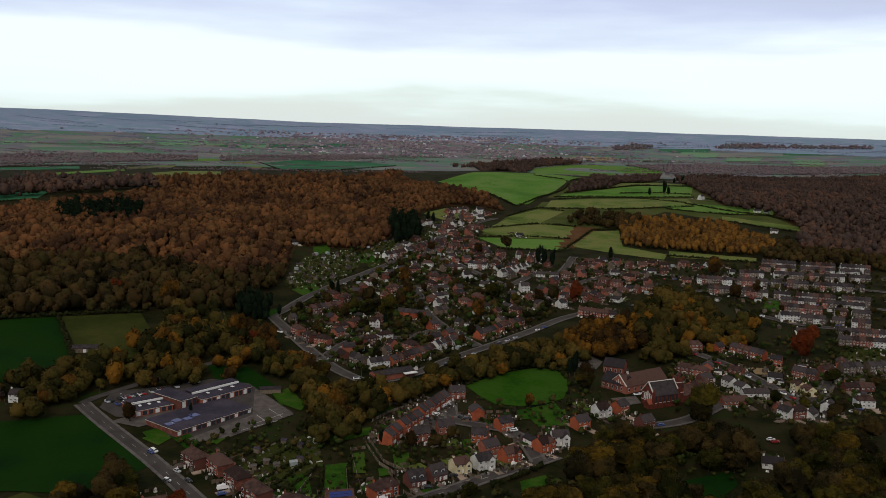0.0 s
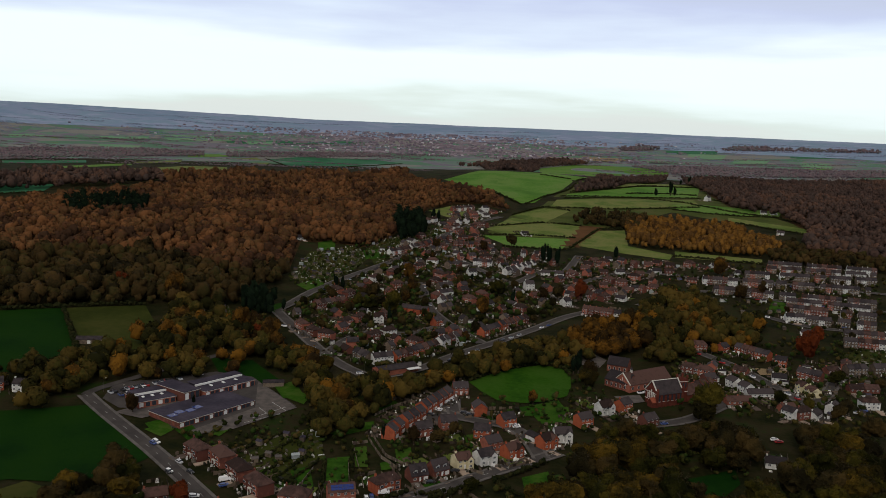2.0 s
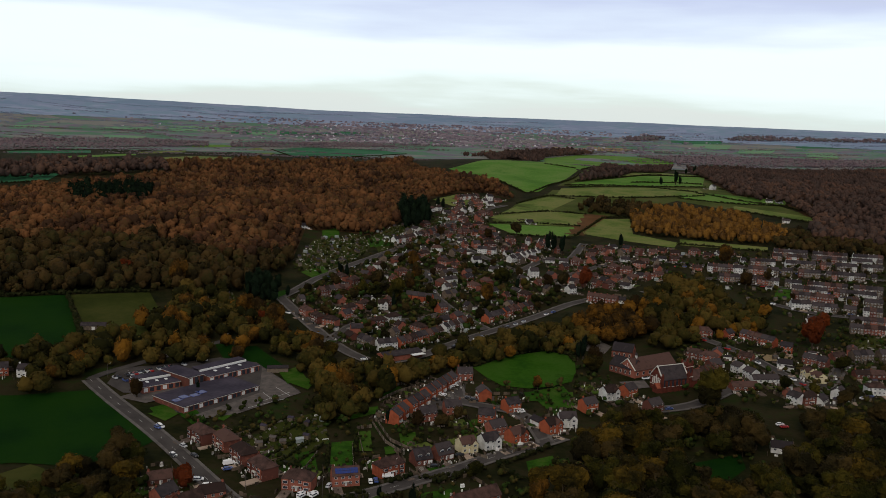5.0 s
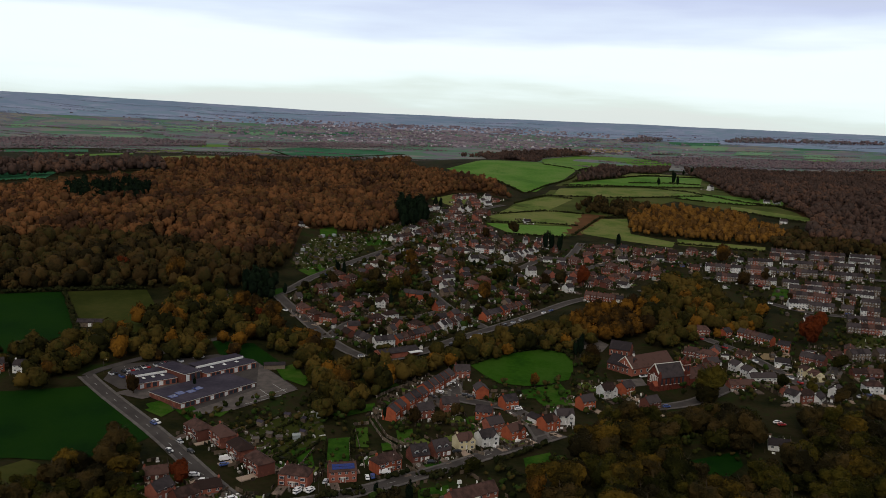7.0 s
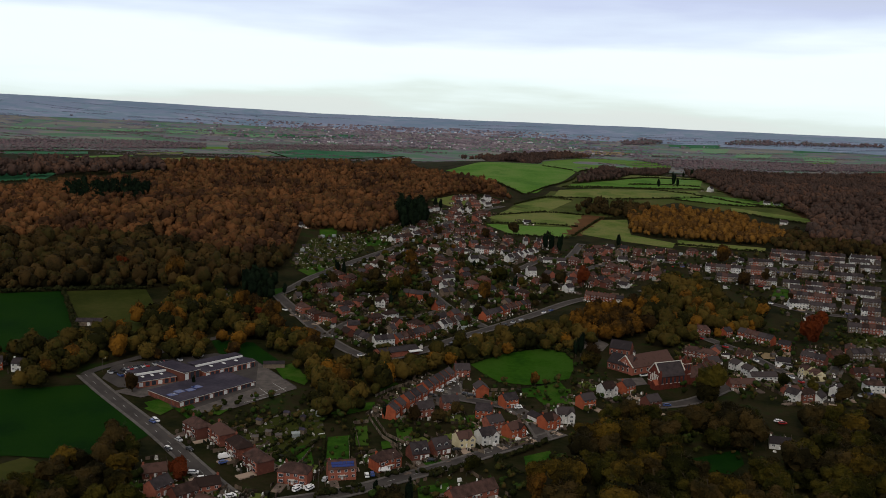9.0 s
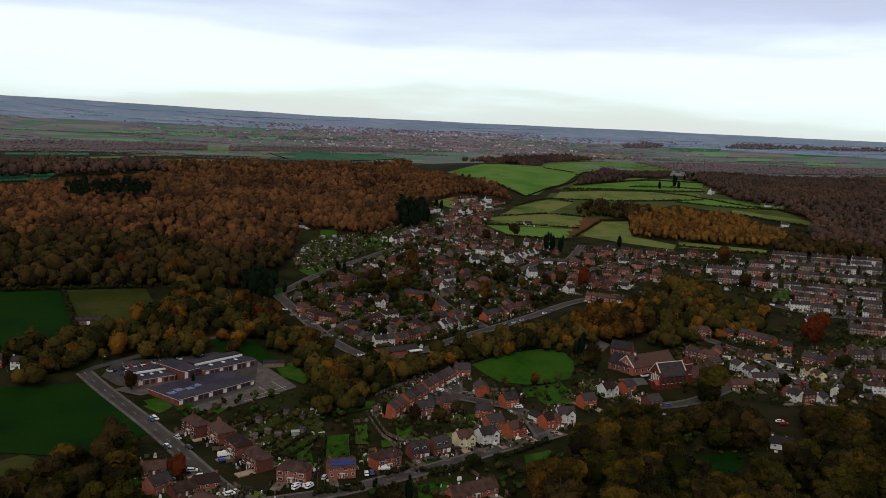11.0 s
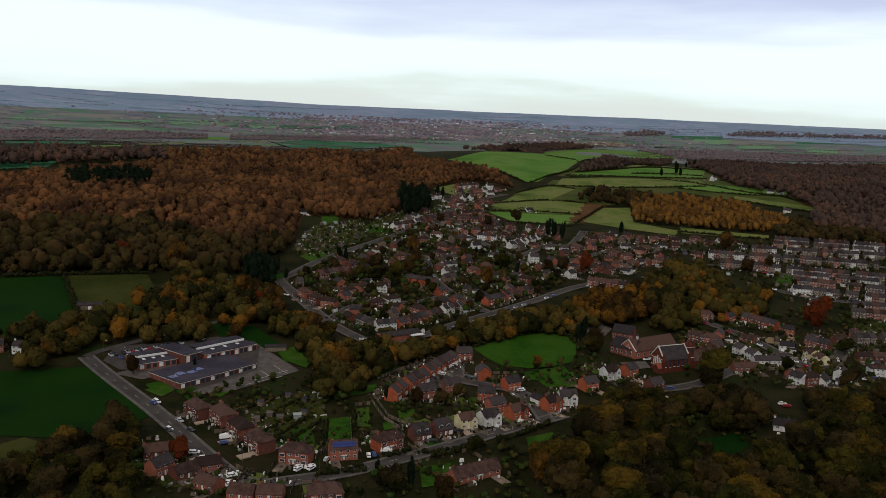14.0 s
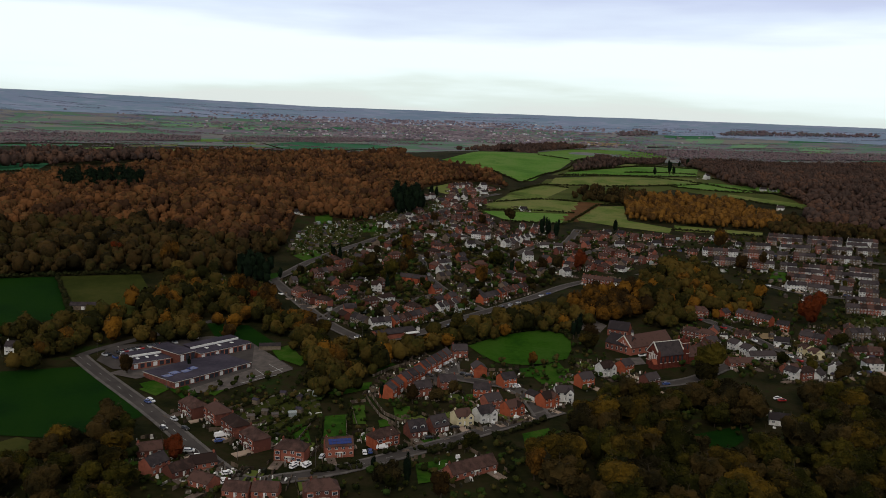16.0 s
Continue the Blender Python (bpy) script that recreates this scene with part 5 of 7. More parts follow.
for i in range(7):
    x = -hl / 2 + hl * (i + 0.5) / 7
    part("window_frame", box(x - 0.8, -6.6, 1.0, x + 0.8, -6.44, 3.0, 0.04), M_TRIM, hall)
    part("pane", box(x - 0.66, -6.64, 1.15, x + 0.66, -6.5, 2.85), M_GLASS, hall)
for i in range(5):
    part("gable_timber", box(-hl / 2 - 0.1, -3 + 1.5 * i - 0.15, 2.6, -hl / 2 + 0.05, -3 + 1.5 * i + 0.15, 7.4 - abs(i - 2) * 1.4), M_WHITE, hall)
coping(hall, -hl / 2, 13, 4.2, 9.8)
cupola = part("cupola", box(-hl * 0.3 - 0.6, -0.6, 9.4, -hl * 0.3 + 0.6, 0.6, 11.6, 0.1), M_TRIM, hall, "small white timber cupola")
bm = bmesh.new()
bmesh.ops.create_cone(bm, cap_ends=True, segments=8, radius1=1.0, radius2=0.05, depth=1.8, matrix=Matrix.Translation((-hl * 0.3, 0, 12.5)))
part("cupola_roof", bm, M_SLATE, cupola)
annexe, al = big_gable("annexe", [(105.5, 515.7), (117.1, 504.4)], 12, 4.5, 9, M_BRICK_DULL, M_SLATE, "brick school annexe with white-edged gables", "annexe")
for i in range(5):
    x = -al / 2 + al * (i + 0.5) / 5
    part("window_frame", box(x - 0.6, -6.1, 1.0, x + 0.6, -5.94, 3.2, 0.04), M_TRIM, annexe)
    part("pane", box(x - 0.48, -6.14, 1.15, x + 0.48, -6.0, 3.05), M_GLASS, annexe)
annexe, al = big_gable("annexe", [(112.2, 544.9), (124.3, 539.6)], 11, 4.5, 8.5, M_BRICK_DULL, M_SLATE, "brick annexe with grey roof behind the hall", "annexe")
for i in range(4):
    x = -al / 2 + al * (i + 0.5) / 4
    part("window_frame", box(x - 0.6, -5.6, 1.0, x + 0.6, -5.44, 3.2, 0.04), M_TRIM, annexe)
    part("pane", box(x - 0.48, -5.64, 1.15, x + 0.48, -5.5, 3.05), M_GLASS, annexe)
shop, sl = big_gable("shop", [(-32.6, 510.6), (-10.1, 525.6)], 10, 3.6, 5.2, M_BRICK_DULL, M_SLATE, "low garage workshop with white roof edge by the road", "workshop")
part("canopy", box(sl / 2 - 9, -9, 3.2, sl / 2, -5.2, 3.6), M_WHITE, shop, "white flat canopy")
# ---- woods ----
TAKEN += [(-228, 440, 12), (-238, 440, 12), (-222, 430, 9)]  # ground kept open so the camera sees the houses by the field
patch("woodland_floor", [(-655, 934), (-515, 1016), (-474, 1074), (-396, 1246), (-268, 1376), (-172, 1463), (-63, 1580), (9, 1405), (78, 1333), (92, 1205), (58, 1254), (17, 1240), (-18, 1186), (-24, 1127), (-54, 961), (-72.9, 889.6), (-102.7, 894.2), (-142.6, 887.2), (-136.2, 787.1), (-165.8, 736.0), (-267.1, 777.1), (-499.5, 709.4)], M_LITTER, "brown leaf litter under the autumn wood", "woodland floor", 0.25, 40, "structure")
patch("woodland_floor", [(507, 1696), (653, 2319), (1541, 2765), (499.3, 875.0), (414, 978), (467, 1076), (481, 1204), (432, 1272)], M_LITTER, "brown leaf litter under bare trees", "woodland floor", 0.25, 50, "structure")
RUST = "dense rust-brown autumn woodland covering the hill"
wood([(-655, 934), (-515, 1016), (-474, 1074), (-396, 1246), (-268, 1376), (-172, 1463), (-110, 1217), (-145, 1020), (-146.4, 875.2), (-136.2, 787.1), (-165.8, 736.0), (-267.1, 777.1), (-499.5, 709.4)], 8.2, 5.7, M_WOOD_RUST, RUST, 11, MID_SHAPES)
wood([(-136, 1483), (-63, 1580), (9, 1405), (78, 1333), (95, 1198), (58, 1254), (17, 1240), (-18, 1186), (-24, 1127), (-54, 961), (-72.9, 889.6), (-102.7, 894.2), (-142.6, 887.2), (-145, 1020), (-140, 1200)], 8.2, 5.6, M_WOOD_RUST, RUST, 12, MID_SHAPES)
wood([(-499.5, 709.4), (-267.1, 777.1), (-165.8, 736.0), (-136.2, 787.1), (-134.7, 725.4), (-147.8, 648.3), (-213.1, 632.4), (-404.9, 572.6)], 8.8, 6.2, M_WOOD_DIM, "dense olive-brown woodland at the foot of the hill", 13, MID_SHAPES)
wood([(-445, 1017), (-346, 1029), (-329, 939), (-398, 915)], 7, 4.5, M_WOOD_DARK, "dark green conifer plantation in the wood", 14, CONE_SHAPES)
wood([(-151.2, 642.9), (-149.3, 664.6), (-120.9, 665.9), (-107.0, 644.0), (-115.3, 624.6), (-139.5, 621.8)], 6, 4.0, M_WOOD_DARK, "dark conifers at the wood edge", 15, CONE_SHAPES)
wood([(-59, 1042), (-23, 1102), (-13, 946), (-46, 929)], 8, 4.8, M_WOOD_DARK, "dark tall conifers beside the village", 16, CONE_SHAPES)
wood([(173, 1139), (214, 1207), (283, 1165), (227, 1037), (234, 1093), (184, 1115)], 8.5, 5, M_WOOD_DIM, "brown copse above the paddocks", 17)
wood([(237, 1094), (291, 1167), (343, 1135), (374, 1116), (394, 1048), (393, 974), (357, 929), (272, 951), (215, 979)], 7, 4.2, M_WOOD_GOLD, "golden larch plantation in autumn", 18, CONE_SHAPES, 0.75)
wood([(411, 1021), (421, 979), (499.3, 875.0), (480.9, 841.2), (368.8, 895.5), (355, 923)], 8, 4.6, M_WOOD_DIM, "dull brown trees behind the terraces", 19, MID_SHAPES)
wood([(507, 1696), (653, 2319), (1541, 2765), (499.3, 875.0), (414, 978), (467, 1076), (481, 1204), (432, 1272)], 9.2, 6.0, M_WOOD_PURPLE, "bare purple-brown woodland", 20, MID_SHAPES)
wood([(655, 3020), (1000, 3130), (1380, 3090), (1720, 3230), (1613, 2895), (1096, 2731), (740, 2665)], 12, 6, M_FAR_WOOD, "brown woods on the far slope", 33, TINY_SHAPES, 0.8)
wood([(-1581, 2263), (-1321, 2613), (-983, 2856), (-786, 2875), (-737, 2696), (-1072, 2119), (-1238, 1771)], 11, 5.6, M_FAR_WOOD, "purple-brown woods on the plain", 34, TINY_SHAPES, 0.7)
wood([(779, 3882), (900, 4033), (994, 3991), (954, 3878), (770, 3769)], 16, 9, M_FAR_WOOD, "trees along a far ridge", 35, FAR_SHAPES, 0.8)
wood([(1284, 4012), (1449, 4113), (1554, 4039), (1989, 3967), (1950, 3887), (1513, 3929), (1251, 3903)], 18, 9, M_FAR_WOOD, "trees along a far ridge", 36, FAR_SHAPES, 0.8)
wood([(-714, 2886), (-295, 3185), (-163, 3038), (-272, 2940), (-664, 2681)], 11, 5.2, M_FAR_WOOD, "dark woods below the far town", 37, TINY_SHAPES, 0.7)
wood([(-771, 1102), (-656, 1296), (-615, 1394), (-477, 1470), (-414, 1302), (-523, 1186), (-699, 997)], 12, 7.5, M_WOOD_PURPLE, "bare brown wood behind the hill", 31, FAR_SHAPES)
wood([(-459, 1443), (-369, 1578), (-303, 1552), (-187, 1589), (-66, 1658), (-62, 1556), (-261, 1341), (-400, 1259)], 12, 7.5, M_WOOD_RUST, "brown wood behind the hill", 32, FAR_SHAPES)
wood([(30, 2633), (225, 2970), (444, 3159), (517, 3041), (323, 2807), (133, 1741), (120, 2726)], 12, 7, M_WOOD_PURPLE, "brown wood along the brow", 21, FAR_SHAPES)
wood([(560, 1960), (640, 2300), (760, 2440), (900, 2460), (640, 1990)], 11, 6.4, M_WOOD_PURPLE, "brown wood behind the farm", 42, FAR_SHAPES)
wood([(228, 1465), (465, 2248), (645, 2495), (600, 2318), (307, 1526), (221, 1416)], 9, 5.0, M_WOOD_PURPLE, "brown wood among strip fields", 22, FAR_SHAPES)
wood([(-74.9, 501.4), (-57.2, 494.5), (-40.0, 487.6), (-14.0, 492.7), (12.8, 536.4), (51.9, 579.8), (94.4, 607.5), (103.6, 563.9), (85.3, 540.3), (67.6, 544.5), (23.0, 512.7), (9.2, 504.6), (-19.2, 468.8), (-30.2, 448.5), (-33.8, 422.9), (-43.6, 409.8), (-61.6, 418.3), (-66.0, 455.4)], 7.6, 5.0, M_WOOD_OLIVE, "belt of olive-brown trees behind the gardens", 23)
wood([(94.0, 604.4), (126.4, 651.4), (160.1, 666.6), (153.7, 600.6), (127.1, 568.0), (99.7, 563.2)], 9, 5.6, M_ORANGE, "belt of orange autumn trees", 24)
wood([(168.3, 704.6), (206.8, 785.9), (235.2, 775.7), (229.3, 661.1), (259.1, 683.0), (239.1, 614.8), (208.1, 595.1), (163.2, 560.8), (146.0, 551.7), (145.3, 599.2)], 8.4, 5.6, M_WOOD_OLIVE, "dark wooded knoll in the village", 25)
wood([(-165.3, 641.6), (-134.0, 589.3), (-117.3, 566.2), (-94.3, 533.7), (-70.3, 515.9), (-69.0, 464.1), (-78.2, 481.8), (-95.5, 512.2), (-130.7, 536.5), (-142.2, 539.6), (-138.5, 489.0), (-176.9, 477.9), (-195.3, 460.8), (-201.6, 428.0), (-267.6, 414.3), (-297.7, 462.1), (-229.6, 488.2), (-215.2, 508.2), (-188.1, 527.1), (-187.9, 586.6), (-199.5, 628.9)], 8.4, 5.4, M_WOOD_OLIVE, "olive-brown trees round the school", 26)
wood([(-137.3, 603.2), (-98.8, 558.0), (-70.3, 515.9), (-63.2, 490.1), (-90.2, 511.2), (-129.1, 576.5)], 10, 5.6, M_ORANGE, "orange trees beside the school", 27)



wood([(-66.7, 459.9), (-51.8, 477.2), (-13.5, 482.5), (12.8, 528.0), (51.2, 570.0), (92.7, 595.2), (99.7, 563.2), (67.6, 544.5), (23.1, 514.9), (-19.4, 471.6), (-34.1, 426.8), (-56.1, 419.2)], 21, 5.2, M_ORANGE, "scattered orange trees in the belt", 38)
wood([(-209.0, 443.9), (-208.9, 493.2), (-186.1, 587.1), (-161.3, 626.4), (-94.3, 533.7), (-70.4, 473.4), (-95.1, 510.1), (-139.0, 490.9)], 24, 5.4, M_ORANGE, "scattered orange trees round the school", 39)
wood([(166.5, 685.5), (209.5, 775.5), (226.5, 652.3), (258.2, 674.0), (234.8, 614.1), (164.0, 563.5)], 20, 5.6, M_ORANGE, "scattered orange trees on the knoll", 40)
TAKEN.append((*(129.3, 374.0), 17))  # the glade stays open

# ---- single trees ----
def limb(verts, faces, a, b, ra, rb, sides=6):
    a, b = Vector(a), Vector(b)
    d = (b - a).normalized()
    u = d.orthogonal().normalized()
    w = d.cross(u)
    base = len(verts)
    for p, r in ((a, ra), (b, rb)):
        for i in range(sides):
            t = 2 * math.pi * i / sides
            verts.append(p + (u * math.cos(t) + w * math.sin(t)) * r)
    for i in range(sides):
        j = (i + 1) % sides
        faces.append((base + i, base + j, base + sides + j, base + sides + i))


def tree_template(name, seed, radius, tall, material, label, leaves=620, slim=1.0, lumps=8, foot=0.2, spray=0.07):
    """A tapered trunk with limbs, and a crown of many small leaf sprays with gaps."""
    rs = random.Random(seed)
    t = tagged(new(name), label, "tree")
    verts, faces = [], []
    fork = tall * 0.32
    limb(verts, faces, (0, 0, -0.6), (0.1, 0, fork), 0.38, 0.26)
    limb(verts, faces, (0.1, 0, fork), (0, 0.2, tall * 0.88), 0.26, 0.05)
    for i in range(9):
        a = i * 2.4 + rs.uniform(-0.4, 0.4)
        z = fork + (tall * 0.45) * i / 9
        r = radius * rs.uniform(0.4, 0.68)
        end = (r * math.cos(a), r * math.sin(a), z + tall * rs.uniform(0.15, 0.32))
        limb(verts, faces, (0, 0, z), end, 0.14, 0.03, 5)
        b = a + rs.uniform(-0.9, 0.9)
        mid = Vector((0, 0, z)).lerp(Vector(end), 0.55)
        limb(verts, faces, mid, mid + Vector((math.cos(b) * r * 0.5, math.sin(b) * r * 0.5, tall * 0.12)), 0.07, 0.02, 4)
    part("trunk", mesh_of("trunk", verts, faces, M_BARK), M_BARK, t)
    v, f = crown_shape(seed, leaves, spray, lumps, slim)
    v = v.copy()
    zs = (tall - foot * tall * 0.75) / v[:, 2].max()
    v[:, 0] *= radius
    v[:, 1] *= radius
    v[:, 2] = foot * tall * 0.75 + v[:, 2] * zs
    crown = mesh_of("crown", v, f, material)
    part("crown", crown, material, t)
    t.matrix_basis = pose(0, -3000, -300)
    return t


TREES = {}
for k, (m, label) in {"olive": (M_OLIVE, "broad olive-green tree turning brown"), "orange": (M_ORANGE, "round orange autumn tree"),
                      "brown": (M_BROWN, "dark brown half-bare autumn tree"), "red": (M_RED, "small bright red autumn tree")}.items():
    TREES[k] = [tree_template("tree", 60 + 7 * i + len(k), 4.2, (9.5, 11.5)[i], m, label) for i in range(2)]
for k, (m, label) in {"broad_olive": (M_OLIVE, "huge broad olive tree turning brown"), "broad_brown": (M_BROWN, "huge dark half-bare brown tree"),
                      "broad_gold": (M_GOLDEN, "huge spreading golden-brown tree")}.items():
    TREES[k] = [tree_template("tree", 160 + 9 * i + len(k), 8.0, (13.5, 16)[i], m, label, 1000, 0.9, 11, 0.1, 0.055) for i in range(2)]
TREES["conifer"] = [tree_template("conifer_tree", 90 + i, 2.2, (9, 12)[i], M_WOOD_DARK, "dark narrow evergreen tree", 420, 2.2, 3, 0.02) for i in range(2)]
TREE_RNG = random.Random(8)


def plant(kind, x, y, size=1.0):
    t = copy_thing(TREE_RNG.choice(TREES[kind]), pose(x, y, float(height(x, y)), 0, 0, TREE_RNG.uniform(0, 360)))
    s = size * TREE_RNG.uniform(0.85, 1.2)
    t.scale = (s, s, s * TREE_RNG.uniform(0.9, 1.1))
    return t


def grove(poly, gap, kinds, size, seed, margin=1.5):
    for x, y in free(scatter(poly, gap, seed), margin):
        plant(TREE_RNG.choice(kinds), x, y, size)


grove([(51.6, 354.5), (65.5, 375.3), (81.4, 392.7), (122.0, 404.6), (103.6, 332.9), (131.8, 330.0), (148.5, 367.0), (161.1, 363.6), (194.3, 412.3), (246.6, 410.3), (185.8, 299.6), (46.6, 285.3)], 12.5, ["broad_olive", "broad_brown", "broad_olive", "broad_olive", "broad_brown", "broad_gold"], 0.95, 41)
grove([(121.0, 397.5), (159.6, 401.7), (149.7, 370.3), (131.2, 328.4), (103.8, 331.9)], 13, ["broad_olive", "broad_brown", "broad_brown"], 0.8, 48)
grove([(65.0, 390.4), (84.9, 413.1), (107.2, 424.9), (133.2, 430.4), (127.5, 409.4), (81.9, 395.7), (66.0, 378.7)], 11, ["broad_olive", "broad_brown", "broad_brown", "broad_gold"], 0.62, 46)
grove([(159.7, 418.2), (159.4, 393.6), (173.5, 388.4), (200.2, 426.3), (199.6, 446.2), (177.6, 402.2), (161.0, 390.4)], 9, ["olive", "brown"], 0.8, 47)
grove([(130.0, 418.5), (148.6, 437.9), (168.9, 432.2), (163.0, 411.2), (143.3, 402.0), (125.0, 395.3)], 12, ["broad_olive", "broad_brown", "broad_brown"], 0.85, 45)
grove([(-177.1, 319.1), (-157.5, 338.3), (-140.4, 365.7), (-128.7, 357.6), (-119.0, 334.9), (-109.2, 312.3), (-103.6, 269.6), (-147.7, 265.0)], 12, ["broad_olive", "broad_brown", "broad_brown", "broad_olive", "broad_gold"], 0.8, 42)
for kind, size, (x, y) in (("broad_brown", 0.95, (131.9, 416.7)), ("broad_olive", 0.85, (143.7, 425.7)), ("broad_brown", 1.0, (146.6, 409.4)), ("broad_brown", 0.9, (158.7, 422.3)), ("broad_brown", 0.95, (156.2, 401.9)), ("broad_olive", 0.9, (121.1, 409.7)), ("broad_gold", 0.8, (149.5, 457.3)), ("broad_olive", 0.8, (110.6, 422.2)), ("broad_brown", 0.8, (99.2, 428.4)), ("broad_olive", 0.75, (88.1, 417.9)), ("broad_brown", 0.9, (190.9, 422.4)), ("broad_olive", 0.9, (205.6, 429.9)), ("broad_olive", 0.9, (215.7, 421.7)), ("broad_brown", 0.9, (232.2, 434.2)), ("broad_brown", 0.9, (190.3, 405.0)),
                           ("broad_olive", 0.75, (-62.1, 673.4)), ("broad_olive", 0.7, (-51.7, 667.4)), ("broad_brown", 0.75, (-44.9, 682.5)), ("broad_olive", 0.8, (-35.9, 662.9)), ("broad_brown", 0.7, (-60.1, 700.4)), ("orange", 1.3, (-20.9, 730.0)), ("broad_brown", 0.6, (-27.3, 711.3)), ("orange", 1.5, (-134.8, 580.7)), ("red", 1.5, (-131.9, 591.7)), ("orange", 1.6, (-123.5, 576.7)), ("red", 1.4, (-116.6, 567.4)), ("orange", 1.5, (-110.2, 558.2)), ("broad_gold", 0.7, (-83.9, 519.4)), ("broad_gold", 0.6, (-66.1, 513.8)), ("broad_olive", 0.75, (-96.4, 524.9)), ("broad_olive", 0.75, (-146.0, 508.2)), ("broad_gold", 0.7, (-204.7, 645.1)), ("red", 1.3, (-250.0, 673.2)), ("orange", 1.3, (293.5, 768.3)), ("broad_gold", 0.7, (228.8, 622.8)), ("red", 1.7, (254.4, 574.6)), ("broad_olive", 0.9, (156.4, 474.9)), ("broad_gold", 0.8, (106.5, 368.4)), ("broad_gold", 0.7, (45.4, 349.3)), ("broad_gold", 0.7, (93.8, 506.4)), ("conifer", 1.3, (92.0, 534.8)), ("broad_olive", 0.8, (-65.8, 462.0)), ("broad_olive", 0.8, (-64.7, 486.9)), ("broad_gold", 0.6, (-60.9, 449.1)), ("conifer", 1.0, (-7.8, 320.6)), ("broad_brown", 0.7, (-15.6, 315.8)), ("conifer", 1.1, (31.7, 792.9)), ("conifer", 1.1, (55.0, 763.3)), ("conifer", 1.2, (-86.2, 723.2)), ("conifer", 1.2, (-80.0, 719.4)),
                           ("orange", 1.3, (42.3, 327.9)), ("orange", 0.9, (-137.3, 366.2)), ("red", 0.9, (-101.7, 334.1)), ("conifer", 0.7, (-7.8, 319.4)), ("conifer", 0.7, (-22.0, 333.1)),
                           ("orange", 0.9, (5.3, 307.2)), ("olive", 1.0, (-14.0, 312.9)), ("olive", 1.0, (17.4, 354.3)), ("orange", 1.0, (-8.6, 411.6)), ("brown", 1.0, (2.5, 412.8)),
                           ("conifer", 0.8, (-24.3, 417.6)), ("brown", 0.9, (10.9, 421.5)), ("orange", 1.0, (-156.7, 434.4)), ("conifer", 0.6, (-128.5, 447.7)), ("orange", 1.4, (-142.7, 509.7)),
                           ("red", 1.0, (-64.8, 676.5)), ("olive", 1.9, (-34.8, 663.0)), ("brown", 1.5, (-52.8, 693.9)), ("orange", 1.3, (-25.6, 775.3)), ("red", 1.4, (123.9, 735.5)),
                           ("conifer", 1.1, (88.7, 533.7)), ("orange", 1.5, (97.2, 520.0)), ("olive", 1.9, (152.2, 462.2)), ("red", 1.6, (262.2, 589.1)), ("red", 1.3, (-256.5, 695.7)),
                           ("orange", 2.0, (-200.5, 645.4)), ("orange", 0.7, (57.2, 474.9)), ("orange", 1.4, (36.1, 671.5)), ("orange", 1.3, (48, 915)), ("brown", 1.8, (80, 942)),
                           ("orange", 2.0, (275.5, 832.1)), ("conifer", 1.6, (188, 908)), ("conifer", 1.9, (361, 1454)), ("conifer", 1.9, (392, 1480)), ("conifer", 1.9, (402, 1489)),
                           ("conifer", 1.9, (578, 2027)), ("conifer", 1.9, (576, 2091)), ("conifer", 1.7, (111.7, 864.6)), ("conifer", 1.7, (119.8, 861.7)), ("conifer", 1.6, (106.3, 868.1)),
                           ("conifer", 1.8, (-9, 1099)), ("conifer", 1.8, (-2, 1103)), ("orange", 1.3, (-3, 904)), ("orange", 1.4, (268.8, 753.1)), ("olive", 1.4, (252.8, 525.2)),
                           ("conifer", 1.2, (63.5, 710.7)), ("conifer", 1.0, (-34.6, 628.3)), ("olive", 1.5, (52.7, 728.2)), ("brown", 1.6, (103.8, 730.9)), ("orange", 1.2, (91.3, 727.9))):
    plant(kind, x, y, size * 1.02)

# trees and bushes in the gardens
ISLAND = [(-111.8, 627.7), (-98.2, 705.1), (-63.6, 787.7), (-40.9, 843.2), (-21, 902), (14.8, 863.2), (47.5, 828.3), (68.4, 777.1), (93.7, 749.8), (107.1, 701.6), (74.1, 648.7), (37.5, 604.4), (-8.8, 539.2), (-34.5, 521.6), (-51.1, 529.7)]
grove(ISLAND, 26, ["olive", "brown", "orange", "brown"], 0.85, 43, 0.5)
grove([(111.1, 456.9), (175.6, 483.9), (208.8, 469.1), (224.7, 461.9), (256.0, 474.5), (283.0, 529.0), (228.9, 471.4), (207.1, 497.9), (182.6, 505.1), (152.9, 462.3)], 17, ["olive", "brown"], 1.0, 44, 0.5)

grove([(250, 800), (430, 770), (440, 850), (300, 860)], 30, ["brown", "olive"], 0.6, 49, 0.2)
grove([(290, 750), (390, 720), (350, 610), (300, 620)], 26, ["brown", "olive", "orange"], 0.65, 50, 0.2)


def bushes(poly, gap, radius, material, label, seed):
    pts = free(scatter(poly, gap, seed), -0.6)
    rs = np.random.RandomState(seed)
    pts = pts[rs.rand(len(pts)) < 0.7]
    me = joined_crowns("garden_shrubs", pts, radius * rs.uniform(0.4, 1.5, len(pts)), FAR_SHAPES, material, 0.9)
    tagged(new("garden_shrubs", me), label, "shrubs", kind="stuff")


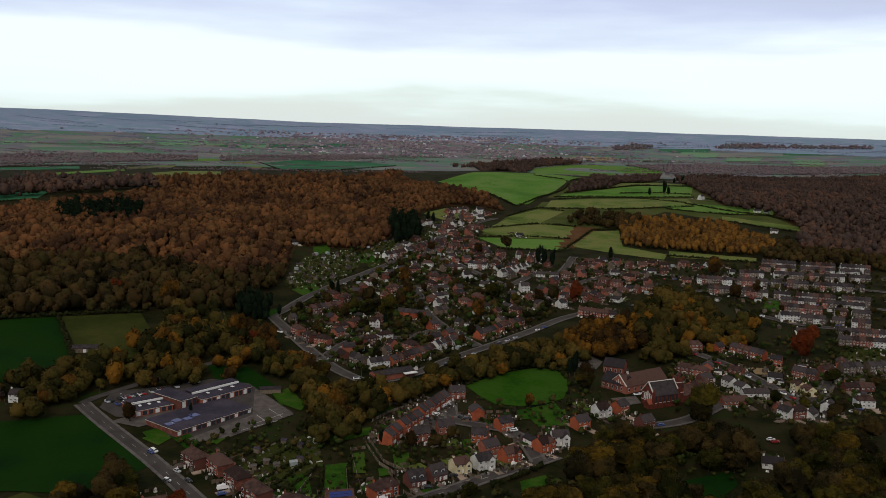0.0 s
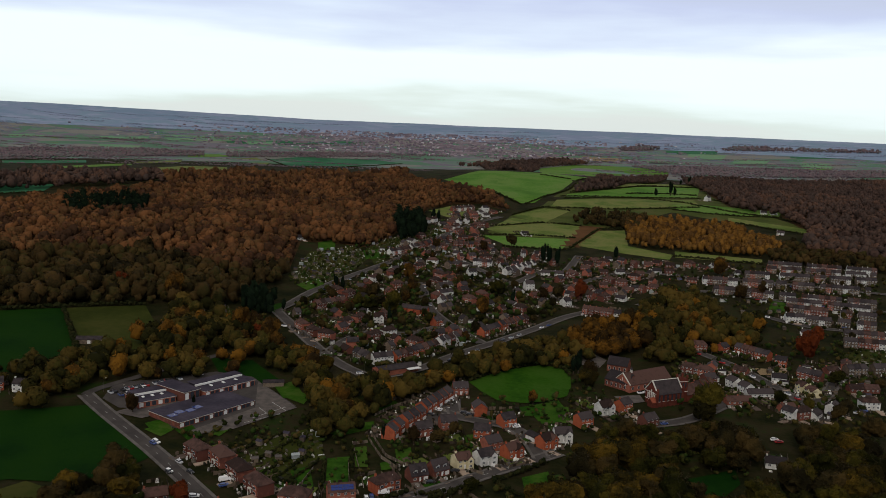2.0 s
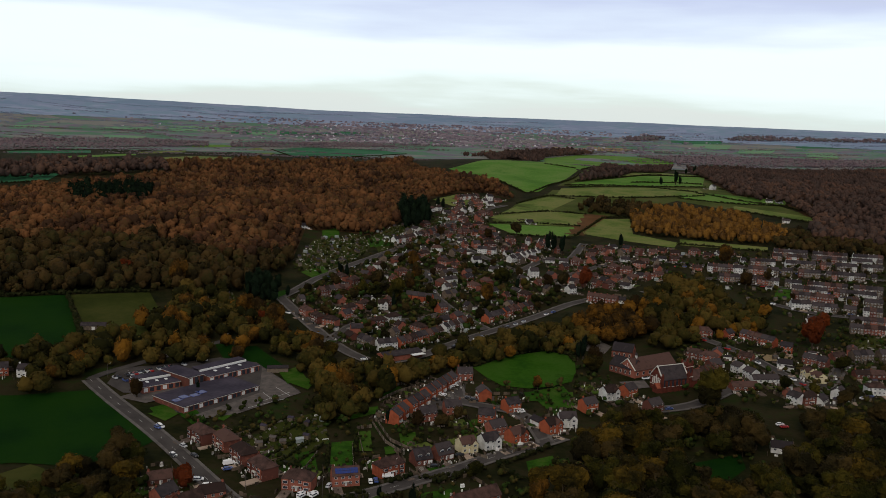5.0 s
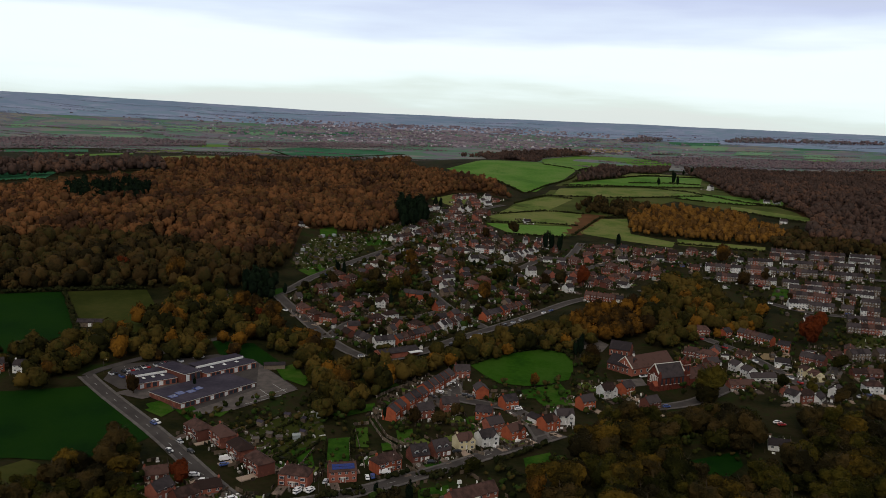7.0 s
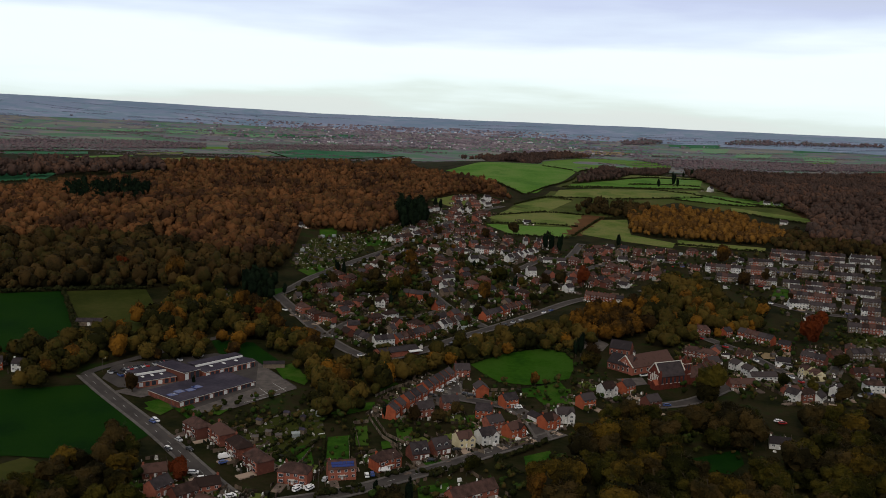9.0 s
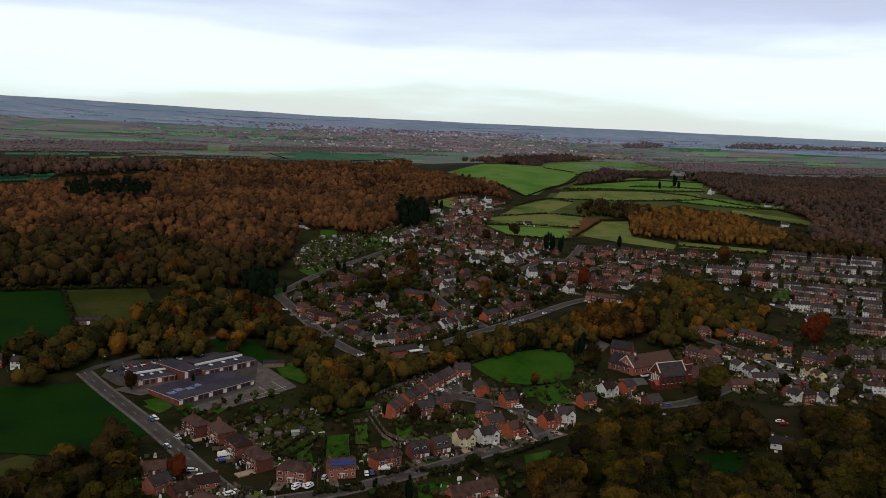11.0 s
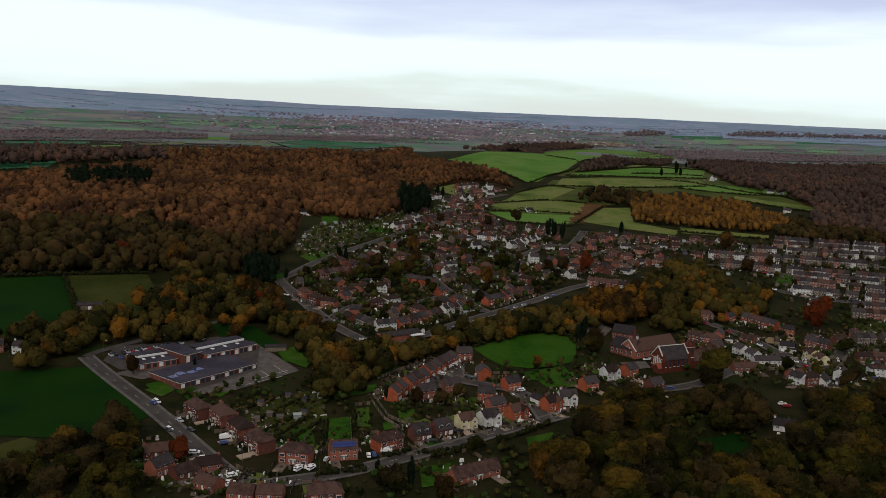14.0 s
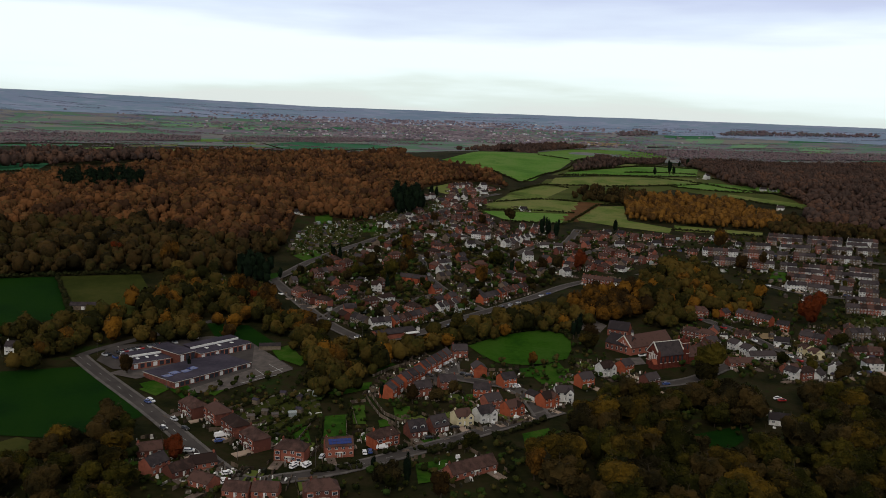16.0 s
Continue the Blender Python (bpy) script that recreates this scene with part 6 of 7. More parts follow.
M_SHRUB = mat("mixed_shrubs", ((0.013, 0.017, 0.005), (0.034, 0.038, 0.011), (0.062, 0.042, 0.017), (0.024, 0.042, 0.011)), 0.12, 1.0, 0.6, 16, island=0.2, tint=0.6)
bushes([(53.0, 367.1), (69.1, 400.4), (86.3, 420.8), (129.8, 434.0), (102.9, 332.8), (130.3, 325.7), (150.9, 373.6), (201.9, 430.3), (256.3, 428.2), (185.8, 299.6), (46.6, 285.3)], 7, 3.0, M_SHRUB, "dark undergrowth between the trees", 62)
bushes([(-174.4, 314.2), (-156.3, 335.5), (-139.2, 362.6), (-119.0, 334.9), (-109.2, 312.3), (-103.6, 269.6), (-147.7, 265.0)], 6, 2.6, M_SHRUB, "dark undergrowth at the field corner", 63)
bushes([(-123.3, 407.4), (-118.6, 419.9), (-73.4, 454.0), (-64.3, 474.7), (-43.6, 409.8), (-56.7, 423.0), (-91.7, 380.0)], 5.5, 2.0, M_SHRUB, "dark scrub behind the playground", 64)
bushes([(126.5, 418.1), (165.7, 418.8), (135.7, 331.4), (128.5, 320.6), (102.2, 327.5)], 6.5, 2.4, M_SHRUB, "dark undergrowth round the glade", 65)
bushes([(26.9, 486.5), (36.9, 473.0), (52.2, 470.3), (66.4, 475.0), (81.1, 488.9), (80.2, 493.9), (65.5, 481.8), (52.8, 477.1), (37.3, 479.9), (29.3, 489.9)], 4.0, 2.2, M_SHRUB, "dark shrubs along the edge of the green", 66)
bushes(ISLAND, 5.5, 2.8, M_SHRUB, "mixed dark shrubs between the houses", 51)
bushes([(-108.5, 384.6), (-78.8, 419.2), (-57.8, 430.9), (-30.6, 419.5), (-23.7, 369.5), (-46.5, 353.6), (-66.5, 357.0)], 5, 1.5, M_SHRUB, "mixed shrubs in long back gardens", 52)
bushes([(-26.6, 405.1), (-10.9, 422.6), (21.0, 435.5), (28.8, 413.1), (-9.2, 385.3)], 5, 1.8, M_SHRUB, "dark shrubs between the gardens", 53)
bushes([(18.7, 470.6), (44.1, 470.0), (77.1, 479.9), (82.7, 453.0), (60.0, 441.2), (35.9, 437.7)], 5, 1.8, M_SHRUB, "shrubs round the green", 54)
bushes([(86.3, 547.9), (105.7, 494.3), (117.5, 457.7), (87.7, 428.7), (72.1, 442.9)], 5, 2.0, M_SHRUB, "shrubs beside the church", 55)
bushes([(170.7, 589.1), (267.3, 634.3), (333.6, 598.8), (255.0, 448.0), (204.1, 442.6), (182.3, 465.9), (139.9, 460.7), (143.1, 510.3)], 6, 2.2, M_SHRUB, "dark shrubs round the cottages", 56)
bushes([(135, 910), (243.6, 890.5), (333.2, 878.4), (446.3, 817.1), (333.6, 598.8), (278.6, 620.7), (259.1, 683.0), (241.5, 779.9), (182.6, 770.0), (129.6, 696.9), (95.0, 761.2)], 8, 2.2, M_SHRUB, "dark shrubs between the terraces", 57)
bushes([(-129.2, 721.7), (-120.0, 852.5), (-80, 902), (-48, 957), (16, 1121), (54, 1161), (58, 935), (108.4, 888.2), (123.4, 823.5), (67.5, 801.2), (14.9, 887.0), (-21, 918), (-65.7, 811.4), (-101.0, 724.3)], 7, 2.2, M_SHRUB, "shrubs among allotments and gardens", 58)
bushes([(-122.3, 343.1), (-98.2, 340.5), (-70.5, 312.1), (-61.6, 274.0), (-101.8, 269.8), (-109.2, 312.3)], 5, 1.6, M_SHRUB, "dark shrubs in the yards", 59)
bushes([(-63.3, 298.8), (-28.9, 324.7), (2.0, 345.1), (52.5, 373.5), (63.1, 395.9), (62.0, 368.3), (48.4, 336.9), (42.6, 284.9), (-57.9, 274.4)], 5.5, 2.0, M_SHRUB, "dark shrubs below the street", 60)
bushes([(-186.8, 601.8), (-157.6, 644.5), (-122.6, 640.6), (-132.2, 589.9), (-165.9, 558.6)], 6, 2.0, M_SHRUB, "dark shrubs beside allotments", 61)

# ---- plots ----
def joined_boxes(name, items, material, label, category):
    """Many small bodies in one mesh: each x, y, turn, length, depth, height, with the top drawn in a little."""
    verts, faces = [], []
    for x, y, turn, l, d, h, k in items:
        c, s, z = math.cos(radians(turn)), math.sin(radians(turn)), float(height(x, y)) + 0.3
        b = len(verts)
        for up, q in ((-0.5, 1), (h, k)):
            for sx, sy in ((-1, -1), (1, -1), (1, 1), (-1, 1)):
                u, w = sx * l / 2 * q, sy * d / 2 * q
                verts.append((x + u * c - w * s, y + u * s + w * c, z + up))
        faces += [tuple(b + i for i in q) for q in ((4, 5, 6, 7), (0, 1, 5, 4), (1, 2, 6, 5), (2, 3, 7, 6), (3, 0, 4, 7))]
    tagged(new(name, mesh_of(name, verts, faces, material)), label, category, kind="stuff")


PLOT_RNG = random.Random(12)
panels, clutter, paving, lawns = [], [], [], []
for x, y, turn, w in PLOTS:
    c, s = math.cos(radians(turn)), math.sin(radians(turn))

    def spot(u, v):
        return x + u * c - v * s, y + u * s + v * c

    far_off = math.hypot(x, y) > 1150
    back = PLOT_RNG.uniform(10, 20) if w > 6 else PLOT_RNG.uniform(8, 14)
    for side in (-1, 1):
        for k in range(int((back + 6) / 1.9)):
            if PLOT_RNG.random() < 0.72 and not far_off:
                px, py = spot(side * (w / 2 + (1.1 if w > 6 else 0)), 4.3 + k * 1.9 if k * 1.9 < back else -4.6 - (k * 1.9 - back))
                panels.append((px, py, turn + 90, 1.8, 0.12, PLOT_RNG.uniform(0.9, 1.6), 1.0))
    for k in range(int(w / 1.9)):
        if PLOT_RNG.random() < 0.6 and not far_off:
            px, py = spot(-w / 2 + k * 1.9 + 0.9, 4.3 + back)
            panels.append((px, py, turn, 1.8, 0.12, PLOT_RNG.uniform(1.0, 1.6), 1.0))
    for k in range(18 if w > 6 else 11):
        v = PLOT_RNG.uniform(5, 4 + back) if PLOT_RNG.random() < 0.65 else -PLOT_RNG.uniform(5, 9)
        px, py = spot(PLOT_RNG.uniform(-w / 2, w / 2), v)
        big = PLOT_RNG.random()
        clutter.append((px, py, turn + PLOT_RNG.choice([0, 90, 30]), 0.4 + 2.4 * big ** 3, 0.4 + 1.3 * PLOT_RNG.random() ** 2, PLOT_RNG.uniform(0.3, 1.6), PLOT_RNG.choice([0.6, 0.85, 1.0])))
    paving.append((*spot(PLOT_RNG.uniform(-0.3, 0.3) * w, 6), turn, w * PLOT_RNG.uniform(0.5, 0.95), PLOT_RNG.uniform(2, 4), 0.14, 1.0))
    if PLOT_RNG.random() < 0.75:
        lawns.append((*spot(PLOT_RNG.uniform(-0.1, 0.1) * w, 5 + back * 0.55), turn, w * PLOT_RNG.uniform(0.55, 0.9), back * PLOT_RNG.uniform(0.45, 0.8), 0.12, 1.0))
    if w > 6:
        paving.append((*spot(PLOT_RNG.choice([-0.3, 0.3]) * w, -8), turn, PLOT_RNG.uniform(2.6, 4.5), 8, 0.16, 1.0))
M_FENCES = mat("mixed_fence_boards", ((0.03, 0.024, 0.018), (0.07, 0.054, 0.04), (0.13, 0.1, 0.076)), 0.2, 0.9, island=0.7)
M_CLUTTER = mat("mixed_garden_things", ((0.015, 0.016, 0.01), (0.04, 0.036, 0.024), (0.085, 0.074, 0.058), (0.22, 0.2, 0.18), (0.75, 0.75, 0.74)), 0.2, 0.7, island=1.1, spread=(0.1, 0.95))
M_SLABS = mat("mixed_paving_slabs", ((0.09, 0.07, 0.06), (0.18, 0.14, 0.115), (0.32, 0.25, 0.2)), 0.2, 0.9, island=0.8)
joined_boxes("garden_fences", panels, M_FENCES, "weathered brown board fences between the gardens", "fences")
# random blocks added for a speckled look; they model no known things
joined_boxes("garden_clutter", clutter, M_CLUTTER, "random small blocks added as specks in gardens", "garden things")
M_LAWNS = mat("mixed_lawns", ((0.02, 0.042, 0.008), (0.045, 0.08, 0.015), (0.08, 0.1, 0.028)), 0.1, 1.0, 0.1, 8, island=0.8)
joined_boxes("garden_lawns", lawns, M_LAWNS, "small green lawns behind the houses", "lawns")
joined_boxes("garden_paving", paving, M_SLABS, "brown and grey paved patios and drives", "paving")


M_PLOT = mat("allotment_things", ((0.018, 0.022, 0.009), (0.045, 0.045, 0.026), (0.09, 0.08, 0.062), (0.17, 0.155, 0.135), (0.6, 0.6, 0.58)), 0.2, 0.8, island=0.95, spread=(0.05, 1.0))


def allotment(poly, gap, seed, turn):
    rs = random.Random(seed)
    items = []
    for x, y in scatter(poly, gap, seed):
        items.append((x, y, turn + rs.choice([0, 90]) + rs.uniform(-6, 6), rs.uniform(0.5, 3.4), rs.uniform(0.3, 1.2), rs.uniform(0.2, 1.0), rs.choice([0.7, 1.0])))
    patch("allotment_ground", poly, M_ROUGH, "rough grass and dug beds of the allotments", "allotment", 0.2, 10, "structure")
    joined_boxes("allotment_beds", items, M_PLOT, "allotment frames, beds, canes and water butts", "allotment")


allotment([(-132.5, 752.9), (-127.7, 848.4), (-90.4, 888.8), (-65.2, 867.8), (-86.7, 764.3), (-110.5, 724.1)], 4.2, 81, 20)
allotment([(-189.0, 608.7), (-158.4, 647.7), (-142.8, 601.3), (-167.8, 564.8)], 5, 82, 0)
allotment([(-91.4, 378.6), (-77.6, 413.2), (-57.8, 430.9), (-50.5, 390.0), (-67.7, 363.2)], 4.5, 83, 35)
allotment([(-82, 918), (-11, 1016), (16, 1147), (16, 1021), (-21, 928), (-61.4, 823.8)], 5.5, 84, 10)
allotment([(290.1, 600.3), (349.6, 629.5), (318.6, 569.9), (280.6, 562.4)], 5, 85, -30)
allotment([(-121.0, 349.3), (-97.4, 337.8), (-77.1, 321.3), (-77.6, 306.4), (-105.1, 312.8)], 4.5, 86, -30)

# ---- hedges ----
for ends in ([(219.0, 1444.3), (336.0, 1577.4), (428.9, 1731.7)], [(327.6, 1611.3), (612.1, 2327.0)], [(185.9, 1349.3), (279.3, 1389.2), (338.5, 1378.2), (387.1, 1333.7)], [(381.9, 1315.4), (425.2, 1244.2), (472.7, 1202.8)], [(450.5, 1429.0), (483.6, 1343.0), (517.4, 1288.1)], [(311.2, 1457.9), (399.4, 1512.3), (447.8, 1513.5)], [(470.0, 1195.5), (496.5, 1149.7)], [(190, 1329), (435, 1452)], [(167, 1247), (261, 1248), (385, 1283)], [(212, 1420), (324, 1561), (574, 1925)], [(124, 1265), (204, 1433), (242, 1562)], [(97, 1170), (148, 1242), (184, 1223)],
             [(65, 1076), (133, 1117), (181, 1105)], [(49, 1011), (110, 1024), (161, 1016)], [(198, 1079), (147, 955)], [(71, 946), (139, 940)], [(201, 1084), (236, 1089)],
             [(337, 1256), (407, 1218), (478, 1208)], [(390, 1165), (467, 1076)], [(73, 1406), (117, 1263)], [(189, 1681), (243, 1638)], [(250, 1615), (683, 2645)],
             [(253, 928), (339.6, 896.4)], [(-385, 2184), (-269, 2283), (-123, 2702)], [(-540, 2671), (-385, 2184)], [(-612, 1071), (-526, 1142)]):
    hedge(ends, 3.4, 2.8)
for ends in ([(21.3, 510.2), (30.6, 520.8), (41.1, 532.0), (56.2, 543.0), (70.9, 550.4), (83.2, 543.4), (86.4, 530.4)], [(-368.6, 574.8), (-270.9, 611.9), (-217.3, 632.5)], [(-269.6, 610.7), (-222.8, 523.8)]):
    hedge(ends, 4.0, 3.6, "dark uneven hedge round the green")
for ends in ([(29.5, 370.6), (40.9, 380.8), (55.6, 395.6)], [(29.5, 370.6), (34.3, 360.3), (40.2, 357.2)], [(1.3, 349.2), (11.4, 356.4)], [(-46.2, 325.4), (-28.5, 336.6)], [(14.9, 363.1), (22.9, 365.3)], [(-5.5, 352.1), (10.2, 358.6)], [(-18.4, 347.8), (-9.2, 354.2)], [(-44.2, 326.7), (-26.5, 332.7)]):
    hedge(ends, 3.2, 3.0, "dark clipped hedge along the street")
for ends in ([(-68.7, 363.6), (-58.2, 390.7)], [(-75.7, 367.5), (-62.0, 397.9)], [(-82.3, 380.7), (-67.1, 412.4)], [(-63.0, 359.0), (-52.2, 386.2)], [(-35.4, 375.2), (-38.6, 400.7)], [(-47.2, 359.3), (-49.9, 387.9)], [(-90.7, 394.6), (-73.9, 419.3)]):
    hedge(ends, 1.8, 1.9, "long dark garden hedge")


# ---- sheds, greenhouses, fences ----
def shed_template(w, d, h, wall, roof, name, label):
    bm = gable_walls(w, d, h, h + 0.6)
    me = bpy.data.meshes.new(name)
    bm.to_mesh(me)
    me.materials.append(wall)
    s = tagged(new(name, me), label, name.replace("_", " "))
    part("roof", gable_roof(w, d, h, h + 0.6, 0.15, thick=0.08), roof, s)
    s.matrix_basis = pose(0, -3000, -250)
    return s


M_PALE_GLASS = plain("greenhouse_glass", (0.26, 0.29, 0.29), 0.15, 0, 0.2)
SHEDS = [shed_template(3.0, 2.4, 2.0, M_SHED, M_FLAT, "shed", "weathered wooden garden shed with felt roof"),
         shed_template(3.6, 2.4, 1.9, M_PALE_GLASS, M_PALE_GLASS, "greenhouse", "pale glass garden greenhouse"),
         shed_template(5.2, 3.0, 2.3, M_RENDER, M_SLATE, "garage", "small white rendered garage with grey roof"),
         shed_template(3.0, 2.4, 2.0, M_SHED, M_PAVE, "shed", "wooden shed with pale grey roof")]


def sheds(poly, gap, kinds, seed, group, keep=0.7):
    rs = np.random.RandomState(seed)
    for x, y in free(scatter(poly, gap, seed), 1.0):
        if rs.rand() < keep:
            s = copy_thing(SHEDS[kinds[rs.randint(len(kinds))]], pose(x, y, float(height(x, y)) + 0.15, 0, 0, rs.choice([0, 90, 20, -20]) + rs.uniform(-8, 8)))
            tagged(s, group=group)


sheds([(-132.5, 752.9), (-127.7, 848.4), (-90.4, 888.8), (-70.7, 865.2), (-88.1, 775.6), (-111.5, 730.0)], 12, [0, 0, 0, 3, 1], 71, "allotment sheds", 0.75)
sheds([(-187.5, 617.0), (-157.6, 644.5), (-146.5, 600.1), (-169.6, 571.1)], 10, [0, 1, 3], 72, "allotment sheds")
sheds([(-92.6, 383.4), (-78.1, 415.4), (-57.8, 430.9), (-52.3, 393.4), (-71.4, 369.2)], 12, [0, 1, 3], 73, "garden sheds")
sheds(ISLAND, 17, [0, 1, 2, 3, 2], 74, "garden sheds", 0.55)
sheds([(241.6, 798.9), (288.0, 765.3), (413.2, 752.8), (333.6, 598.8), (283.0, 621.2), (252.6, 664.6)], 17, [0, 2, 3, 2], 75, "garden sheds", 0.6)
sheds([(132.7, 894.7), (243.6, 890.5), (328.0, 863.9), (446.3, 817.1), (355.7, 806.9), (182.6, 770.0)], 17, [0, 2, 3, 1], 76, "garden sheds", 0.6)
sheds([(167.2, 561.4), (251.3, 573.9), (326.0, 584.2), (274.9, 486.1), (198.5, 458.9), (155.7, 471.8)], 18, [0, 2, 3], 77, "garden sheds", 0.6)
sheds([(-82, 918), (-11, 1016), (54, 1161), (58, 935), (3.5, 859.5), (-61.4, 823.8)], 15, [0, 1, 2, 3], 78, "garden sheds", 0.7)


def fence(pts, label="weathered board fence between gardens"):
    line = [Vector((*p, 0)) for p in pts]
    f = thing("fence", line[0].x, line[0].y, 0, label, "fence")
    inv = f.matrix_basis.inverted()
    for a, b in zip(line, line[1:]):
        n = max(1, round((b - a).length / 1.83))
        turn = math.degrees(math.atan2(b.y - a.y, b.x - a.x))
        for i in range(n):
            p = a.lerp(b, i / n)
            at = inv @ pose(p.x, p.y, float(height(p.x, p.y)), 0, 0, turn)
            o = new("panel", FENCE_PANEL)
            o.parent, o.matrix_basis = f, at
            if i % 4 == 0:
                o = new("post", FENCE_POST)
                o.parent, o.matrix_basis = f, at


bm = box(0.05, -0.03, 0.1, 1.78, 0.03, 1.75)
add_box(bm, 0.05, -0.05, 1.7, 1.78, 0.05, 1.8)
FENCE_PANEL = bpy.data.meshes.new("panel")
bm.to_mesh(FENCE_PANEL)
FENCE_PANEL.materials.append(M_SHED)
bm = box(-0.05, -0.05, -0.3, 0.05, 0.05, 1.9)
FENCE_POST = bpy.data.meshes.new("post")
bm.to_mesh(FENCE_POST)
FENCE_POST.materials.append(M_TRIM)
for pts in ([(-31.9, 416.7), (-23.4, 392.4), (-15.4, 380.8)], [(-30.2, 420.8), (-21.4, 394.9), (-10.3, 383.5)], [(-57.1, 353.2), (-53.4, 376.7)], [(-34.6, 355.5), (-39.0, 389.2)], [(-28.9, 359.2), (-38.8, 408.2), (-31.4, 411.3)],
            [(-30.9, 447.6), (-22.7, 460.6), (-12.2, 471.6)], [(-12.2, 471.6), (-20.4, 475.4), (-31.8, 459.3)], [(-48.3, 342.0), (-47.2, 351.1)], [(-99.0, 318.2), (-92.4, 329.4)], [(24.5, 377.9), (18.3, 382.2)],
            [(36.7, 386.2), (44.2, 396.7)], [(-10.7, 361.0), (-5.6, 355.2)], [(-25.1, 451.1), (-17.3, 445.8)], [(-95.3, 391.8), (-88.9, 398.4)], [(-79.4, 367.1), (-74.1, 378.0)]):
    fence(pts)


# ---- cars ----
def car_template(paint, label, van=False, far=False):
    c = tagged(new("van" if van else "car"), label, "van" if van else "car")
    l, w, h = (5.2, 1.95, 1.0) if van else (4.3, 1.78, 0.78)
    part("body", add_box(bmesh.new(), -l / 2, -w / 2, 0.12 if far else 0.3, l / 2, w / 2, 0.3 + h, 0.14), paint, c)
    bm = bmesh.new()
    x0, x1, top = (-l / 2 + 0.05, l / 2 - 1.1, 2.1) if van else (-l / 2 + 0.35, l / 2 - 1.25, 1.48)
    lo = [bm.verts.new(p) for p in ((x0, -w / 2 + 0.06, h + 0.25), (x1 + 0.4, -w / 2 + 0.06, h + 0.25), (x1 + 0.4, w / 2 - 0.06, h + 0.25), (x0, w / 2 - 0.06, h + 0.25))]
    hi = [bm.verts.new(p) for p in ((x0 + 0.25, -w / 2 + 0.2, top), (x1 - 0.3, -w / 2 + 0.2, top), (x1 - 0.3, w / 2 - 0.2, top), (x0 + 0.25, w / 2 - 0.2, top))]
    bm.faces.new(hi)
    for i in range(4):
        j = (i + 1) % 4
        bm.faces.new((lo[i], lo[j], hi[j], hi[i]))
    cabin = part("cabin", bm, paint if van else M_GLASS, c)
    if far:
        c.matrix_basis = pose(0, -3000, -260)
        return c
    part("roof_panel", box(x0 + 0.22, -w / 2 + 0.18, top - 0.03, x1 - 0.28, w / 2 - 0.18, top + 0.04, 0.02), paint, cabin)
    if not far:
        part("windscreen", box(x1 - 0.1, -w / 2 + 0.25, h + 0.4, x1 + 0.25, w / 2 - 0.25, top - 0.35, 0.03), M_GLASS, cabin)
    for x in (-l * 0.31, l * 0.31):
        for y in (-w / 2 + 0.08, w / 2 - 0.08):
            bm = bmesh.new()
            bmesh.ops.create_cone(bm, cap_ends=True, segments=12, radius1=0.32, radius2=0.32, depth=0.22, matrix=Matrix.Translation((x, y, 0.32)) @ Matrix.Rotation(radians(90), 4, "X"))
            part("tyre", bm, M_TYRE, c)
    for y in (-0.6, 0.6) if not far else ():
        part("headlight", box(l / 2 - 0.06, y - 0.2, 0.7, l / 2 + 0.02, y + 0.2, 0.88), M_WHITE, c)
    c.matrix_basis = pose(0, -3000, -260)
    return c


CARS = [car_template(p, n) for p, n in zip(M_CAR, ("white hatchback car parked on asphalt", "silver saloon car parked on asphalt", "black car parked on asphalt", "dark blue car parked on asphalt", "red car parked on asphalt"))]
FAR_CARS = [car_template(p, c["label"], far=True) for p, c in zip(M_CAR, CARS)]
VAN = car_template(M_CAR[0], "white panel van parked on a drive", True)
CAR_RNG = random.Random(4)


def park(place, turn, which=None):
    x, y = place
    c = VAN if which == "van" else (CARS if math.hypot(x, y) < 480 else FAR_CARS)[CAR_RNG.choice([0, 0, 1, 1, 2, 3, 4]) if which is None else which]
    copy_thing(c, pose(x, y, float(height(x, y)) + 0.46, 0, 0, turn))


def park_along(ends, count, sideways=False, keep=0.8):
    (ax, ay), (bx, by) = ends
    turn = math.degrees(math.atan2(by - ay, bx - ax)) + (90 if sideways else 0)
    for i in range(count):
        if CAR_RNG.random() < keep:
            t = (i + 0.5) / count
            park((ax + (bx - ax) * t, ay + (by - ay) * t), turn + CAR_RNG.choice([0, 180]) + CAR_RNG.uniform(-4, 4))


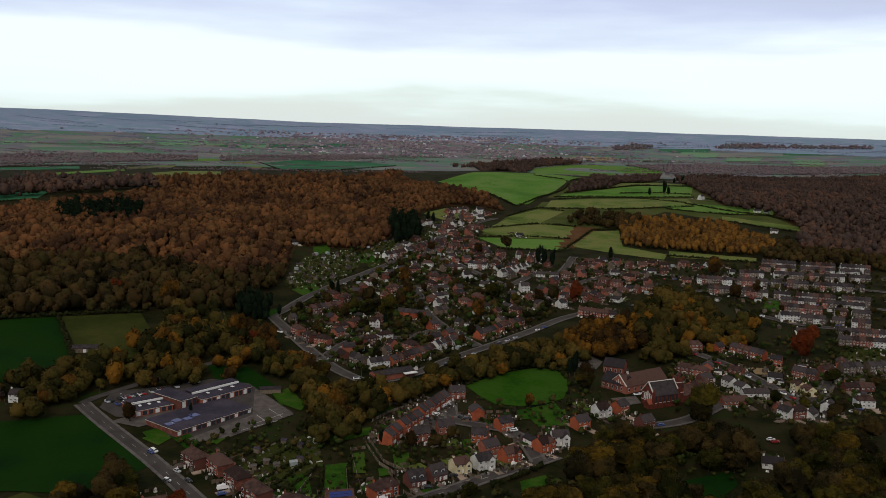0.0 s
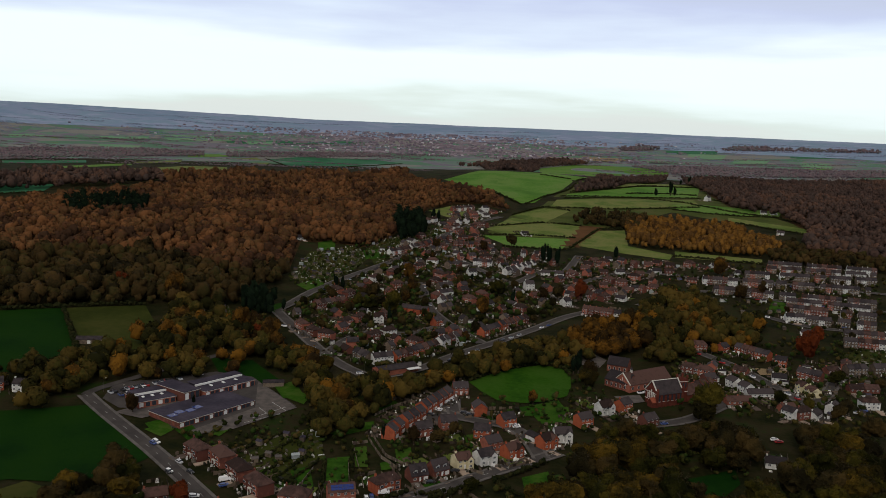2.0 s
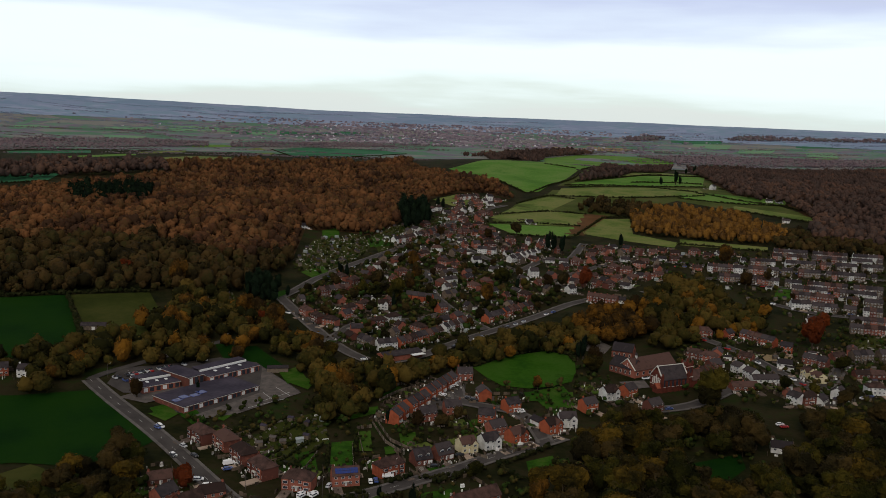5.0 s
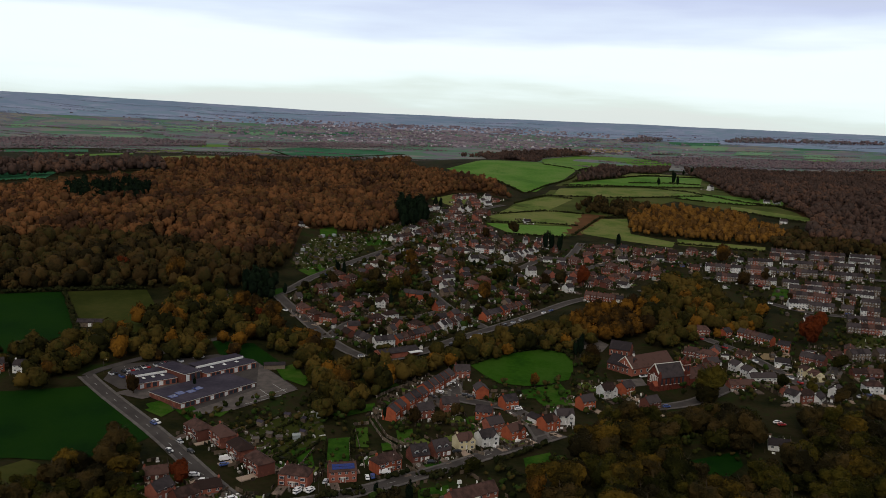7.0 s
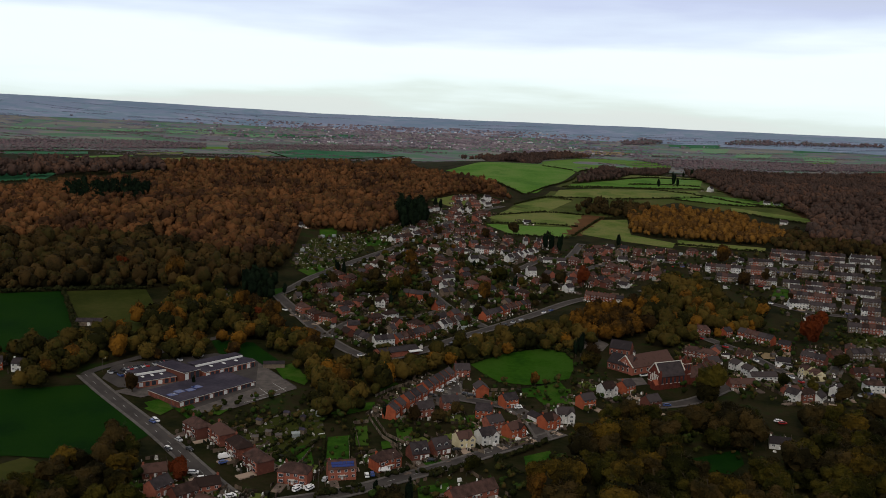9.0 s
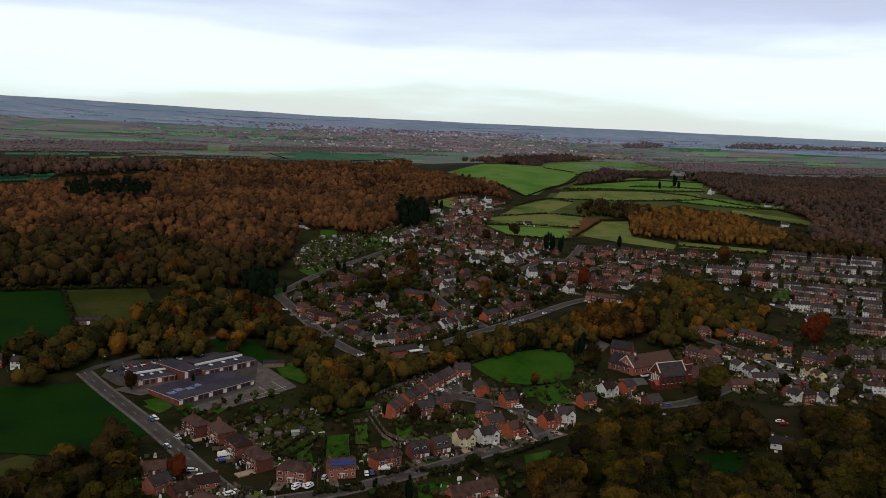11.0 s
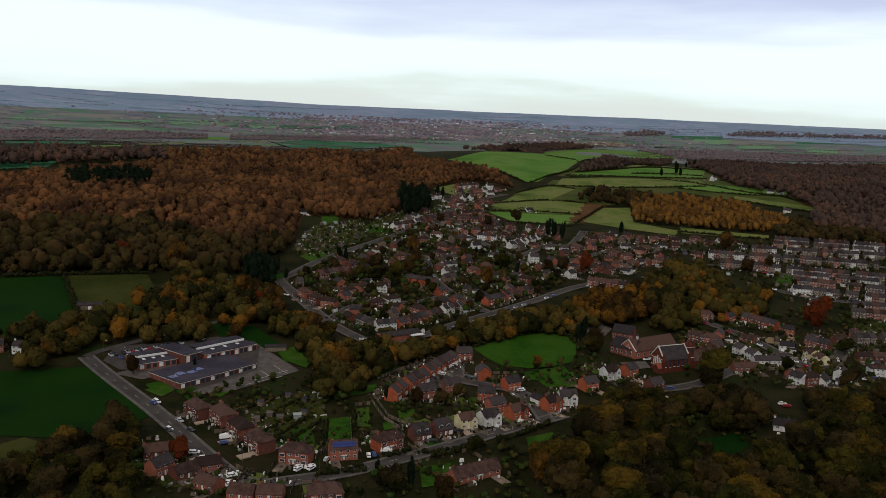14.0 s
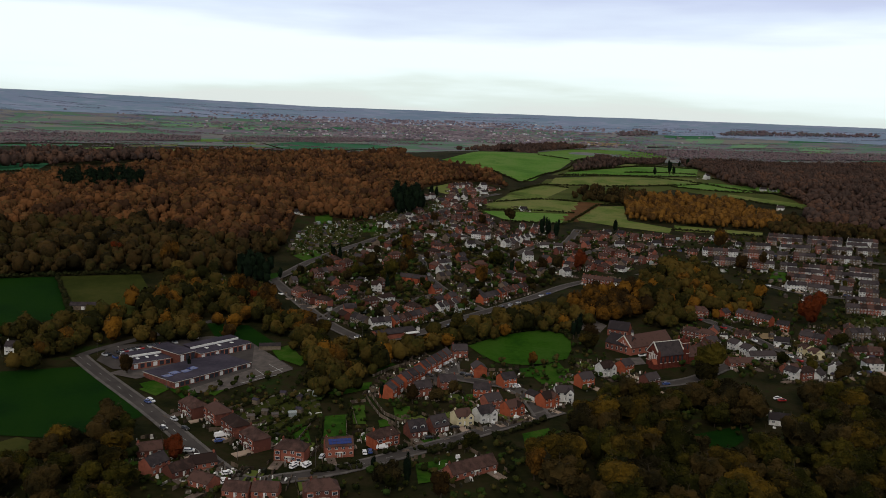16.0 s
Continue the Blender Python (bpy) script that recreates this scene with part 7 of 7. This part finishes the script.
park((-132.1, 397.8), -42, 0)
park((-114.9, 376.4), -42, 1)
park((-116.3, 365.2), -50, 2)
park((-106.9, 366.2), -42, 2)
park((-89.9, 359.5), 30, "van")
park((-88.9, 353.8), 30, 3)
for place, turn, which in (((-98.2, 342.0), 10, 0), ((-92.7, 336.1), 25, 0), ((-89.1, 336.4), 25, 0), ((-77.7, 321.6), 30, 0), ((-76.2, 313.6), 30, 0), ((-53.3, 330.3), 60, 0), ((-48.3, 331.8), 60, 0),
                           ((-43.5, 341.3), 80, 1), ((-26.6, 347.1), 100, 0), ((-24.4, 348.5), 100, 3), ((-19.7, 353.2), 10, "van"), ((0.3, 366.6), 10, 2), ((-5.6, 423.6), 10, "van"),
                           ((3.6, 459.3), 30, 0), ((9.9, 474.5), 30, 0), ((-5.3, 447.3), 15, 1), ((-0.9, 451.4), -20, 2), ((-7.3, 462.6), 20, 3), ((17.5, 456.3), -10, 2), ((20.5, 453.9), -10, 2),
                           ((44.9, 439.0), 20, 0), ((44.9, 403.6), 20, 0), ((11.7, 380.1), 20, 2), ((-139.4, 546.7), 0, 1), ((-108.7, 604.9), -40, 0), ((124.6, 501.2), 20, 0), ((129.4, 503.0), 20, 1),
                           ((212.3, 595.8), 10, 0), ((179.7, 433.4), 10, 0), ((180.9, 430.4), 10, 4), ((212.1, 483.6), 20, 0), ((195.1, 506.8), 0, 0), ((249.6, 481.3), 10, 3), ((244.0, 477.8), 20, 0)):
    park(place, turn, which)
for place, turn, which in (((-5.6, 449.4), 20, 1), ((3.9, 458.2), 60, 0), ((6.8, 473.7), 10, 1), ((10.0, 480.4), 10, 0), ((44.4, 406.3), 20, 0), ((44.5, 441.3), 10, 0), ((-133.0, 398.9), -42, 0), ((-133.4, 396.4), -42, 3), ((-98.8, 342.3), 10, 0), ((-93.2, 337.1), 20, 0), ((-89.8, 336.9), 25, 0), ((-77.9, 321.8), 25, 0), ((-77.0, 315.2), 10, 0), ((-116.3, 366.1), -42, 0), ((-53.7, 332.5), 60, 0), ((-48.8, 333.3), 60, 0)):
    park(place, turn, which)
park_along([(-178.4, 458.2), (-153.0, 482.0)], 15, True, 0.85)
park_along([(-171.7, 455.2), (-158.7, 470.9)], 8, True, 0.8)
park_along([(-148.8, 484.9), (-135.2, 500.3)], 6, True, 0.5)
for ends, n in (([(-105.7, 605.9), (-70.2, 539.8)], 5), ([(-47.7, 514.1), (-8.4, 524.8)], 9), ([(-6.7, 527.5), (36.6, 583.6)], 9), ([(38.8, 589.8), (102.8, 669.4)], 10), ([(-98.7, 708.9), (-64.0, 792.5)], 6), ([(-61.9, 798.7), (-21, 908)], 6),
                ([(-11.9, 761.9), (-4.3, 682.0)], 4), ([(14.8, 867.8), (66.6, 788.5)], 8), ([(179.0, 597.6), (200.2, 558.7)], 6), ([(201.5, 551.3), (219.5, 495.4)], 7), ([(115.1, 447.0), (142.2, 457.4)], 6), ([(146.4, 461.5), (204.1, 508.0)], 7),
                ([(155.2, 818.4), (254.0, 823.9)], 12), ([(265.1, 824.9), (395.1, 777.7)], 20), ([(245.7, 776.6), (370.1, 724.7)], 20), ([(269.4, 699.2), (346.6, 657.6)], 12), ([(-57.7, 590.4), (-27.1, 606.5)], 5)):
    park_along(ends, n, False, 0.45)

# ---- court lines ----
for ends in ([(-94.3, 435.4), (-80.0, 453.4)], [(-97.1, 428.3), (-81.2, 443.4)], [(-94.0, 450.4), (-83.5, 436.9)], [(-88.8, 459.5), (-79.1, 448.1)]):
    me = mesh_of("road_marking", *strip(smooth_line(ends, 4), 0.25, 0.5), M_LINE)
    tagged(new("road_marking", me), "faded white court line on the playground", "court line", kind="structure")

# ---- street lamps ----
def lamp_template():
    s = tagged(new("street_lamp"), "grey steel street lamp beside the road", "street lamp", "street lamps")
    verts, faces = [], []
    limb(verts, faces, (0, 0, -0.3), (0, 0, 7.5), 0.09, 0.06, 8)
    limb(verts, faces, (0, 0, 7.5), (1.2, 0, 7.9), 0.05, 0.04, 6)
    part("pole", mesh_of("pole", verts, faces, M_PAVE), M_PAVE, s)
    part("lantern", box(1.1, -0.14, 7.8, 1.8, 0.14, 7.98, 0.04), M_TRIM, s)
    s.matrix_basis = pose(0, -3000, -260)
    return s


LAMP = lamp_template()
for (x, y), turn in (((-130.4, 415.4), 0), ((-169.0, 452.0), 0), ((-77.2, 336.4), 40), ((-45.0, 332.1), 80), ((-16.4, 354.1), 80), ((9.1, 378.4), 80), ((31.7, 435.9), 60), ((11.4, 464.9), 0),
                     ((-182.3, 460.9), 0), ((-42.4, 513.0), 80), ((-1.4, 531.0), 80), ((49.0, 595.0), 80), ((196.2, 558.1), 0), ((223.0, 487.9), 0)):
    copy_thing(LAMP, pose(x, y, float(height(x, y)) + 0.3, 0, 0, turn))

# the patterns from which the repeats were copied are no part of the place
for pattern in [*T.values(), *T_FAR.values(), *(t for ts in TREES.values() for t in ts), *SHEDS, *CARS, *FAR_CARS, VAN, LAMP]:
    for o in (*pattern.children_recursive, pattern):
        bpy.data.objects.remove(o)
